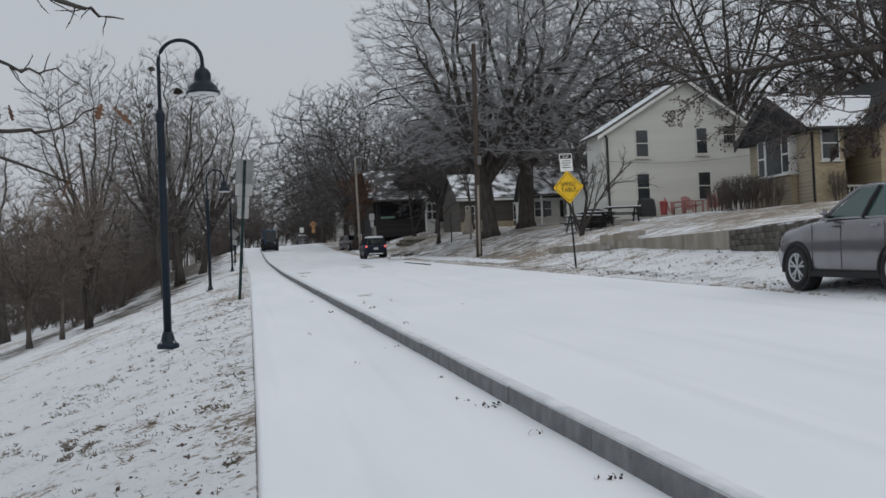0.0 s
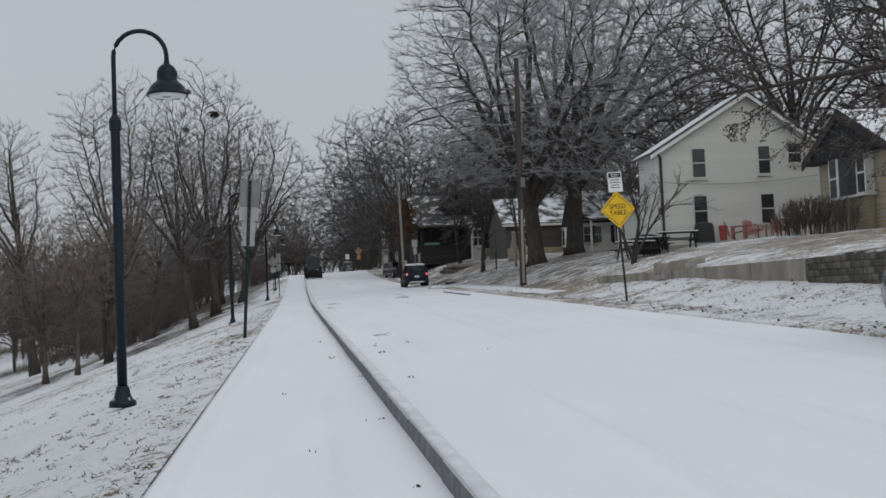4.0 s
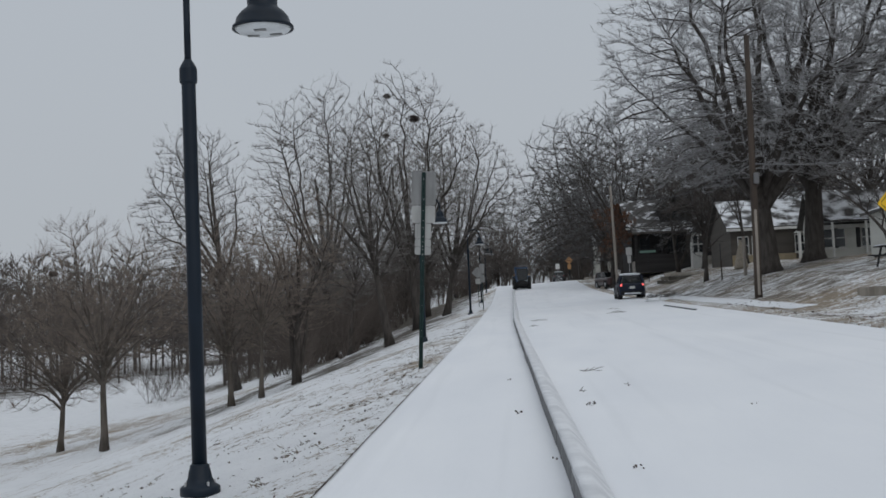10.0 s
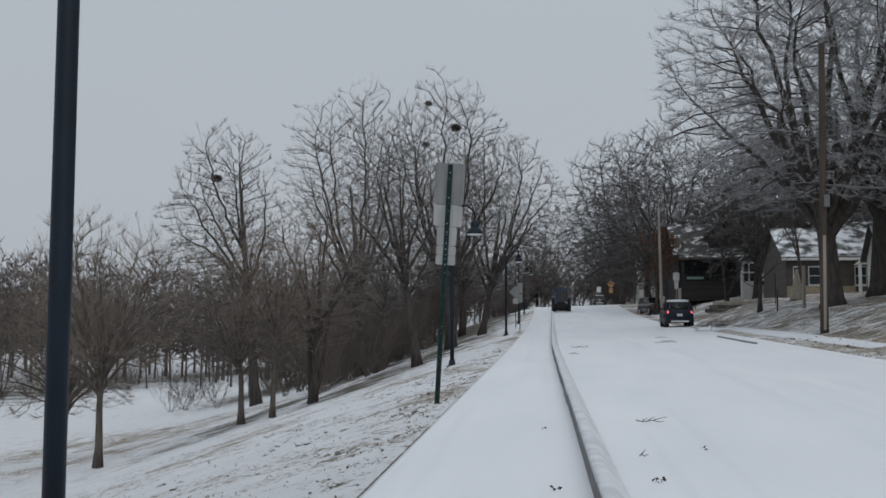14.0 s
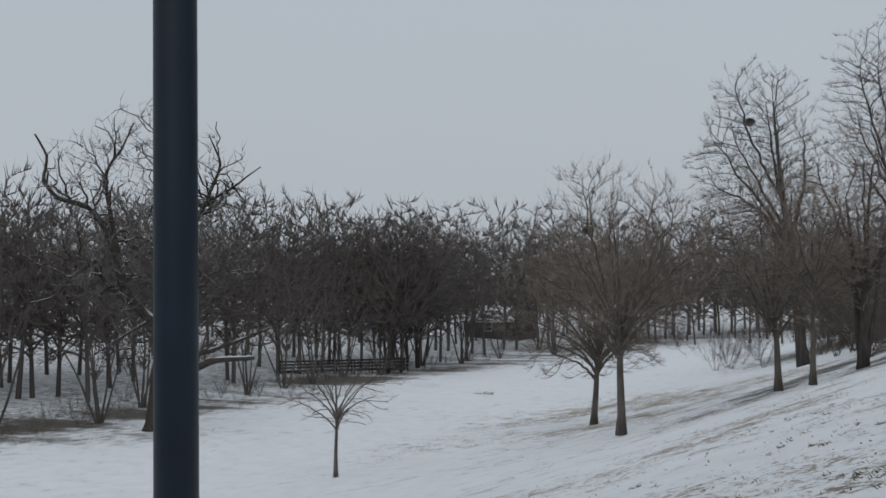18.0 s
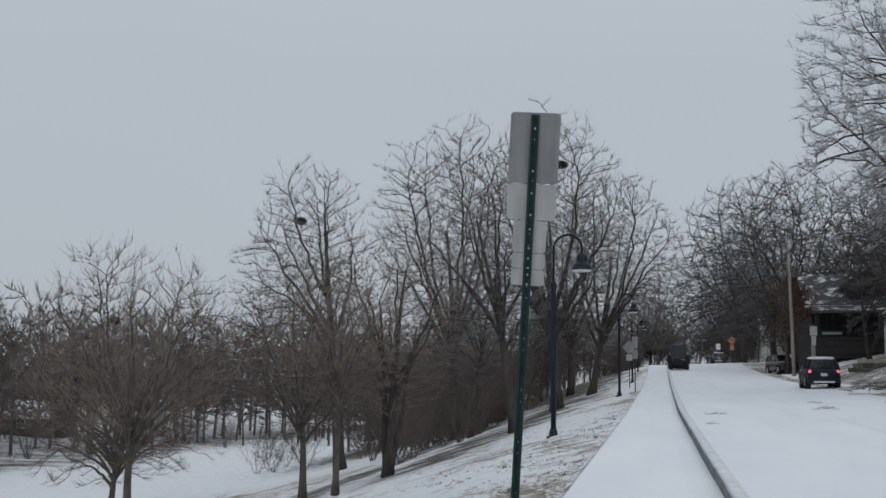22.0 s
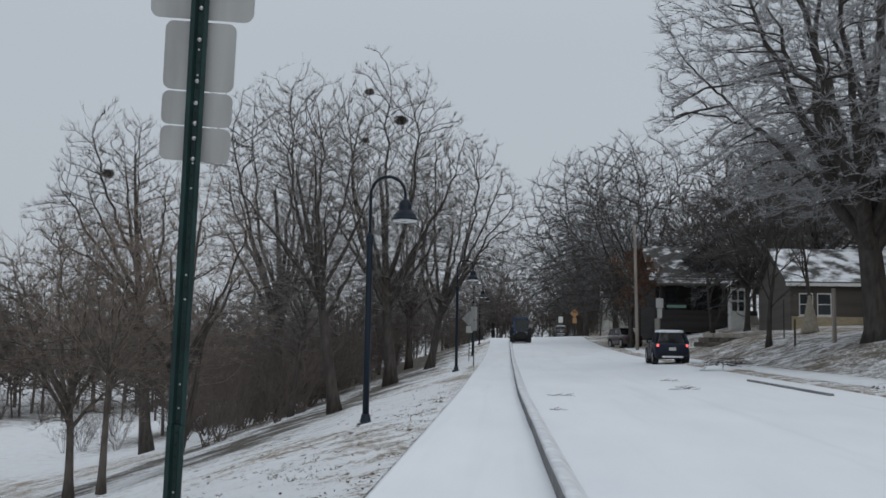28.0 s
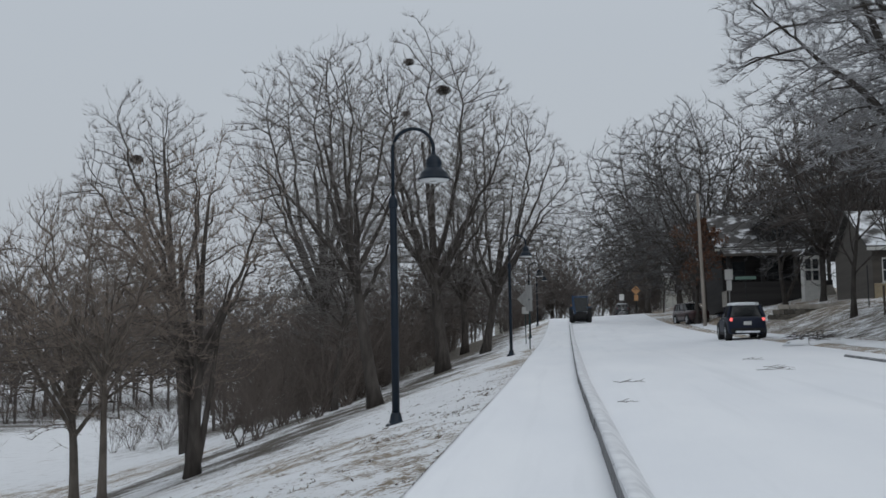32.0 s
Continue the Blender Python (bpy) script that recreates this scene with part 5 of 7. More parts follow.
for w, h, top, r, m_ in ((0.51, 0.715, 0.0, 0.035, M_ALU), (0.50, 0.365, 0.725, 0.045, M_ALU2), (0.345, 0.325, 1.10, 0.04, M_ALU2), (0.345, 0.16, 1.432, 0.035, M_ALU2), (0.345, 0.165, 1.598, 0.035, M_ALU2)):
    plate(sign, w, h, H - top - h / 2 + 0.02, r, m_, label="bare aluminium back of a sign")
    for dz in (-0.3, 0.3):
        b = part("bolt", lathe([(0.011, 0), (0.011, 0.006), (0.006, 0.009)], 8), M_STEEL, sign)
        b.matrix_local = Matrix.Translation((0, 0.013, H - top - h / 2 + dz * h)) @ Matrix.Rotation(radians(90), 4, "X")

M_SHUTP = mat("dark_steel_post", (0.02, 0.022, 0.024), 0.6, 0.3, rgb2=(0.035, 0.036, 0.038), scale=4.0)
# yellow diamond with a white notice above, on a leaning post across the road
dx, dy = 10.72, 36.7
dz0 = 1.52
dia = new("warning_sign")
dia.matrix_world = Matrix.Translation((dx, dy, dz0)) @ Matrix.Rotation(radians(-3.2), 4, "Y") @ Matrix.Rotation(radians(8), 4, "Z")
tagged(dia, "yellow diamond road sign lettered SPEED TABLE on a thin post", "sign", "sign posts")
part("post", prism([(-0.028, -0.02), (0.028, -0.02), (0.028, 0.02), (-0.028, 0.02)], "z", -0.6, 3.95, 0.004), M_SHUTP, dia, "dark steel post")
face = part("face", prism([(a * math.cos(radians(45)) - b * math.sin(radians(45)), a * math.sin(radians(45)) + b * math.cos(radians(45)) + 2.86) for a, b in rounded(0.80, 0.80, 0.05)], "y", -0.03, -0.026), M_YELLOW, dia, "yellow diamond face with black border")
for k in range(4):
    a = radians(45 + 90 * k)
    bm = boxed((0, 0, 0), (0.64, 0.002, 0.016), 0.0)
    b = part("border_line", bm, M_BLACK, face)
    b.matrix_local = Matrix.Translation((0.345 * math.cos(a), -0.0315, 2.86 + 0.345 * math.sin(a))) @ Matrix.Rotation(-(a + math.pi / 2), 4, "Y")
text_part("SPEED", 0.20, Matrix.Translation((0, -0.033, 2.95)) @ Matrix.Rotation(radians(90), 4, "X"), M_BLACK, face)
text_part("TABLE", 0.20, Matrix.Translation((0, -0.033, 2.76)) @ Matrix.Rotation(radians(90), 4, "X"), M_BLACK, face)
note = part("notice", prism([(a, b + 3.69) for a, b in rounded(0.46, 0.6, 0.03)], "y", -0.03, -0.026), M_WHITE, dia, "white notice with a black heading")
part("heading", boxed((0, -0.0315, 3.89), (0.4, 0.002, 0.14)), M_BLACK, note)
for k, w in enumerate((0.3, 0.34, 0.26, 0.32)):
    part("text_line", boxed((0, -0.0315, 3.75 - 0.075 * k), (w, 0.002, 0.022)), M_BLACK, note)
for k, w in enumerate((0.26, 0.2)):
    part("heading_line", boxed((0, -0.033, 3.915 - 0.05 * k), (w, 0.002, 0.016)), M_WHITE, note)


def far_sign(x, y, base, plates, label, post=M_GREEN, h=2.9, lean=0.0):
    e = new("road_sign")
    e.matrix_world = Matrix.Translation((x, y, base)) @ Matrix.Rotation(radians(lean), 4, "Y")
    tagged(e, label, "sign", "road signs further up")
    part("post", prism([(-0.03, -0.02), (0.03, -0.02), (0.03, 0.02), (-0.03, 0.02)], "z", -0.3, h, 0.004), post, e)
    for w, hh, z, m_, rot in plates:
        o = [(a * math.cos(radians(rot)) - b * math.sin(radians(rot)), a * math.sin(radians(rot)) + b * math.cos(radians(rot)) + z) for a, b in rounded(w, hh, 0.03)]
        part("plate", prism(o, "y", -0.03, -0.026), m_, e)
    return e


far_sign(-0.72, 91.0, g(91) - 0.05, ((0.34, 0.7, 2.9, M_ALU, 0), (0.34, 0.55, 2.2, M_ALU, 0)), "grey backs of stacked plates on a post by the path", h=3.3)
far_sign(-1.6, 108.0, ground(-1.6, 108), ((0.76, 0.76, 2.95, M_ALU, 45), (0.46, 0.46, 2.2, M_ALU2, 0)), "grey back of a diamond sign on a post", h=3.4)
far_sign(10.93, 102.9, ground(10.93, 102.9), ((0.48, 0.62, 3.5, M_ALU2, 0), (0.30, 0.62, 2.85, M_ALU2, 0)), "white road sign with a smaller plate below", M_ALU, h=3.9)
sn = far_sign(14.2, 118.0, ground(14.2, 118.0), ((0.05, 0.05, 2.6, M_ALU, 0),), "green street-name blade on a thin post", M_SHUTP, h=2.95)
part("name_blade", boxed((0, -0.03, 2.8), (1.5, 0.006, 0.22), 0.002), M_STGREEN, sn)
far_sign(9.3, 172.0, ground(9.3, 172), ((0.8, 0.8, 2.9, M_ORANGE, 45), (0.5, 0.7, 2.0, M_ORANGE, 0)), "faded orange diamond sign by the far road", h=3.3)
far_sign(8.0, 182.0, road_z(8.0, 182), ((0.6, 0.8, 2.3, M_WHITE, 0),), "small white road sign far up the street", M_ALU, h=2.7)
far_sign(13.5, 170.0, ground(13.5, 170), ((0.5, 0.7, 2.2, M_WHITE, 0),), "small white road sign far up the street", M_ALU, h=2.6)


# ---- poles and wires ----
def utility_pole(x, y, h, r, material, lean, label, arms=()):
    e = new("utility_pole")
    e.matrix_world = Matrix.Translation((x, y, ground(x, y) - 0.2)) @ Matrix.Rotation(radians(lean), 4, "Y")
    tagged(e, label, "utility pole", "utility poles")
    part("shaft", lathe([(r * 1.08, 0), (r, 1.5), (r * 0.9, h * 0.6), (r * 0.72, h), (0.02, h + 0.04)], 14), material, e, smooth=True)
    for z, w in arms:
        part("bracket", boxed((0, -r, z), (w, 0.1, 0.12), 0.01), material, e)
        for s in (-0.42, 0, 0.42):
            part("insulator", lathe([(0.03, 0), (0.05, 0.03), (0.03, 0.06), (0.05, 0.09), (0.03, 0.13)], 10), M_WIRE_G, e).location = (s * w, -r, z + 0.06)
    return e


up = utility_pole(12.41, 61.4, 12.1, 0.165, M_POLE, 0.8, "weathered brown wooden utility pole carrying cables")
part("guard", boxed((0, -0.17, 2.3), (0.12, 0.04, 3.8), 0.01), M_POLE_G, up, "grey conduit strapped to the pole")
part("junction_box", boxed((0.1, -0.2, 5.6), (0.22, 0.16, 0.5), 0.02), M_WIRE_G, up, "grey junction box")
for z in (6.05, 6.8, 9.1):
    part("bracket_bolt", lathe([(0.03, 0), (0.03, 0.22), (0.05, 0.24), (0.05, 0.3)], 8), M_WIRE_G, up).matrix_local = Matrix.Translation((0.1, -0.1, z)) @ Matrix.Rotation(radians(90), 4, "Y")
utility_pole(11.45, 120.5, 10.3, 0.14, M_POLE_G, -1.2, "slender grey wooden utility pole beside the verge", ())


def cable(name, a, b, sag, r, material, label):
    a, b = Vector(a), Vector(b)
    pts = []
    for k in range(17):
        t = k / 16
        p = a.lerp(b, t)
        p.z -= sag * 4 * t * (1 - t)
        pts.append(p)
    me_ob = part(name, pipe(pts, r, 6), material, None, label, smooth=True)
    return tagged(me_ob, label, "cable", "overhead cables")


cable("cable", (12.6, 61.3, 8.6), (25.0, 55.5, 9.9), 0.9, 0.034, M_WIRE_G, "thick grey service cable sagging from pole to house")
cable("cable", (12.65, 61.3, 11.8), (30.0, 51.0, 16.2), 0.6, 0.016, M_WIRE_G, "thin grey overhead wire crossing the lawns")
cable("cable", (12.65, 61.3, 9.5), (27.0, 57.0, 14.2), 0.5, 0.016, M_WIRE_G, "thin grey overhead wire crossing the lawns")
cable("cable", (12.55, 61.3, 8.7), (11.4, 120.5, 14.4), 1.3, 0.02, M_WIRE, "black overhead cable running pole to pole")
cable("cable", (11.5, 120.5, 14.4), (21.0, 124.0, 12.0), 0.9, 0.014, M_WIRE, "thin black wire from pole to a house")
cable("cable", (17.7, 55.8, 7.2), (26.0, 55.8, 7.3), 0.25, 0.012, M_WIRE_G, "thin wire strung along the house wall")


# ---- houses ----
M_SIDING = mat("cream_siding", (0.62, 0.62, 0.575), 0.7, rgb2=(0.53, 0.53, 0.49), scale=1.2, bump=0.5, bump_scale=9.0, stretch=(0.05, 0.05, 1.0))
M_TRIM = mat("white_trim", (0.72, 0.72, 0.69), 0.6, rgb2=(0.62, 0.62, 0.6), scale=3.0)
M_PANE = mat("dark_window_glass", (0.022, 0.025, 0.028), 0.08, spec=0.6, rgb2=(0.045, 0.05, 0.055), scale=0.8)
M_SHUT = mat("dark_shutter", (0.035, 0.035, 0.037), 0.7)
M_ROOFSNOW = snow_topped(mat("grey_shingles", (0.12, 0.115, 0.11), 0.95, rgb2=(0.07, 0.068, 0.066), scale=4.0, bump=0.6, bump_scale=12), 0.25, 0.5, 1.2, (0.22, 0.34))
M_SHINGLE = snow_topped(mat("worn_grey_shingles", (0.10, 0.095, 0.09), 0.95, rgb2=(0.06, 0.058, 0.056), scale=4.0, bump=0.6, bump_scale=12), 0.25, 0.5, 1.1, (0.40, 0.60))
M_SHINGLE_D = snow_topped(mat("dark_shingles", (0.085, 0.08, 0.077), 0.95, rgb2=(0.05, 0.048, 0.046), scale=4.0, bump=0.6, bump_scale=12), 0.25, 0.5, 1.1, (0.52, 0.70))
M_SHAKE = mat("dark_shakes", (0.045, 0.047, 0.048), 0.95, rgb2=(0.025, 0.026, 0.027), scale=5.0, bump=0.8, bump_scale=10, stretch=(2, 2, 0.4))
M_BROWNW = mat("dark_clapboard", (0.043, 0.040, 0.039), 0.9, rgb2=(0.028, 0.026, 0.026), scale=3.0, bump=0.5, bump_scale=9, stretch=(0.05, 0.05, 1.0))
M_YELLOWW = mat("taupe_clapboard", (0.105, 0.094, 0.083), 0.8, rgb2=(0.075, 0.068, 0.06), scale=2.0, bump=0.4, bump_scale=9, stretch=(0.05, 0.05, 1.0))


def brick_material():
    m = mat("tan_brick", (0.40, 0.33, 0.21), 0.9, spec=0.2)
    nt = m.node_tree
    tc = nt.nodes.new("ShaderNodeTexCoord")
    mp = nt.nodes.new("ShaderNodeMapping")
    mp.inputs["Rotation"].default_value = (radians(90), 0, 0)
    nt.links.new(tc.outputs["Object"], mp.inputs["Vector"])
    br = nt.nodes.new("ShaderNodeTexBrick")
    br.inputs["Color1"].default_value, br.inputs["Color2"].default_value, br.inputs["Mortar"].default_value = (0.42, 0.34, 0.21, 1), (0.31, 0.25, 0.155, 1), (0.36, 0.33, 0.28, 1)
    br.inputs["Scale"].default_value, br.inputs["Brick Width"].default_value, br.inputs["Row Height"].default_value, br.inputs["Mortar Size"].default_value = 1.0, 0.21, 0.075, 0.008
    nt.links.new(mp.outputs["Vector"], br.inputs["Vector"])
    nt.links.new(br.outputs["Color"], nt.nodes["Principled BSDF"].inputs["Base Color"])
    return m


M_BRICK = brick_material()


def window(parent, x, z, w, h, y, shutters=False, mullion=True, trim=M_TRIM, name="window"):
    """A window on a wall that faces -y: frame, two sashes with panes, sill."""
    e = part(name, boxed((x, y - 0.01, z), (w + 0.11, 0.06, h + 0.11), 0.008), trim, parent)
    for k in (-1, 1):
        part("pane", boxed((x, y - 0.045, z + k * h / 4), (w, 0.012, h / 2 - 0.05), 0.002), M_PANE, e)
    part("rail", boxed((x, y - 0.055, z), (w + 0.02, 0.03, 0.05), 0.004), trim, e)
    part("sill", boxed((x, y - 0.07, z - h / 2 - 0.1), (w + 0.24, 0.12, 0.05), 0.006), trim, e)
    if shutters:
        for k in (-1, 1):
            part("shutter", boxed((x + k * (w / 2 + 0.22), y - 0.03, z), (0.26, 0.04, h + 0.1), 0.006), M_SHUT, e)
    return e


def gable_house(name, x0, x1, y0, y1, base, eave, ridge, wall_m, label, rx=None, ridge_axis="y", over=0.35, roof_m=None, trim=None):
    """A body with a pitched roof. ridge_axis y: the gable faces the viewer."""
    e = thing(name, (x0 + x1) / 2, y0, base, label, "house", "houses along the road")
    w, d, hw = x1 - x0, y1 - y0, eave - base
    rz = ridge - base
    rm = roof_m or M_SHINGLE
    if ridge_axis == "y":
        c = (rx - (x0 + x1) / 2) if rx is not None else 0.0
        part("wall", prism([(-w / 2, -0.6), (w / 2, -0.6), (w / 2, hw), (c, rz - 0.06), (-w / 2, hw)], "y", 0, d), wall_m, e)
        for s, ex in ((-1, -w / 2), (1, w / 2)):
            ln = math.hypot(ex - c, rz - hw)
            ux, uz = (ex - c) / ln, (hw - rz) / ln
            ox, oz = ex + ux * over, hw + uz * over
            part("roof_slope", prism([(c, rz + 0.02), (c, rz + 0.16), (ox, oz + 0.16), (ox, oz + 0.02)], "y", -over, d + over), rm, e, "snow-covered shingle slope")
            part("bargeboard", prism([(c, rz - 0.16), (c, rz + 0.02), (ox, oz + 0.02), (ox, oz - 0.16)], "y", -over - 0.02, -over + 0.03), trim or M_TRIM, e)
    else:
        part("wall", prism([(0, -0.6), (d, -0.6), (d, hw), (d / 2, rz - 0.06), (0, hw)], "x", -w / 2, w / 2), wall_m, e)
        ln = math.hypot(d / 2, rz - hw)
        for s in (0, 1):
            ey = 0 if s == 0 else d
            uy, uz = (ey - d / 2) / ln, (hw - rz) / ln
            oy, oz = ey + uy * over, hw + uz * over
            part("roof_slope", prism([(d / 2, rz + 0.02), (d / 2, rz + 0.16), (oy, oz + 0.16), (oy, oz + 0.02)], "x", -w / 2 - over, w / 2 + over), rm, e, "snow-covered shingle slope")
        part("fascia", boxed((0, -over * 0.9 - 0.02, hw - over * (rz - hw) / (d / 2) * 0.9 - 0.02), (w + 2 * over, 0.04, 0.2), 0.005), M_TRIM, e)
    return e


# cream two-storey house, its gable end towards the viewer
wb = 4.05
wh = gable_house("house", 18.0, 26.5, 56.0, 58.6, wb, 8.6, 11.35, M_SIDING, "cream two-storey house with a gable and dark windows", rx=22.6, roof_m=M_ROOFSNOW)
cx = (18.0 + 26.5) / 2
for x, z0, z1, w in ((20.17, 7.35, 8.75, 0.62), (20.15, 5.0, 6.48, 0.62), (23.5, 5.05, 6.48, 0.62), (25.0, 7.95, 8.9, 0.62), (23.45, 7.45, 8.8, 0.55)):
    window(wh, x - cx, (z0 + z1) / 2 - wb, w, z1 - z0, 0.0, trim=M_SIDING)
part("downspout", pipe([(18.27 - cx, -0.08, -0.1), (18.27 - cx, -0.08, 4.3), (18.05 - cx, -0.2, 4.55)], 0.06, 8), M_SHUT, wh, "black downspout")
part("wall_lamp", boxed((18.15 - cx, -0.1, 1.75), (0.14, 0.14, 0.32), 0.02), M_SHUT, wh)
part("foundation", boxed((0, 0.0, -0.15), (8.52, 0.12, 0.5), 0.01), M_CONC, wh, "low concrete foundation")
rw_ = part("rear_wing", prism([(-3.7, -0.6), (3.9, -0.6), (3.9, 2.3), (-0.1, 3.5), (-3.7, 2.3)], "y", 2.62, 9.0), M_SIDING, wh, "lower rear wing")
part("wing_roof", prism([(-4.05, 2.24), (-0.1, 3.54), (4.25, 2.24), (4.25, 2.38), (-0.1, 3.68), (-4.05, 2.38)], "y", 2.64, 9.3), M_ROOFSNOW, rw_, "snowy wing roof")
# lower wing and porch to its far side
wg = gable_house("house", 20.6, 27.4, 82.0, 85.6, 5.0, 7.4, 9.3, M_SIDING, "low white cottage with a snowy roof behind the trees", ridge_axis="x")
for x in (20.0, 20.75, 22.3, 24.2):
    window(wg, x - 22.8, 1.35, 0.5, 1.15, 0.0, shutters=x in (20.0, 22.3))
part("door", boxed((23.6 - 22.8, -0.03, 1.0), (0.9, 0.06, 2.05), 0.01), M_SHUT, wg, "dark front door")
part("porch_roof", prism([(-1.6, 2.25), (0.0, 2.6), (0.0, 2.7), (-1.6, 2.35)], "x", -3.0, 3.2), M_SHINGLE, wg, "snowy porch roof")
for x in (-2.9, -0.9, 1.1, 3.1):
    part("porch_post", boxed((x, -1.5, 1.0), (0.13, 0.13, 2.5), 0.01), M_TRIM, wg)

# tan brick house; its dark gable faces the street, a bay window under it
bb = 3.7
bh = thing("house", 22.0, 41.35, bb, "tan brick house with a dark board gable and white bay window", "house", "houses along the road")
part("wall", prism([(0, -0.6), (5.85, -0.6), (5.85, 3.2), (3.0, 4.66), (0, 3.2)], "x", 0, 1.27), M_BRICK, bh, "tan brick wall")
# Dark colour of this back wall stands in for the recess's shade.
part("porch_wall", prism([(2.2, -0.6), (5.85, -0.6), (5.85, 3.2), (3.0, 4.6), (2.2, 4.2)], "x", 1.275, 4.0), M_BROWNW, bh, "back wall of the recessed porch, coloured dark for its shade")
part("porch_floor", boxed((2.0, 1.2, 0.2), (1.45, 2.3, 0.5), 0.01), M_CONC, bh)
for k in range(5):
    part("porch_rail", boxed((1.75, 0.1, 0.78 + 0.0), (0.95, 0.06, 0.07), 0.01), M_TRIM, bh) if k == 0 else part("baluster", boxed((1.25 + 0.2 * k, 0.1, 0.55), (0.04, 0.04, 0.42), 0.004), M_TRIM, bh)
for s, ya in ((-1, -0.42), (1, 6.27)):
    zb = 4.72 - 1.52 * abs(ya - 3.0) / 3.0
    part("roof_slope", prism([(3.0, 4.7), (3.0, 4.84), (ya, zb + 0.13), (ya, zb)], "x", -0.5, 4.2), M_ROOFSNOW, bh, "snow-covered shingle slope")
    part("bargeboard", prism([(3.0, 4.5), (3.0, 4.85), (ya, zb + 0.14), (ya, zb - 0.2)], "x", -0.55, -0.5), M_SHUT, bh, "dark bargeboard")
part("gutter", pipe([(-0.5, -0.46, 3.02), (4.2, -0.46, 3.02)], 0.06, 8), M_SHUT, bh)
part("downspout", pipe([(-0.04, 0.12, 2.95), (-0.04, 0.12, -0.2)], 0.045, 8), M_BROWNW, bh)
gp = part("gable_panel", prism([(-0.25, 3.02), (6.1, 3.02), (3.0, 4.62)], "x", -0.46, -0.02), M_SHAKE, bh, "dark boards filling the gable")
for k in range(17):
    yy = 0.2 + 0.35 * k
    top = 4.5 - 1.5 * abs(yy - 3.0) / 3.05
    if top > 3.15:
        part("batten", boxed((-0.475, yy, (3.04 + top) / 2), (0.03, 0.05, top - 3.06), 0.004), M_SHUT, gp)
bay = part("bay_window", boxed((-0.19, 2.87, 2.28), (0.36, 2.9, 1.62), 0.01), M_TRIM, bh, "white-framed bay window")
part("sill", boxed((-0.24, 2.87, 1.45), (0.5, 3.05, 0.09), 0.01), M_TRIM, bay)
part("pane", boxed((-0.375, 2.8, 2.28), (0.02, 1.34, 1.5), 0.004), M_PANE, bay)
for yy in (1.76, 3.95):
    for zz in (1.9, 2.66):
        part("pane", boxed((-0.375, yy, zz), (0.02, 0.5, 0.68), 0.004), M_PANE, bay)
part("bay_base", boxed((-0.17, 2.87, 0.4), (0.3, 2.8, 2.0), 0.01), M_BRICK, bh, "brick base of the bay")
window(bh, 0.66, 2.49, 0.68, 1.24, 0.0)
bw = gable_house("house_wing", 24.3, 31.0, 40.5, 49.0, bb, 6.95, 9.3, M_BRICK, "tan brick wing of the house under a dark roof", over=0.5, roof_m=M_SHAKE, trim=M_SHUT)
window(bw, -1.9, 2.1, 0.9, 1.35, 0.0)
window(bw, 1.6, 2.1, 1.2, 1.35, 0.0)

# tan cottage behind the great trees
yh = gable_house("house", 18.6, 28.5, 100.0, 109.0, ground(20, 100) - 0.3, 8.6, 11.0, M_YELLOWW, "taupe clapboard cottage with tan brick footing and snowy roof", ridge_axis="x", roof_m=M_SHINGLE)
yb = ground(20, 100) - 0.3
for x in (-4.0, -2.9, 0.4, 2.6):
    window(yh, x, 1.75, 0.75, 1.3, 0.0)
part("porch_gable", prism([(-0.2, 2.5), (3.4, 2.5), (1.6, 3.9)], "y", -1.9, -0.3), M_SIDING, yh, "pale porch gable")
for x in (-0.1, 3.3):
    part("porch_post", boxed((x, -1.8, 1.2), (0.2, 0.2, 2.7), 0.01), M_TRIM, yh)
part("door", boxed((1.6, -0.03, 1.2), (0.95, 0.06, 2.1), 0.01), M_SHUT, yh)
part("porch_floor", boxed((1.6, -1.0, 0.05), (4.0, 2.0, 0.3), 0.02), M_CONC, yh)
part("brick_footing", boxed((-2.45, -0.04, 0.35), (4.9, 0.1, 1.3), 0.01), M_BRICK, yh, "tan brick footing")

# dark craftsman house with a deep porch, further up
ch_base = ground(17, 126) + 0.2
ch = gable_house("house", 13.6, 21.4, 126.0, 137.0, ch_base, ch_base + 4.6, ch_base + 7.6, M_BROWNW, "dark craftsman house with a deep porch and stone pier", ridge_axis="x", over=0.6, roof_m=M_SHINGLE_D)
dm = part("dormer", prism([(-0.9, 4.9), (2.2, 4.9), (2.2, 6.3), (0.65, 7.3), (-0.9, 6.3)], "y", 0.3, 4.0), M_BROWNW, ch, "dark dormer")
part("dormer_roof", prism([(-1.2, 6.2), (0.65, 7.38), (2.5, 6.2), (2.5, 6.34), (0.65, 7.54), (-1.2, 6.34)], "y", -0.1, 4.2), M_SHINGLE_D, ch, "snowy dormer roof")
# Window trim is coloured dark in place of the shade under the trees.
window(ch, 0.65, 5.65, 0.9, 0.9, 0.3, trim=M_SHUT, name="dormer_window")
part("porch_roof", prism([(-3.2, 3.55), (0, 4.35), (0, 4.5), (-3.2, 3.7)], "x", -4.1, 4.2), M_SHINGLE_D, ch, "snowy porch roof")
for x in (-3.8, -1.2, 1.3, 3.8):
    part("porch_post", boxed((x, -2.9, 2.5), (0.26, 0.26, 2.2), 0.02), M_YELLOWW if x > 0 else M_BROWNW, ch)
part("porch_wall", boxed((0, -2.95, 0.6), (8.0, 0.25, 1.8), 0.02), M_BROWNW, ch, "dark porch parapet")
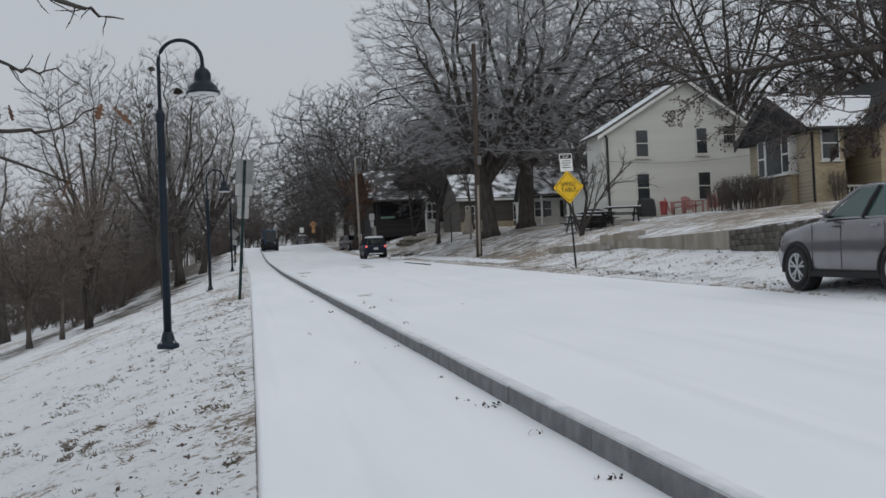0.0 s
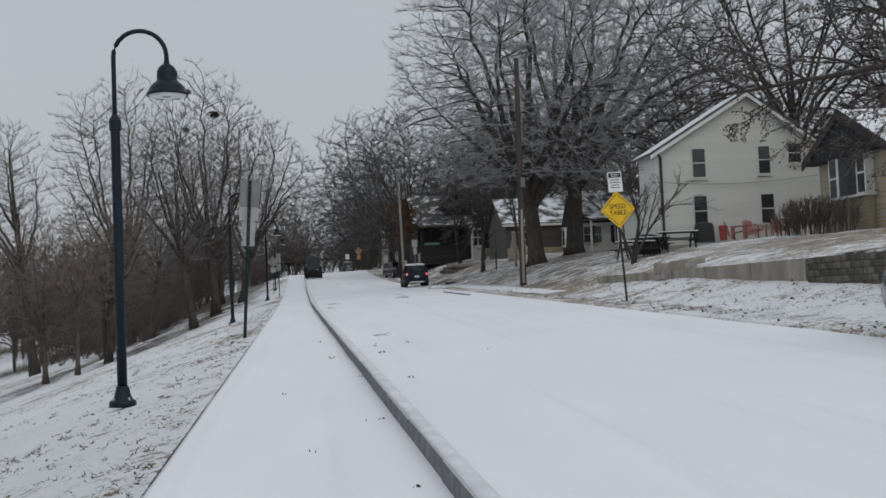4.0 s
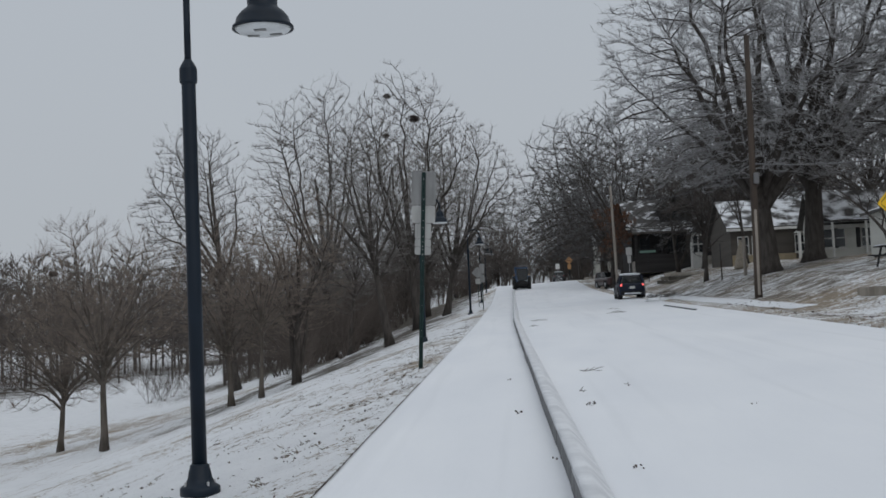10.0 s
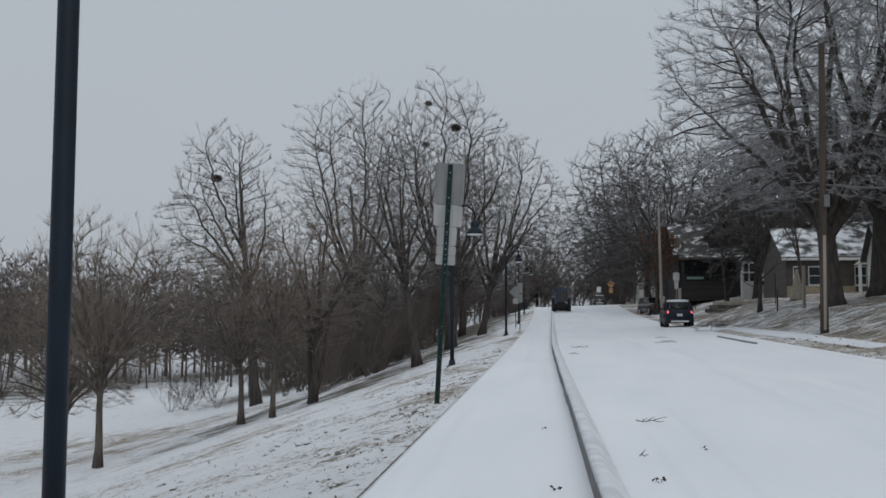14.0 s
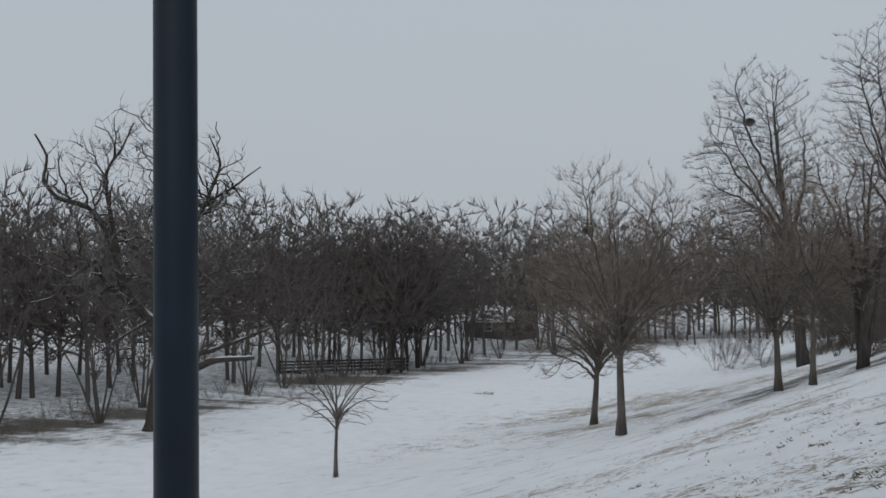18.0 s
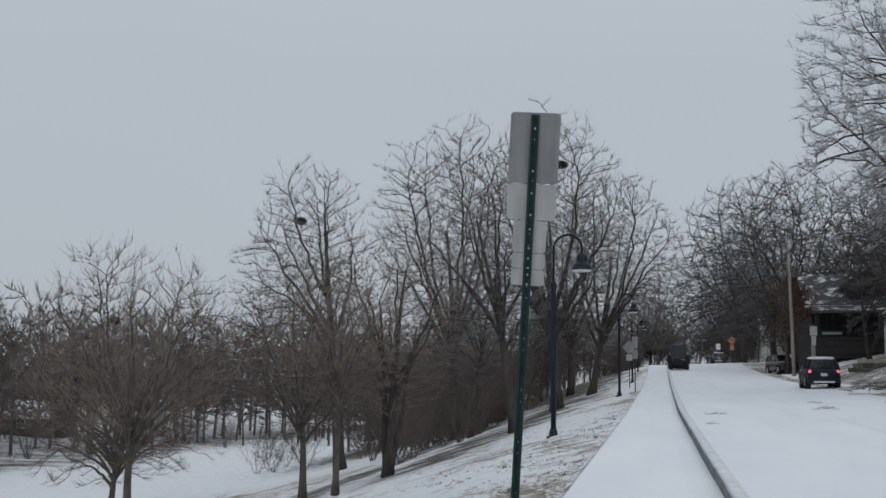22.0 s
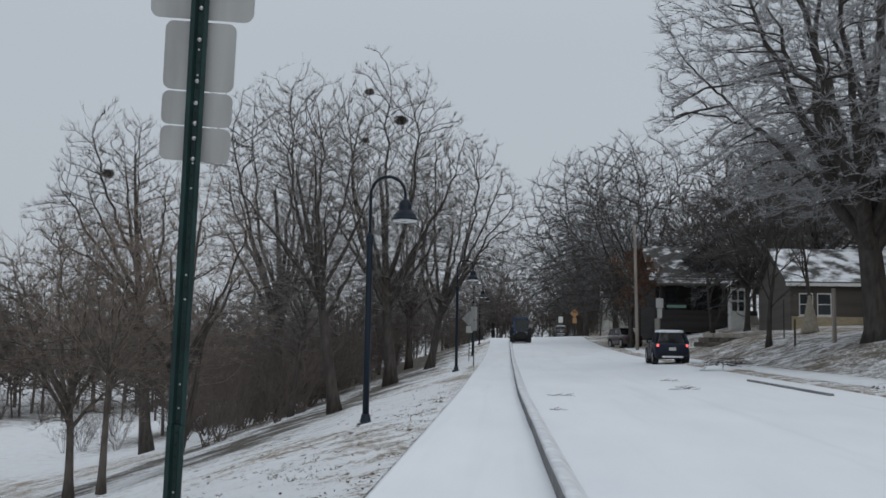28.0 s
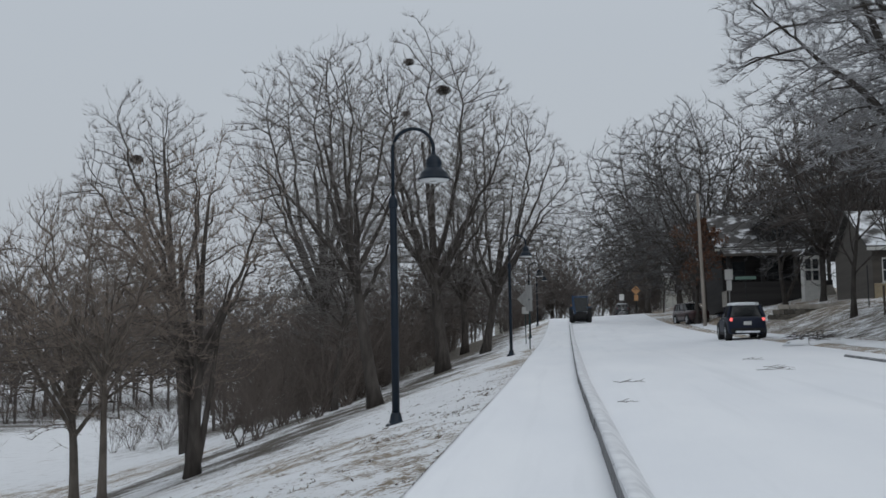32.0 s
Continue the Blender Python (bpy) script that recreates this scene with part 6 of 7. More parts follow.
part("porch_floor", boxed((0, -1.5, 0.3), (8.0, 3.0, 1.2), 0.02), M_CONC, ch)
# Same dark trim: the facade's shade is put into its colour.
for x in (-2.6, 0.2, 2.6):
    window(ch, x, 2.6, 0.95, 1.4, 0.0, trim=M_SHUT)
for k in range(6):
    part("stair", boxed((3.2 + 0.0, -3.2 - 0.3 * k, 1.0 - 0.2 * k), (1.5, 0.32, 0.2), 0.01), M_CONC, ch)
for k in (-1, 1):
    part("stair_rail", pipe([(3.2 + k * 0.75, -3.1, 1.9), (3.2 + k * 0.75, -4.9, 0.8)], 0.03, 8), M_TRIM, ch)

part("stone_pier", prism([(4.35, -0.4), (5.5, -0.4), (5.15, 2.6), (5.0, 4.6), (4.85, 4.6), (4.7, 2.6)], "y", -3.3, -2.6, 0.03), M_STONE, ch, "tapered pale stone pier")
part("porch_fascia", boxed((0, -3.28, 3.62), (8.4, 0.08, 0.2), 0.01), M_YELLOWW, ch)
for k in range(11):
    part("baluster", boxed((-3.6 + 0.45 * k, -3.05, 1.72), (0.06, 0.06, 0.5), 0.006), M_SHUT, ch)
part("porch_rail", boxed((-1.3, -3.05, 2.0), (5.2, 0.09, 0.07), 0.01), M_SHUT, ch)

# small glazed lean-to beside the dark house
sh = thing("garden_shed", 18.95, 118.0, ground(18.95, 118.0) - 0.1, "narrow white glazed shed with a snowy roof", "shed")
part("wall", boxed((0, 0.6, 1.7), (1.15, 1.2, 3.4), 0.02), M_TRIM, sh)
part("roof", prism([(-0.75, 3.35), (0.0, 3.85), (0.75, 3.35), (0.75, 3.47), (0.0, 3.98), (-0.75, 3.47)], "y", -0.15, 1.35), M_ROOFSNOW, sh, "snowy gable roof")
for k in (-1, 1):
    for z in (1.9, 2.75):
        part("pane", boxed((k * 0.26, -0.012, z), (0.38, 0.03, 0.7), 0.006), M_PANE, sh)

# further houses up the street, mostly hidden
for x0, y0, wm, w in ((15.5, 158.0, M_BROWNW, 8.0), (14.0, 186.0, M_SIDING, 8.0), (24.0, 112.5, M_YELLOWW, 8.0), (-14.0, 262.0, M_SIDING, 9.0)):
    b = ground(x0 + 3, y0)
    hh = gable_house("house", x0, x0 + w, y0, y0 + 9, b, b + 3.6, b + 6.2, wm, "small house with a snowy roof far up the street", ridge_axis="x")
    for k in (-2.4, 0, 2.4):
        window(hh, k, 1.8, 0.9, 1.3, 0.0)
for x0, y0 in ((-97.0, 176.0),):
    b = ground(x0, y0)
    hh = gable_house("house", x0, x0 + 9, y0, y0 + 8, b, b + 2.6, b + 4.8, M_YELLOWW, "low house with a white roof beyond the creek", ridge_axis="x", roof_m=M_ROOFSNOW)
    window(hh, 0, 1.6, 1.2, 1.2, 0.0)


# ---- vehicles ----
def paint(name, rgb, rough=0.28):
    return mat(name, rgb, rough, 0.35, rgb2=tuple(c * 0.85 for c in rgb), scale=2.0, spec=0.5, coat=0.6)


M_TYRE = mat("tyre_rubber", (0.018, 0.018, 0.019), 0.85, rgb2=(0.03, 0.03, 0.031), scale=9.0)
M_RIM = mat("alloy_rim", (0.48, 0.49, 0.50), 0.35, 0.8)
M_TRIMB = mat("black_plastic", (0.02, 0.02, 0.021), 0.7)
M_GLASSC = mat("car_glass", (0.014, 0.017, 0.019), 0.06, spec=0.6)
M_GLASSG = mat("green_car_glass", (0.045, 0.085, 0.075), 0.05, spec=0.7)
M_LAMPC = mat("headlamp_lens", (0.55, 0.57, 0.58), 0.12, spec=0.6)
M_PLATE = mat("number_plate", (0.6, 0.6, 0.58), 0.5)


def glow(name, rgb, strength):
    m = mat(name, rgb, 0.3)
    b = m.node_tree.nodes["Principled BSDF"]
    b.inputs["Emission Color"].default_value, b.inputs["Emission Strength"].default_value = (*rgb, 1), strength
    return m


M_TAIL = glow("lit_tail_lamp", (0.85, 0.14, 0.13), 1.1)
M_TAILOFF = mat("red_lens", (0.25, 0.01, 0.012), 0.2, spec=0.6)


def loft(rows, bm=None, close=True):
    """Skin over rings of equal length."""
    bm = bm or bmesh.new()
    rings = [[bm.verts.new(p) for p in r] for r in rows]
    n = len(rows[0])
    for a, b in zip(rings, rings[1:]):
        for i in range(n if close else n - 1):
            bm.faces.new((a[i], a[(i + 1) % n], b[(i + 1) % n], b[i]))
    if close:
        bm.faces.new(rings[0][::-1])
        bm.faces.new(rings[-1])
    bmesh.ops.recalc_face_normals(bm, faces=bm.faces[:])
    return bm


def wheel(parent, x, y, r, side, w=0.22):
    e = part("wheel", lathe([(r * 0.72, -w / 2), (r * 0.94, -w / 2), (r, -w * 0.36), (r, w * 0.36), (r * 0.94, w / 2), (r * 0.72, w / 2), (r * 0.66, w * 0.2), (r * 0.66, -w * 0.2)], 28, cap=False), M_TYRE, parent, smooth=True)
    e.matrix_local = Matrix.Translation((x, y, r)) @ Matrix.Rotation(radians(90 * side), 4, "Y")
    rim = part("rim", lathe([(r * 0.70, w * 0.30), (r * 0.73, w * 0.44), (r * 0.68, w * 0.46), (r * 0.62, w * 0.32), (r * 0.60, -w * 0.1)], 28, cap=False), M_RIM, e, "alloy wheel rim", smooth=True)
    part("brake_disc", lathe([(0.02, -w * 0.05), (r * 0.6, -w * 0.05), (r * 0.6, -w * 0.1)], 20), M_TRIMB, e)
    for k in range(5):
        a = 2 * math.pi * k / 5
        for d in (-0.16, 0.16):
            bm = bmesh.new()
            c, s = math.cos(a), math.sin(a)
            c2, s2 = math.cos(a + d * 1.35), math.sin(a + d * 1.35)
            pipe([(0.05 * c, 0.05 * s, w * 0.30), (r * 0.66 * c2, r * 0.66 * s2, w * 0.36)], [r * 0.075, r * 0.06], 5, bm)
            part("spoke", bm, M_RIM, e)
    part("hub_cap", lathe([(r * 0.15, w * 0.25), (r * 0.15, w * 0.38), (r * 0.1, w * 0.41)], 14), M_RIM, e)
    return e


def car(name, x, y, z, rz, L, W, H, body, label, wheel_r=0.34, boxy=0.0, lit=False, snow=False, slope=0.0, beltk=0.64, glass=None):
    e = new(name)
    e.matrix_world = Matrix.Translation((x, y, z)) @ Matrix.Rotation(radians(rz), 4, "Z") @ Matrix.Rotation(slope, 4, "X")
    tagged(e, label, "car", "parked vehicles")
    hl, hw = L / 2, W / 2
    belt = H * beltk
    st = [(-hl, 0.42, belt * 0.86, 0.86), (-hl + 0.07, 0.28, belt * 0.96, 0.93), (-hl + 0.35, 0.24, belt * 0.99, 0.98), (-hl * 0.45, 0.22, belt, 1.0), (0.0, 0.22, belt * 0.985, 1.0), (hl * 0.38, 0.22, belt * 0.96, 1.0),
          (hl * 0.52, 0.22, belt * (0.93 + 0.05 * boxy), 0.99), (hl * 0.8, 0.24, belt * (0.86 + 0.1 * boxy), 0.965), (hl - 0.16, 0.28, belt * (0.78 + 0.18 * boxy), 0.91), (hl - 0.04, 0.34, belt * (0.70 + 0.24 * boxy), 0.84), (hl, 0.42, belt * (0.60 + 0.3 * boxy), 0.76)]
    rows = []
    for sy_, zb, zt, k in st:
        w = hw * k
        half = [(w * 0.80, zb), (w * 0.94, zb + 0.06), (w * 0.985, zb + 0.2), (w, (zb + zt) / 2 + 0.02), (w * 0.985, zt - 0.14), (w * 0.955, zt - 0.05), (w * 0.88, zt), (w * 0.5, zt + 0.025)]
        rows.append([(px, sy_, pz) for px, pz in half] + [(-px, sy_, pz) for px, pz in half[::-1]])
    part("body", loft(rows), body, e, smooth=True)
    wb, wf = -hl * 0.93 + 0.12, hl * 0.36
    rb, rf = -hl * 0.80 + 0.1, -hl * 0.02
    zt = H - 0.06
    gh = []
    for t in (0.0, 0.35, 0.7, 1.0):
        w = hw * (0.92 - 0.19 * t * (1 - 0.5 * boxy))
        b, f = wb + (rb - wb) * t, wf + (rf - wf) * t
        zz = belt - 0.03 + (zt - belt + 0.03) * t
        r = 0.16
        gh.append([(-w + r, b, zz), (w - r, b, zz), (w, b + r, zz), (w, f - r * 1.4, zz), (w - r * 1.6, f, zz), (-w + r * 1.6, f, zz), (-w, f - r * 1.4, zz), (-w, b + r, zz)])
    part("glasshouse", loft(gh), glass or M_GLASSC, e, "dark tinted windows")
    top = []
    for sc, zz in ((1.0, zt - 0.07), (1.02, zt - 0.03), (0.98, zt + 0.02), (0.84, zt + 0.05), (0.4, zt + 0.06)):
        cy = (rb + rf) / 2
        top.append([(px * sc, cy + (py - cy) * sc, zz) for px, py, _ in gh[-1]])
    part("roof", loft(top), body, e, smooth=True)
    if snow:
        part("roof_snow", loft([[(px * sc, (rb + rf) / 2 + (py - (rb + rf) / 2) * sc, zz) for px, py, _ in gh[-1]] for sc, zz in ((0.99, zt + 0.0), (0.985, zt + 0.09), (0.94, zt + 0.13), (0.5, zt + 0.15))]), M_SNOW, e, "layer of snow on the roof")
    for s in (-1, 1):
        def gx(t):
            return s * (hw * (0.92 - 0.19 * t * (1 - 0.5 * boxy)) + 0.004)
        for ya, yb_, wd in ((wf - 0.16, rf - 0.13, 0.06), ((wf + wb) / 2 + 0.12, (rf + rb) / 2 + 0.16, 0.09), (wb * 0.62 + 0.1, rb * 0.6, 0.08), (wb + 0.14, rb + 0.12, 0.16)):
            part("pillar", pipe([(gx(0), ya, belt - 0.03), (gx(0.5), (ya + yb_) / 2, belt + (zt - belt) * 0.5), (gx(1), yb_, zt - 0.02)], wd / 2, 6), M_TRIMB if wd > 0.07 and wd < 0.1 else body, e)
        part("belt_trim", boxed((gx(0), (wb + wf) / 2, belt - 0.015), (0.02, (wf - wb) * 0.86, 0.03), 0.006), M_RIM, e, "bright belt moulding")
        part("sill_trim", boxed((s * hw * 0.975, 0.0, 0.27), (0.05, L * 0.5, 0.12), 0.015), M_TRIMB, e)
        for k, yy in enumerate((hl * 0.16, -hl * 0.30)):
            part("door_handle", boxed((s * (hw + 0.012), yy - 0.18, belt - 0.15), (0.03, 0.2, 0.035), 0.01), M_RIM if k else body, e)
            part("door_seam", boxed((s * (hw * 0.997), yy - 0.30 if k == 0 else yy + 0.0 - 0.42, (belt + 0.3) / 2), (0.008, 0.006, belt - 0.42), 0.0), M_TRIMB, e)
        part("door_seam", boxed((s * (hw * 0.995), hl * 0.40, (belt + 0.3) / 2), (0.008, 0.006, belt - 0.46), 0.0), M_TRIMB, e)
        mir = part("mirror", boxed((s * (hw + 0.06), wf - 0.42, belt + 0.07), (0.2, 0.14, 0.15), 0.06), body, e, smooth=True)
        part("mirror_stalk", boxed((s * (hw - 0.04), wf - 0.42, belt + 0.01), (0.1, 0.08, 0.05), 0.01), M_TRIMB, mir)
        part("headlamp", boxed((s * hw * 0.66, hl - 0.24, belt * 0.68), (0.34, 0.3, 0.11), 0.045, Matrix.Rotation(0.0, 4, "Z")), M_LAMPC, e, "clear headlamp")
        part("tail_lamp", boxed((s * hw * 0.80, -hl + 0.07, belt * 0.87), (0.16, 0.16, 0.19), 0.04), M_TAIL if lit else M_TAILOFF, e, "red tail lamp")
        part("fog_lamp", boxed((s * hw * 0.62, hl - 0.04, 0.46), (0.18, 0.05, 0.08), 0.02), M_LAMPC, e)
        for yy in (hl * 0.615, -hl * 0.595):
            arch = [(s * (hw * 0.985), yy + (wheel_r + 0.075) * math.cos(a), wheel_r + (wheel_r + 0.075) * math.sin(a)) for a in [radians(-12 + 204 * k / 14) for k in range(15)]]
            part("wheel_arch", pipe(arch, 0.04, 6), M_TRIMB, e)
            part("wheel_well", prism([(yy + (wheel_r + 0.06) * math.cos(a), wheel_r + (wheel_r + 0.06) * math.sin(a)) for a in [2 * math.pi * k / 18 for k in range(18)]], "x", s * (hw * 0.70), s * (hw * 0.993)), M_TRIMB, e)
            wheel(e, s * (hw - 0.085), yy, wheel_r, s)
    part("rear_bumper", boxed((0, -hl + 0.02, 0.42), (W * 0.84, 0.14, 0.2), 0.04), M_TRIMB, e)
    part("front_bumper", boxed((0, hl - 0.03, 0.42), (W * 0.72, 0.12, 0.16), 0.04), M_TRIMB, e)
    part("grille", boxed((0, hl - 0.005, belt * 0.56), (W * 0.5, 0.05, 0.16), 0.02), M_TRIMB, e)
    if snow:
        part("bumper_snow", boxed((0, -hl - 0.04, 0.35), (W * 0.62, 0.12, 0.09), 0.03), M_SNOW, e, "snow caked under the bumper")
    part("number_plate", boxed((0, -hl - 0.012, belt * 0.72), (0.34, 0.02, 0.16), 0.005), M_PLATE, e)
    part("rear_wiper", boxed((0.08, wb - 0.0, belt + 0.1), (0.4, 0.02, 0.02), 0.0), M_TRIMB, e)
    return e


rslope = math.atan(0.0335)
car("parked_suv", 10.85, 17.96, road_z(10.0, 18.0) + 0.08, 5.5, 4.62, 1.86, 1.82, paint("graphite_paint", (0.19, 0.182, 0.195), 0.14), "graphite grey SUV parked at the road's edge", 0.37, slope=rslope, beltk=0.685, glass=M_GLASSG)
car("parked_hatchback", 9.3, 87.6, road_z(9.1, 87.6) + 0.02, 0, 4.1, 1.76, 1.6, mat("blue_black_paint", (0.008, 0.013, 0.032), 0.45, rgb2=(0.006, 0.010, 0.024), scale=2.0, spec=0.3), "dark blue hatchback with lit tail lamps and snow on its roof", 0.34, lit=True, snow=True, slope=rslope)
car("parked_jeep", 11.3, 129.0, ground(11.3, 129.0), 196, 4.2, 1.8, 1.75, paint("maroon_paint", (0.05, 0.022, 0.022)), "dark maroon boxy car standing in a drive", 0.36, boxy=0.8)
car("parked_car_far", 8.6, 196.0, road_z(8.6, 196), 0, 4.4, 1.8, 1.5, paint("silver_paint", (0.09, 0.095, 0.10)), "dark grey car parked far up the street", 0.33, snow=True)

# blue tractor with a loader, standing at the road's left side
M_BLUE = paint("tractor_blue", (0.028, 0.065, 0.135), 0.5)
tr = thing("tractor", 2.35, 150.0, road_z(2.35, 150) + 0.01, "dark blue tractor with cab and raised loader arms", "tractor")
part("hood", loft([[(s * w, yy, zz) for s, zz in ((-1, z0), (1, z0), (1, z1 - 0.1), (0.7, z1), (-0.7, z1), (-1, z1 - 0.1))] for yy, w, z0, z1 in ((0.2, 0.42, 0.75, 1.55), (1.5, 0.38, 0.75, 1.45), (1.75, 0.3, 0.8, 1.3))]), M_BLUE, tr)
part("cab", loft([[(s * w, yy, zz) for s, yy in ((-1, -1.25), (1, -1.25), (1, 0.25), (-1, 0.25))] for w, zz in ((0.72, 1.1), (0.8, 1.6), (0.74, 2.5))]), M_GLASSC, tr, "glazed cab")
part("cab_roof", boxed((0, -0.5, 2.58), (1.65, 1.75, 0.18), 0.05), M_BLUE, tr)
part("axle_housing", boxed((0, -0.6, 0.75), (1.2, 1.4, 0.6), 0.06), M_TRIMB, tr)
for s in (-1, 1):
    part("fender", boxed((s * 0.86, -0.65, 1.5), (0.42, 1.3, 0.1), 0.03), M_BLUE, tr)
    for py in (-1.2, 0.2):
        part("cab_post", pipe([(s * 0.75, py, 1.1), (s * 0.76, py * 0.97, 2.5)], 0.05, 6), M_BLUE, tr)
    wheel(tr, s * 0.92, -0.65, 0.78, s, 0.42)
    wheel(tr, s * 0.75, 1.35, 0.48, s, 0.3)
    part("loader_arm", pipe([(s * 0.6, 0.1, 1.5), (s * 0.6, 1.3, 1.9), (s * 0.6, 2.3, 1.2), (s * 0.6, 2.6, 0.7)], 0.08, 8), M_BLUE, tr)
    part("tail_lamp", boxed((s * 0.9, -1.3, 1.75), (0.14, 0.06, 0.1), 0.01), M_ORANGE, tr)
part("bucket", prism([(2.4, 0.2), (3.1, 0.2), (3.15, 0.3), (2.6, 0.35), (2.55, 0.9), (2.4, 0.9)], "x", -1.0, 1.0), M_TRIMB, tr)
part("exhaust", pipe([(0.32, 0.9, 1.4), (0.32, 0.9, 2.7), (0.36, 0.82, 2.8)], 0.045, 8), M_TRIMB, tr)
part("backhoe_boom", pipe([(-0.55, -1.4, 0.9), (-0.75, -1.9, 2.6), (-0.7, -2.1, 1.2)], 0.12, 8), M_BLUE, tr)

# ---- terrace wall, steps and garden things before the houses ----
wall = thing("retaining_wall", 0, 0, 0, "low retaining wall of pale concrete and dark stone blocks", "wall", kind="structure")
blocks = []
for k in range(2):
    bm = boxed((0, 0, 0), (0.30, 0.40, 0.148), 0.012)
    for v in bm.verts:
        v.co += Vector((random.uniform(-0.01, 0.01), random.uniform(-0.008, 0.008), random.uniform(-0.005, 0.005)))
    me = bpy.data.meshes.new("block")
    bm.to_mesh(me)
    bm.free()
    me.materials.append(M_STONE_DARK)
    blocks.append(me)


def wall_base(y):
    return road_z(RX, y) + bank(3.36) - 0.06


for row in range(5):
    y = 29.5 - 0.2 * (row % 2)
    while y > 21.0:
        z = wall_top(min(y, 29)) - 0.075 - 0.152 * row
        if z > wall_base(y) - 0.1:
            o = new("block", blocks[random.randrange(2)])
            o.parent = wall
            o.location = (13.19 + random.uniform(-0.02, 0.02) - 0.02 * row, y - 0.205, z)
            o.rotation_euler = (random.uniform(-0.02, 0.02), 0, random.uniform(-0.04, 0.04))
        y -= 0.41
for ya, yb_ in ((29.55, 32.9), (32.91, 36.3), (36.31, 39.45), (41.15, 44.9), (44.91, 48.9)):
    zt0, zt1, zb0 = wall_top(ya), wall_top(yb_), wall_base(ya) - 0.25
    part("wall_panel", prism([(ya, zb0), (yb_, zb0), (yb_, zt1), (ya, zt0)], "x", 13.04, 13.3, 0.015), M_WALLC, wall, "stained pale concrete")
for yy in (39.5, 41.1):
    part("step_pier", boxed((13.25, yy, wall_top(40) - 0.1), (0.5, 0.22, 0.76), 0.02), M_WALLC, wall, "concrete pier beside the steps")
for k in range(4):
    part("step", boxed((13.12 + 0.3 * k, 40.3, wall_base(40.3) + 0.06 + 0.16 * k), (0.5, 1.35, 0.17), 0.015), M_CONC, wall)
e = thing("mulch_bed", 13.9, 26.5, wall_top(26.5) - 0.25, "low bank of dark mulch and leaves above the stone wall", "flower bed")
part("mulch", loft([[(px * kk, py * kk, zz) for px, py in rounded(1.5, 7.0, 0.6, 4)] for kk, zz in ((1.0, 0.0), (0.92, 0.2), (0.7, 0.32), (0.3, 0.36))]), M_MULCH, e, smooth=True)

hedge_k = [grown(200 + i, [((0.28 * math.cos(j * 0.7), 0.28 * math.sin(j * 0.7) * 0.6, 0), (0.16 * math.cos(j * 0.7), 0.16 * math.sin(j * 0.7), 1), 1.25, 0.016, 0.009, 2, 0.06, (0, 0, 0.05)) for j in range(22)],
                 [dict(n=6, a=0.15, ang=30, len=0.4, k=2, wob=0.1, trop=(0, 0, 0.08), rmin=0.006), dict(n=4, a=0.05, ang=34, len=0.5, k=1, wob=0.1, rmin=0.009)]) for i in range(2)]
hedge_me = [tube_mesh("stems", [(*collect(h), 3, 0)], [M_SCRUB]) for h in hedge_k]
for i, (x, y, s) in enumerate(((20.9, 48.6, 0.8), (20.8, 47.3, 0.95), (20.75, 46.6, 1.0), (20.7, 45.9, 1.0), (20.8, 45.2, 1.02), (20.7, 44.5, 1.0), (20.85, 43.7, 0.95), (20.9, 42.9, 0.85), (22.75, 40.95, 0.85))):
    e = thing("hedge_bush", x, y, ground(x, y) - 0.05, "bare clipped hedge bush of brown twigs before the brick house", "bush", "hedge by the brick house", rz=i * 50)
    e.scale = (s, s, s)
    child("twig_mass", hedge_me[i % 2], e)

M_RED = mat("red_plastic", (0.34, 0.075, 0.07), 0.5, rgb2=(0.27, 0.06, 0.055), scale=4.0)
M_PINK = mat("faded_red_wood", (0.42, 0.20, 0.185), 0.7, rgb2=(0.33, 0.14, 0.13), scale=4.0)


def lawn_chair(x, y, rz):
    e = thing("lawn_chair", x, y, ground(x, y), "faded red slatted garden armchair on the lawn", "chair", "red garden chairs", rz=rz)
    for k in range(5):
        part("back_slat", boxed((-0.24 + 0.12 * k, 0.32, 0.62), (0.1, 0.025, 0.78 - 0.06 * abs(k - 2)), 0.008, Matrix.Rotation(radians(-18), 4, "X")), M_PINK, e)
        part("seat_slat", boxed((0, -0.25 + 0.11 * k, 0.36 - 0.02 * k), (0.6, 0.09, 0.025), 0.008), M_PINK, e)
    for s in (-1, 1):
        part("armrest", boxed((s * 0.36, -0.05, 0.58), (0.14, 0.72, 0.03), 0.01), M_PINK, e)
        for py in (-0.32, 0.22):
            part("leg", boxed((s * 0.34, py, 0.28), (0.05, 0.09, 0.58), 0.008), M_PINK, e)
    return e


for q in ((22.1, 54.2, 20), (23.3, 54.3, -15), (21.5, 54.9, 60)):
    lawn_chair(*q)
b = thing("rubbish_bin", 20.75, 54.8, ground(20.75, 54.8), "red lidded plastic bin against the house", "bin")
part("tub", lathe([(0.17, 0.0), (0.21, 0.58), (0.23, 0.6), (0.23, 0.62)], 4), M_RED, b)
part("lid", lathe([(0.24, 0.62), (0.24, 0.66), (0.14, 0.71)], 4), M_RED, b)


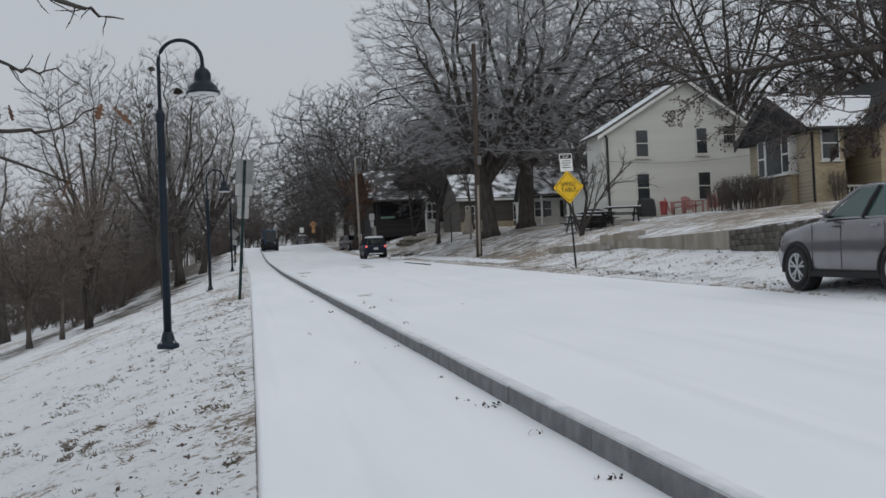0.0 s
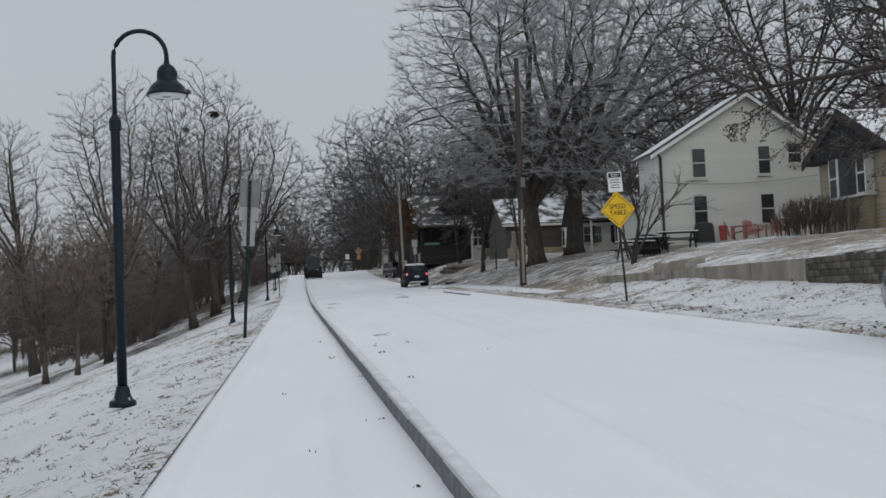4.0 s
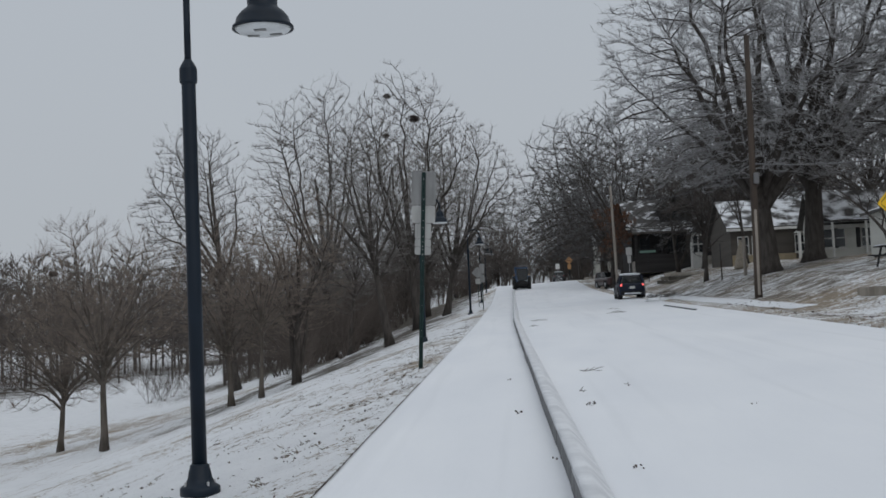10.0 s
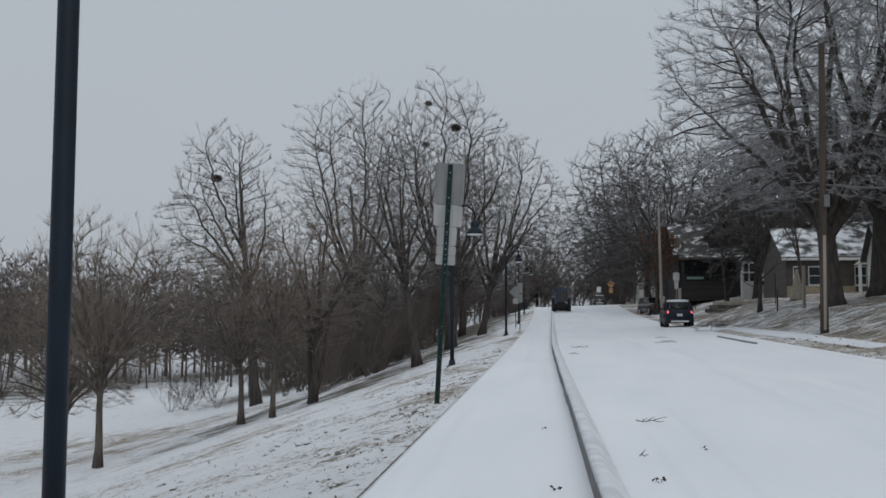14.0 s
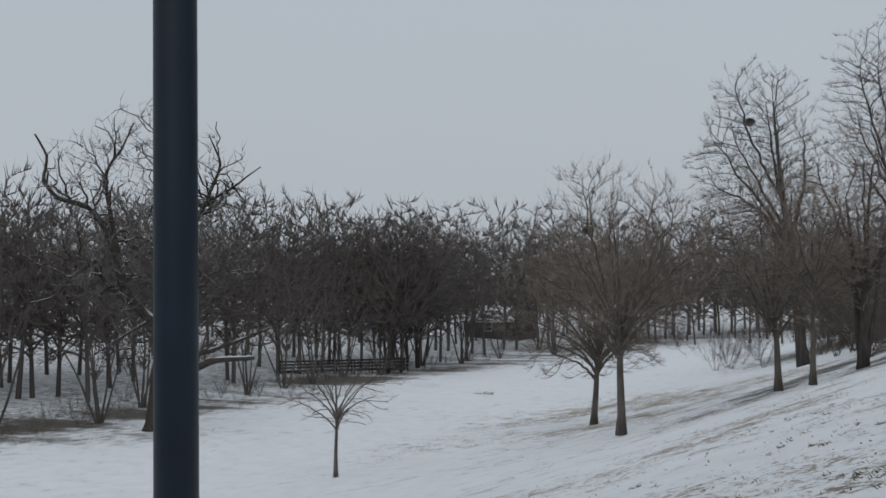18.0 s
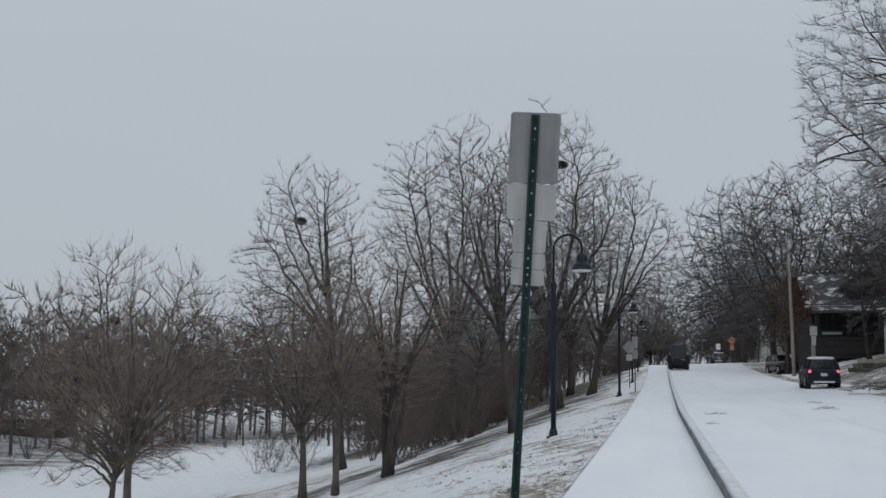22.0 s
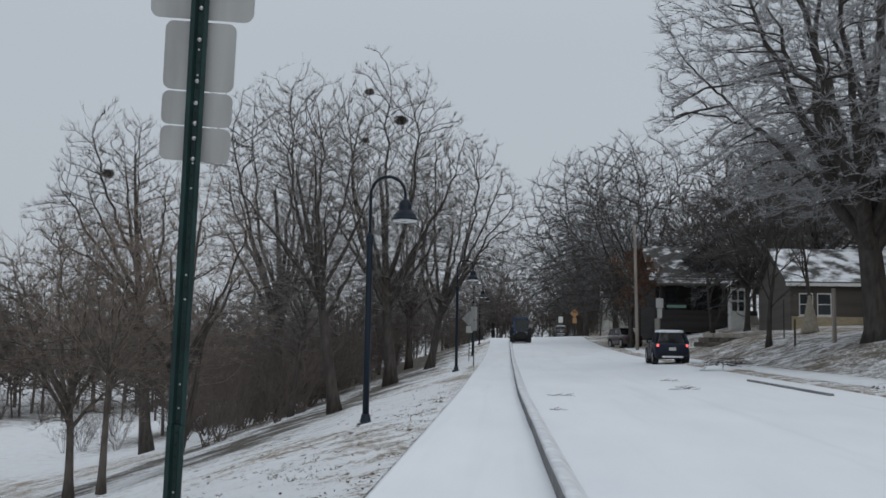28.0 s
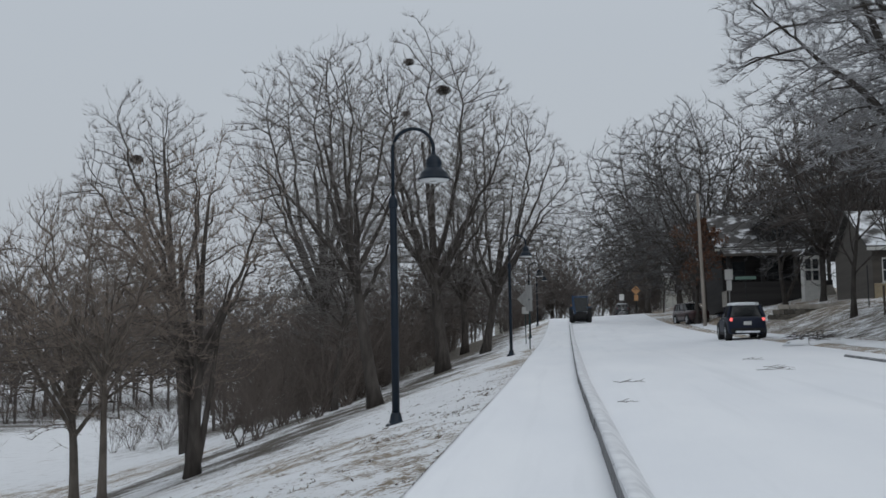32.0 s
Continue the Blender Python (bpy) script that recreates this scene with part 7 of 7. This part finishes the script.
def picnic_table(x, y, z, rz, material, label):
    e = thing("picnic_table", x, y, z, label, "table", "picnic tables", rz=rz)
    for k in range(5):
        part("top_plank", boxed((0, -0.3 + 0.15 * k, 0.74), (1.8, 0.14, 0.04), 0.006), material, e)
    for s in (-1, 1):
        for k in range(2):
            part("bench_plank", boxed((0, s * (0.62 + 0.15 * k), 0.44), (1.8, 0.14, 0.04), 0.006), material, e)
        part("crossbeam", boxed((s * 0.65, 0, 0.40), (0.05, 1.55, 0.09), 0.006), material, e)
        for t in (-1, 1):
            part("leg", pipe([(s * 0.65, t * 0.62, 0.0), (s * 0.65, t * 0.2, 0.72)], 0.045, 6), material, e)
    part("snow_cover", boxed((0, 0, 0.785), (1.74, 0.7, 0.05), 0.02), M_SNOW, e, "snow lying on the table top")
    return e


for q in ((16.3, 54.2, 8), (18.4, 54.3, -6), (17.3, 55.2, 4)):
    picnic_table(q[0], q[1], ground(q[0], q[1]), q[2], M_SHUT, "black garden table with benches and a little snow")
for x, y, w in ((17.2, 55.3, 1.2), (19.9, 55.0, 0.9)):
    e = thing("covered_grill", x, y, ground(x, y), "black covered garden equipment standing on the lawn", "garden equipment", "garden equipment")
    part("cover", loft([[(px * k, py * k * 0.6, zz) for px, py in rounded(w, 1.0, 0.2, 3)] for k, zz in ((1.0, 0.0), (0.96, 0.5), (0.85, 0.85), (0.4, 0.95))]), M_SHUT, e)

YT = [dict(n=7, a=0.3, ang=34, len=0.6, fall=0.35, k=5, wob=0.14, trop=(0, 0, 0.03), rmin=0.012, slim=0.018), dict(n=6, a=0.2, ang=36, len=0.5, k=3, wob=0.15, rmin=0.009), dict(n=4, a=0.15, ang=36, len=0.5, k=2, wob=0.15, rmin=0.007)]
tree("yard_tree", 15.2, 51.0, 301, [((0, 0, 0), (0.1, 0, 1), 3.6, 0.10, 0.03, 7, 0.1, UPW), ((0.1, 0, 0.2), (-0.5, 0.1, 1), 3.6, 0.08, 0.025, 7, 0.12, UPW), ((0, 0.1, 0.2), (0.65, 0.1, 1), 3.8, 0.07, 0.02, 7, 0.12, UPW)], YT, "small multi-stemmed bare garden tree", M_BARK, M_TWIG, "garden trees")
tree("yard_tree", 14.6, 88.2, 302, [((0, 0, 0), (0.02, 0, 1), 5.6, 0.15, 0.04, 7, 0.05, UPW)], YT, "small bare garden tree on the lawn", M_BARK, M_TWIG, "garden trees")
tree("yard_tree", 19.4, 98.0, 303, [((0, 0, 0), (-0.05, 0, 1), 6.4, 0.16, 0.04, 7, 0.06, UPW)], YT, "small bare garden tree before the cottage", M_BARK, M_TWIG, "garden trees")
tree("yard_tree", 17.0, 118.0, 304, [((0, 0, 0), (-0.05, 0, 1), 8.0, 0.18, 0.04, 7, 0.06, UPW), ((0, 0, 0.5), (0.35, 0, 1), 7.0, 0.14, 0.04, 7, 0.06, UPW)], YT, "bare garden tree before the dark house", M_BARK, M_TWIG, "garden trees")

# tree with clinging dead leaves over the brick house
YL = [dict(n=9, a=0.3, ang=50, len=1.0, fill=True, k=7, wob=0.12, trop=(0, 0, 0.0), thick=0.6, slim=0.02, taper=0.2), dict(n=9, a=0.2, ang=42, len=0.42, k=4, wob=0.14, trop=(0, 0, -0.02), rmin=0.012, slim=0.014),
      dict(n=7, a=0.15, ang=42, len=0.48, k=2, wob=0.16, trop=(0, 0, -0.04), rmin=0.008, slim=0.01), dict(n=4, a=0.1, ang=40, len=0.5, k=1, wob=0.16, trop=(0, 0, -0.06), rmin=0.006)]
lt, llv = tree("leafy_tree", 26.5, 35.0, 311, [((0, 0, 0), (-0.06, 0.05, 1), 8.5, 0.34, 0.1, 8, 0.05, UPW), ((-0.2, 0.1, 5.6), (-0.95, 0.16, -0.09), 12.6, 0.17, 0.04, 10, 0.035, (0, 0, -0.003)), ((-3.2, 0.4, 5.2), (-0.85, 0.1, -0.45), 4.6, 0.09, 0.02, 9, 0.12, (0, 0, 0.01))], YL, "dark tree with dead leaves still clinging to its twigs", M_BARK, M_TWIG, "garden trees", env=(-6.4, 2.2, 4.6, 7.6, 4.5, 2.9))
child("leaves", leaf_mesh("leaves", twig_points(llv, 10000, 5), 0.10, 6, M_LEAF_DK), lt)
lt2, llv2 = tree("leafy_tree", 29.0, 47.5, 312, [((0, 0, 0), (-0.04, 0, 1), 10.0, 0.3, 0.1, 8, 0.05, UPW)], YL, "dark tree with dead leaves rising behind the brick house", M_BARK, M_TWIG, "garden trees", env=(-2.0, 0, 9.5, 8.0, 7.0, 6.5))
child("leaves", leaf_mesh("leaves", twig_points(llv2, 15000, 7), 0.14, 8, M_LEAF_DK), lt2)
lt3, llv3 = tree("leafy_oak", 11.6, 127.0, 313, [((0, 0, 0), (0.0, 0, 1), 7.5, 0.24, 0.05, 7, 0.05, UPW)], YL, "young oak holding its rust-brown dead leaves", M_BARK, M_TWIG_BR, "garden trees", env=(-0.6, 0, 5.2, 5.4, 4.5, 3.4))
child("leaves", leaf_mesh("leaves", twig_points(llv3, 5200, 9), 0.2, 10, M_LEAF), lt3)

# oak beside the start of the walk, one bough over the path's edge
po_at = Vector((-5.6, 3.6, ground(-5.6, 3.6) - 0.15))
BOUGHS = (([(-5.5, 3.7, 3.4), (-3.4, 4.4, 3.2), (-1.95, 5.0, 2.95), (-1.22, 5.28, 2.89), (-0.98, 5.45, 2.92), (-0.8, 5.66, 2.9), (-0.73, 5.87, 2.91), (-0.62, 6.1, 2.93)], 0.05), ([(-3.4, 4.4, 3.2), (-2.0, 5.1, 2.9), (-1.28, 5.63, 2.72), (-1.14, 5.92, 2.65), (-1.06, 6.15, 2.66), (-0.99, 6.31, 2.72)], 0.022),
          ([(-5.5, 3.7, 2.6), (-3.2, 4.9, 2.5), (-1.9, 5.6, 2.32), (-1.38, 5.89, 2.31), (-1.13, 6.18, 2.36), (-1.0, 6.38, 2.4), (-0.83, 6.57, 2.54)], 0.035), ([(-3.2, 4.9, 2.5), (-1.9, 5.9, 2.36), (-1.3, 6.34, 2.24), (-1.04, 6.65, 2.15), (-0.97, 6.79, 2.1)], 0.02))
po_rng = np.random.default_rng(321)
po_stem = run(po_rng, np.zeros((1, 3)), np.array([[0.0, 0, 1]]), np.array([7.5]), np.array([0.24]), np.array([0.05]), 9, 0.04, UPW)
po_limbs = []
for q, r0 in BOUGHS:
    c = np.array([Vector(p) - po_at for p in q])
    t = np.linspace(0, len(c) - 1, 3 * (len(c) - 1) + 1)
    c = np.stack([np.interp(t, np.arange(len(c)), c[:, i]) for i in range(3)], 1)
    c[1:-1] += po_rng.normal(0, 0.012, c[1:-1].shape)
    po_limbs.append((c[None], unit(np.gradient(c, axis=0))[None], (r0 + (0.0035 - r0) * np.linspace(0, 1, len(c)) ** 0.55)[None]))
po_twigs = []
for p, w, r in po_limbs:
    i = po_rng.integers(p.shape[1] // 2, p.shape[1] - 1, 7)
    d = unit(w[0, i] + 0.7 * po_rng.normal(size=(7, 3)))
    po_twigs.append(run(po_rng, p[0, i], d, po_rng.uniform(0.08, 0.24, 7), np.full(7, 0.0045), np.full(7, 0.002), 3, 0.18, (0, 0, 0.02)))
po_up = [run(po_rng, po_stem[0][0, [3, 4, 5, 6, 7]], unit(po_rng.normal(size=(5, 3)) + np.array([-0.8, -0.3, 0.7])), np.full(5, 2.6), np.full(5, 0.06), np.full(5, 0.012), 6, 0.12, UPW)]
ov = bare_tree("path_oak", -5.6, 3.6, [[po_stem], po_limbs + po_up, po_twigs], "oak beside the path with a few brown leaves on its boughs", M_BARK, M_TWIG, "park trees")


def lobed_leaves(name, pts, size, seed, material):
    """Oak leaves with lobed edges, hanging."""
    rr = random.Random(seed)
    v, f = [], []
    prof = [(0, 0), (0.1, 0.1), (0.06, 0.22), (0.26, 0.36), (0.1, 0.45), (0.3, 0.62), (0.12, 0.7), (0.2, 0.86), (0, 1.0)]
    outline = prof + [(-a, b) for a, b in prof[-2:0:-1]]
    for p in pts:
        m = Matrix.Translation(p) @ Euler((rr.uniform(2.2, 3.9), rr.uniform(-0.6, 0.6), rr.uniform(0, 6.3))).to_matrix().to_4x4()
        s = size * rr.uniform(0.7, 1.2)
        i = len(v)
        v += [tuple(m @ Vector((a * s, b * s * 0.25 * abs(a), b * s))) for a, b in outline]
        f.append(tuple(range(i, i + len(outline))))
    me = bpy.data.meshes.new(name)
    me.from_pydata(v, [], f)
    me.materials.append(material)
    return me


po_leaf = [Vector(p) - po_at for p in ((-1.21, 6.11, 2.49), (-1.25, 6.1, 2.44), (-0.8, 6.55, 2.56), (-0.75, 6.6, 2.55), (-1.03, 6.6, 2.2), (-0.99, 6.66, 2.18))]
child("leaves", lobed_leaves("leaves", po_leaf, 0.13, 4, M_LEAF), ov)

# small fixtures on the far lawn
cone = thing("wrapped_shrub", 17.9, 92.8, ground(17.9, 92.8), "cone-shaped shrub wrapped in pale burlap", "shrub")
part("wrapping", lathe([(0.52, 0.0), (0.5, 0.15), (0.36, 0.8), (0.2, 1.5), (0.1, 1.95), (0.12, 2.05), (0.02, 2.1)], 14), mat("burlap", (0.36, 0.32, 0.26), 0.95, rgb2=(0.26, 0.23, 0.19), scale=6.0, bump=0.6), cone, smooth=True)
for x, y, h, r, m_ in ((15.5, 79.5, 2.4, 0.10, M_POLE_G), (16.4, 92.5, 2.2, 0.03, M_SHUT), (14.9, 84.0, 1.3, 0.05, M_POLE)):
    p = thing("garden_post", x, y, ground(x, y) - 0.1, "upright wooden post standing in the lawn", "post", "garden posts")
    part("shaft", lathe([(r, 0), (r, h), (r * 0.8, h + 0.03)], 10), m_, p)
bk = thing("broken_kerb", 0, 0, 0, "short length of low dark kerb at the far verge", "kerb")
for k in range(5):
    y0, y1 = 55.6 + 1.8 * k, 57.38 + 1.8 * k
    xa = 8.72 - 0.012 * k
    part("kerb_length", boxed((0, 0, 0), (0.12, y1 - y0, 0.12), 0.02, Matrix.Translation((xa, (y0 + y1) / 2, road_z(xa, (y0 + y1) / 2) + 0.0)) @ Matrix.Rotation(rslope, 4, "X")), M_KERB, bk)
fw = thing("front_wall", 0, 0, 0, "low stone garden wall with snow along its top", "wall")
for row in range(3):
    for k in range(16):
        x = 13.2 + 0.62 * k + 0.3 * row
        o = part("stone", boxed((0, 0, 0), (0.6, 0.35, 0.28), 0.03, Matrix.Translation((x, 101.5, ground(15.2, 101.5) - 0.25 + 0.29 * row))), M_STONE_DARK if row < 2 else M_CONC, fw)


def stick(x, y, length, rz, forks, seed, label="bare fallen twig lying on the snow", sink=0.0):
    z = (g(y) if x < kerb_x(y) else road_z(x, y)) if x < RX else ground(x, y)
    e = thing("fallen_twig", x, y, z + 0.015, label, "twig", "fallen twigs", rz=rz)
    rr = random.Random(seed)
    length *= 0.65
    pts = [(length * (k / 5 - 0.5), rr.uniform(-0.03, 0.03) * length, 0.02 + rr.uniform(0, 0.03)) for k in range(6)]
    part("stem", pipe(pts, [0.008, 0.0075, 0.007, 0.006, 0.005, 0.003], 5), M_TWIG, e)
    for k in range(forks):
        p = pts[1 + k % 4]
        a = rr.uniform(0.4, 1.1) * (1 if k % 2 else -1)
        ln = length * rr.uniform(0.25, 0.5)
        part("side_twig", pipe([p, (p[0] + ln * 0.5 * math.cos(a), p[1] + ln * 0.5 * math.sin(a), p[2] + 0.03), (p[0] + ln * math.cos(a), p[1] + ln * math.sin(a), p[2] + 0.05)], [0.007, 0.005, 0.003], 5), M_TWIG, e)


for q in ((2.95, 30.35, 0.62, 10, 3, 1), (2.6, 57.9, 1.1, 15, 5, 2), (2.3, 52.4, 0.6, 20, 2, 3), (5.95, 59.5, 1.3, -12, 4, 4), (6.3, 64.9, 0.9, 5, 3, 5), (6.1, 60.4, 0.9, 12, 3, 8), (2.6, 26.9, 0.2, 40, 1, 9)):
    stick(*q)


leaf_at = []
rr = np.random.default_rng(40)
for x, y, n, spread in ((2.05, 9.9, 16, 0.06), (2.12, 6.7, 8, 0.05), (1.86, 10.35, 4, 0.05), (2.0, 21.1, 6, 0.04), (1.66, 25.0, 6, 0.03), (2.62, 25.35, 8, 0.05), (1.88, 35.3, 5, 0.04), (2.66, 20.3, 4, 0.05), (1.2, 14.0, 2, 0.04), (0.9, 19.0, 2, 0.05), (3.3, 27.4, 3, 0.03), (1.5, 30.0, 2, 0.03), (2.06, 8.4, 5, 0.05), (1.95, 12.2, 4, 0.04), (2.0, 16.0, 3, 0.05), (4.4, 24.0, 2, 0.05)):
    z = g(y) if x < kerb_x(y) else road_z(x, y)
    leaf_at += [(x + rr.normal(0, spread), y + rr.normal(0, spread * 0.7), z + rr.uniform(0.014, 0.038)) for k in range(n)]
tagged(new("dead_leaves", leaf_mesh("dead_leaves", np.array(leaf_at), 0.045, 41, M_LEAF_DK)), "few dead leaves caught on the snow of path and road", "leaves", kind="stuff")
brush = thing("brush_pile", 10.0, 75.0, ground(10.0, 75.0), "low heap of cut brush at the verge under snow", "brush pile")
rng_b = np.random.default_rng(77)
for k in range(46):
    c = np.array([rng_b.normal(0, 0.42), rng_b.normal(0, 0.4), 0.1 + abs(rng_b.normal(0, 0.13))])
    d = unit(np.array([rng_b.normal(), rng_b.normal(), rng_b.normal(0, 0.22)])) * rng_b.uniform(0.25, 0.5)
    side = np.array([-d[1], d[0], 0.12]) * 0.35
    bm = pipe([c - d, c + side * 0.2, c + d], [0.016, 0.013, 0.006], 5)
    pipe([c, c + d * 0.4 + side], [0.009, 0.004], 4, bm)
    part("cut_branch", bm, M_BARK, brush)
part("snow_cover", loft([[(px * k, py * k, zz) for px, py in rounded(2.2, 1.5, 0.5, 4)] for k, zz in ((1.0, -0.05), (0.8, 0.12), (0.4, 0.2))]), M_SNOW, brush, "snow on the heap", smooth=True)

# ---- park furniture in the field ----
fb = thing("footbridge", -69.0, 108.5, ground(-69, 108.5) + 0.2, "dark timber footbridge rails over the creek", "bridge", rz=48)
part("deck", boxed((0, 0, 0.2), (13.0, 1.5, 0.16), 0.02), M_BROWNW, fb)
for s in (-1, 1):
    for z in (0.55, 0.85, 1.15):
        part("rail", boxed((0, s * 0.75, z), (13.0, 0.06, 0.1), 0.01), M_BROWNW, fb)
    for k in range(8):
        part("post", boxed((-6.3 + 1.8 * k, s * 0.75, 0.55), (0.12, 0.12, 1.4), 0.01), M_BROWNW, fb)
for q in ((-90.0, 99.0, 20), (-84.0, 95.0, 70)):
    picnic_table(q[0], q[1], ground(q[0], q[1]), q[2], M_BROWNW, "dark picnic table among trees beyond the creek")
rk = thing("boulder", -43.5, 93.8, ground(-43.5, 93.8), "small snow-dusted rock pile in the field", "rock")
bm = bmesh.new()
bmesh.ops.create_icosphere(bm, subdivisions=3, radius=0.42)
for v in bm.verts:
    v.co *= 1 + 0.25 * noise.noise(v.co * 2.1)
    v.co.z *= 0.7
part("rock", bm, M_CONC, rk)
bm = bmesh.new()
bmesh.ops.create_icosphere(bm, subdivisions=2, radius=0.3)
for v in bm.verts:
    v.co = Vector((v.co.x - 0.9, v.co.y, v.co.z * 0.5)) * (1 + 0.2 * noise.noise(v.co * 3))
part("rock", bm, M_CONC, rk)

# ---- grass stalks and leaf litter on the verge ----
rng_g = np.random.default_rng(404)
P = []
count = 0
while count < 820:
    u, y = abs(rng_g.normal(0, 1.9)) + 0.06, rng_g.uniform(3, 62) if rng_g.random() < 0.7 else rng_g.uniform(3, 20)
    x = path_l(y) - u
    q = noise.noise((x * 0.9, y * 0.6, 4.4)) + 0.7 * noise.noise((x * 2.6, y * 1.8, 1.9))
    if q < 0.25 and rng_g.random() > 0.08:
        continue
    for k in range(int(rng_g.integers(5, 15))):
        px, py = x - abs(rng_g.normal(0, 0.05)), y + rng_g.normal(0, 0.07)
        P.append((px, py, ground_z(px, py) - 0.005))
    count += 1
P = np.array(P)
D = unit(rng_g.normal(size=P.shape) * np.array([1, 1, 0.4]) + np.array([0, 0, 0.35])) * rng_g.uniform(0.025, 0.075, (len(P), 1))
M_STRAW = mat("dead_grass_stalks", (0.20, 0.16, 0.115), 0.9, rgb2=(0.09, 0.074, 0.055), scale=1.5)
tagged(new("grass_stalks", tube_mesh("grass_stalks", [(P, P + D, np.full(len(P), 0.0055), np.full(len(P), 0.002), 3, 0)], [M_STRAW])), "straw-coloured dead grass poking through thin snow", "grass", kind="stuff")
Q = []
while len(Q) < 1700:
    y = rng_g.uniform(3, 70)
    u = abs(rng_g.normal(0, 0.5)) + 0.05 if rng_g.random() < 0.4 else rng_g.uniform(0.3, 9)
    x = path_l(y) - u
    q = noise.noise((x * 0.8, y * 0.6, 9.4)) + 0.8 * noise.noise((x * 2.6, y * 1.8, 6.9))
    if q < 0.2 and rng_g.random() > 0.12:
        continue
    Q.append((x, y, ground_z(x, y) + 0.012))
tagged(new("leaf_litter", leaf_mesh("leaf_litter", np.array(Q), 0.042, 12, M_LEAF_DK)), "dead leaves scattered over the snowy verge", "leaves", kind="stuff")
Q = []
while len(Q) < 1100:
    y = rng_g.uniform(16, 60)
    u = rng_g.uniform(0.1, 3.3)
    x = RX + u
    q = noise.noise((x * 0.8, y * 0.6, 2.4)) + 0.8 * noise.noise((x * 2.6, y * 1.8, 5.9))
    if q < 0.15 and rng_g.random() > 0.15:
        continue
    Q.append((x, y, ground_z(x, y) + 0.012))
tagged(new("bank_litter", leaf_mesh("bank_litter", np.array(Q), 0.075, 13, M_LEAF_DK)), "dead leaves and tufts on the snowy bank", "leaves", kind="stuff")
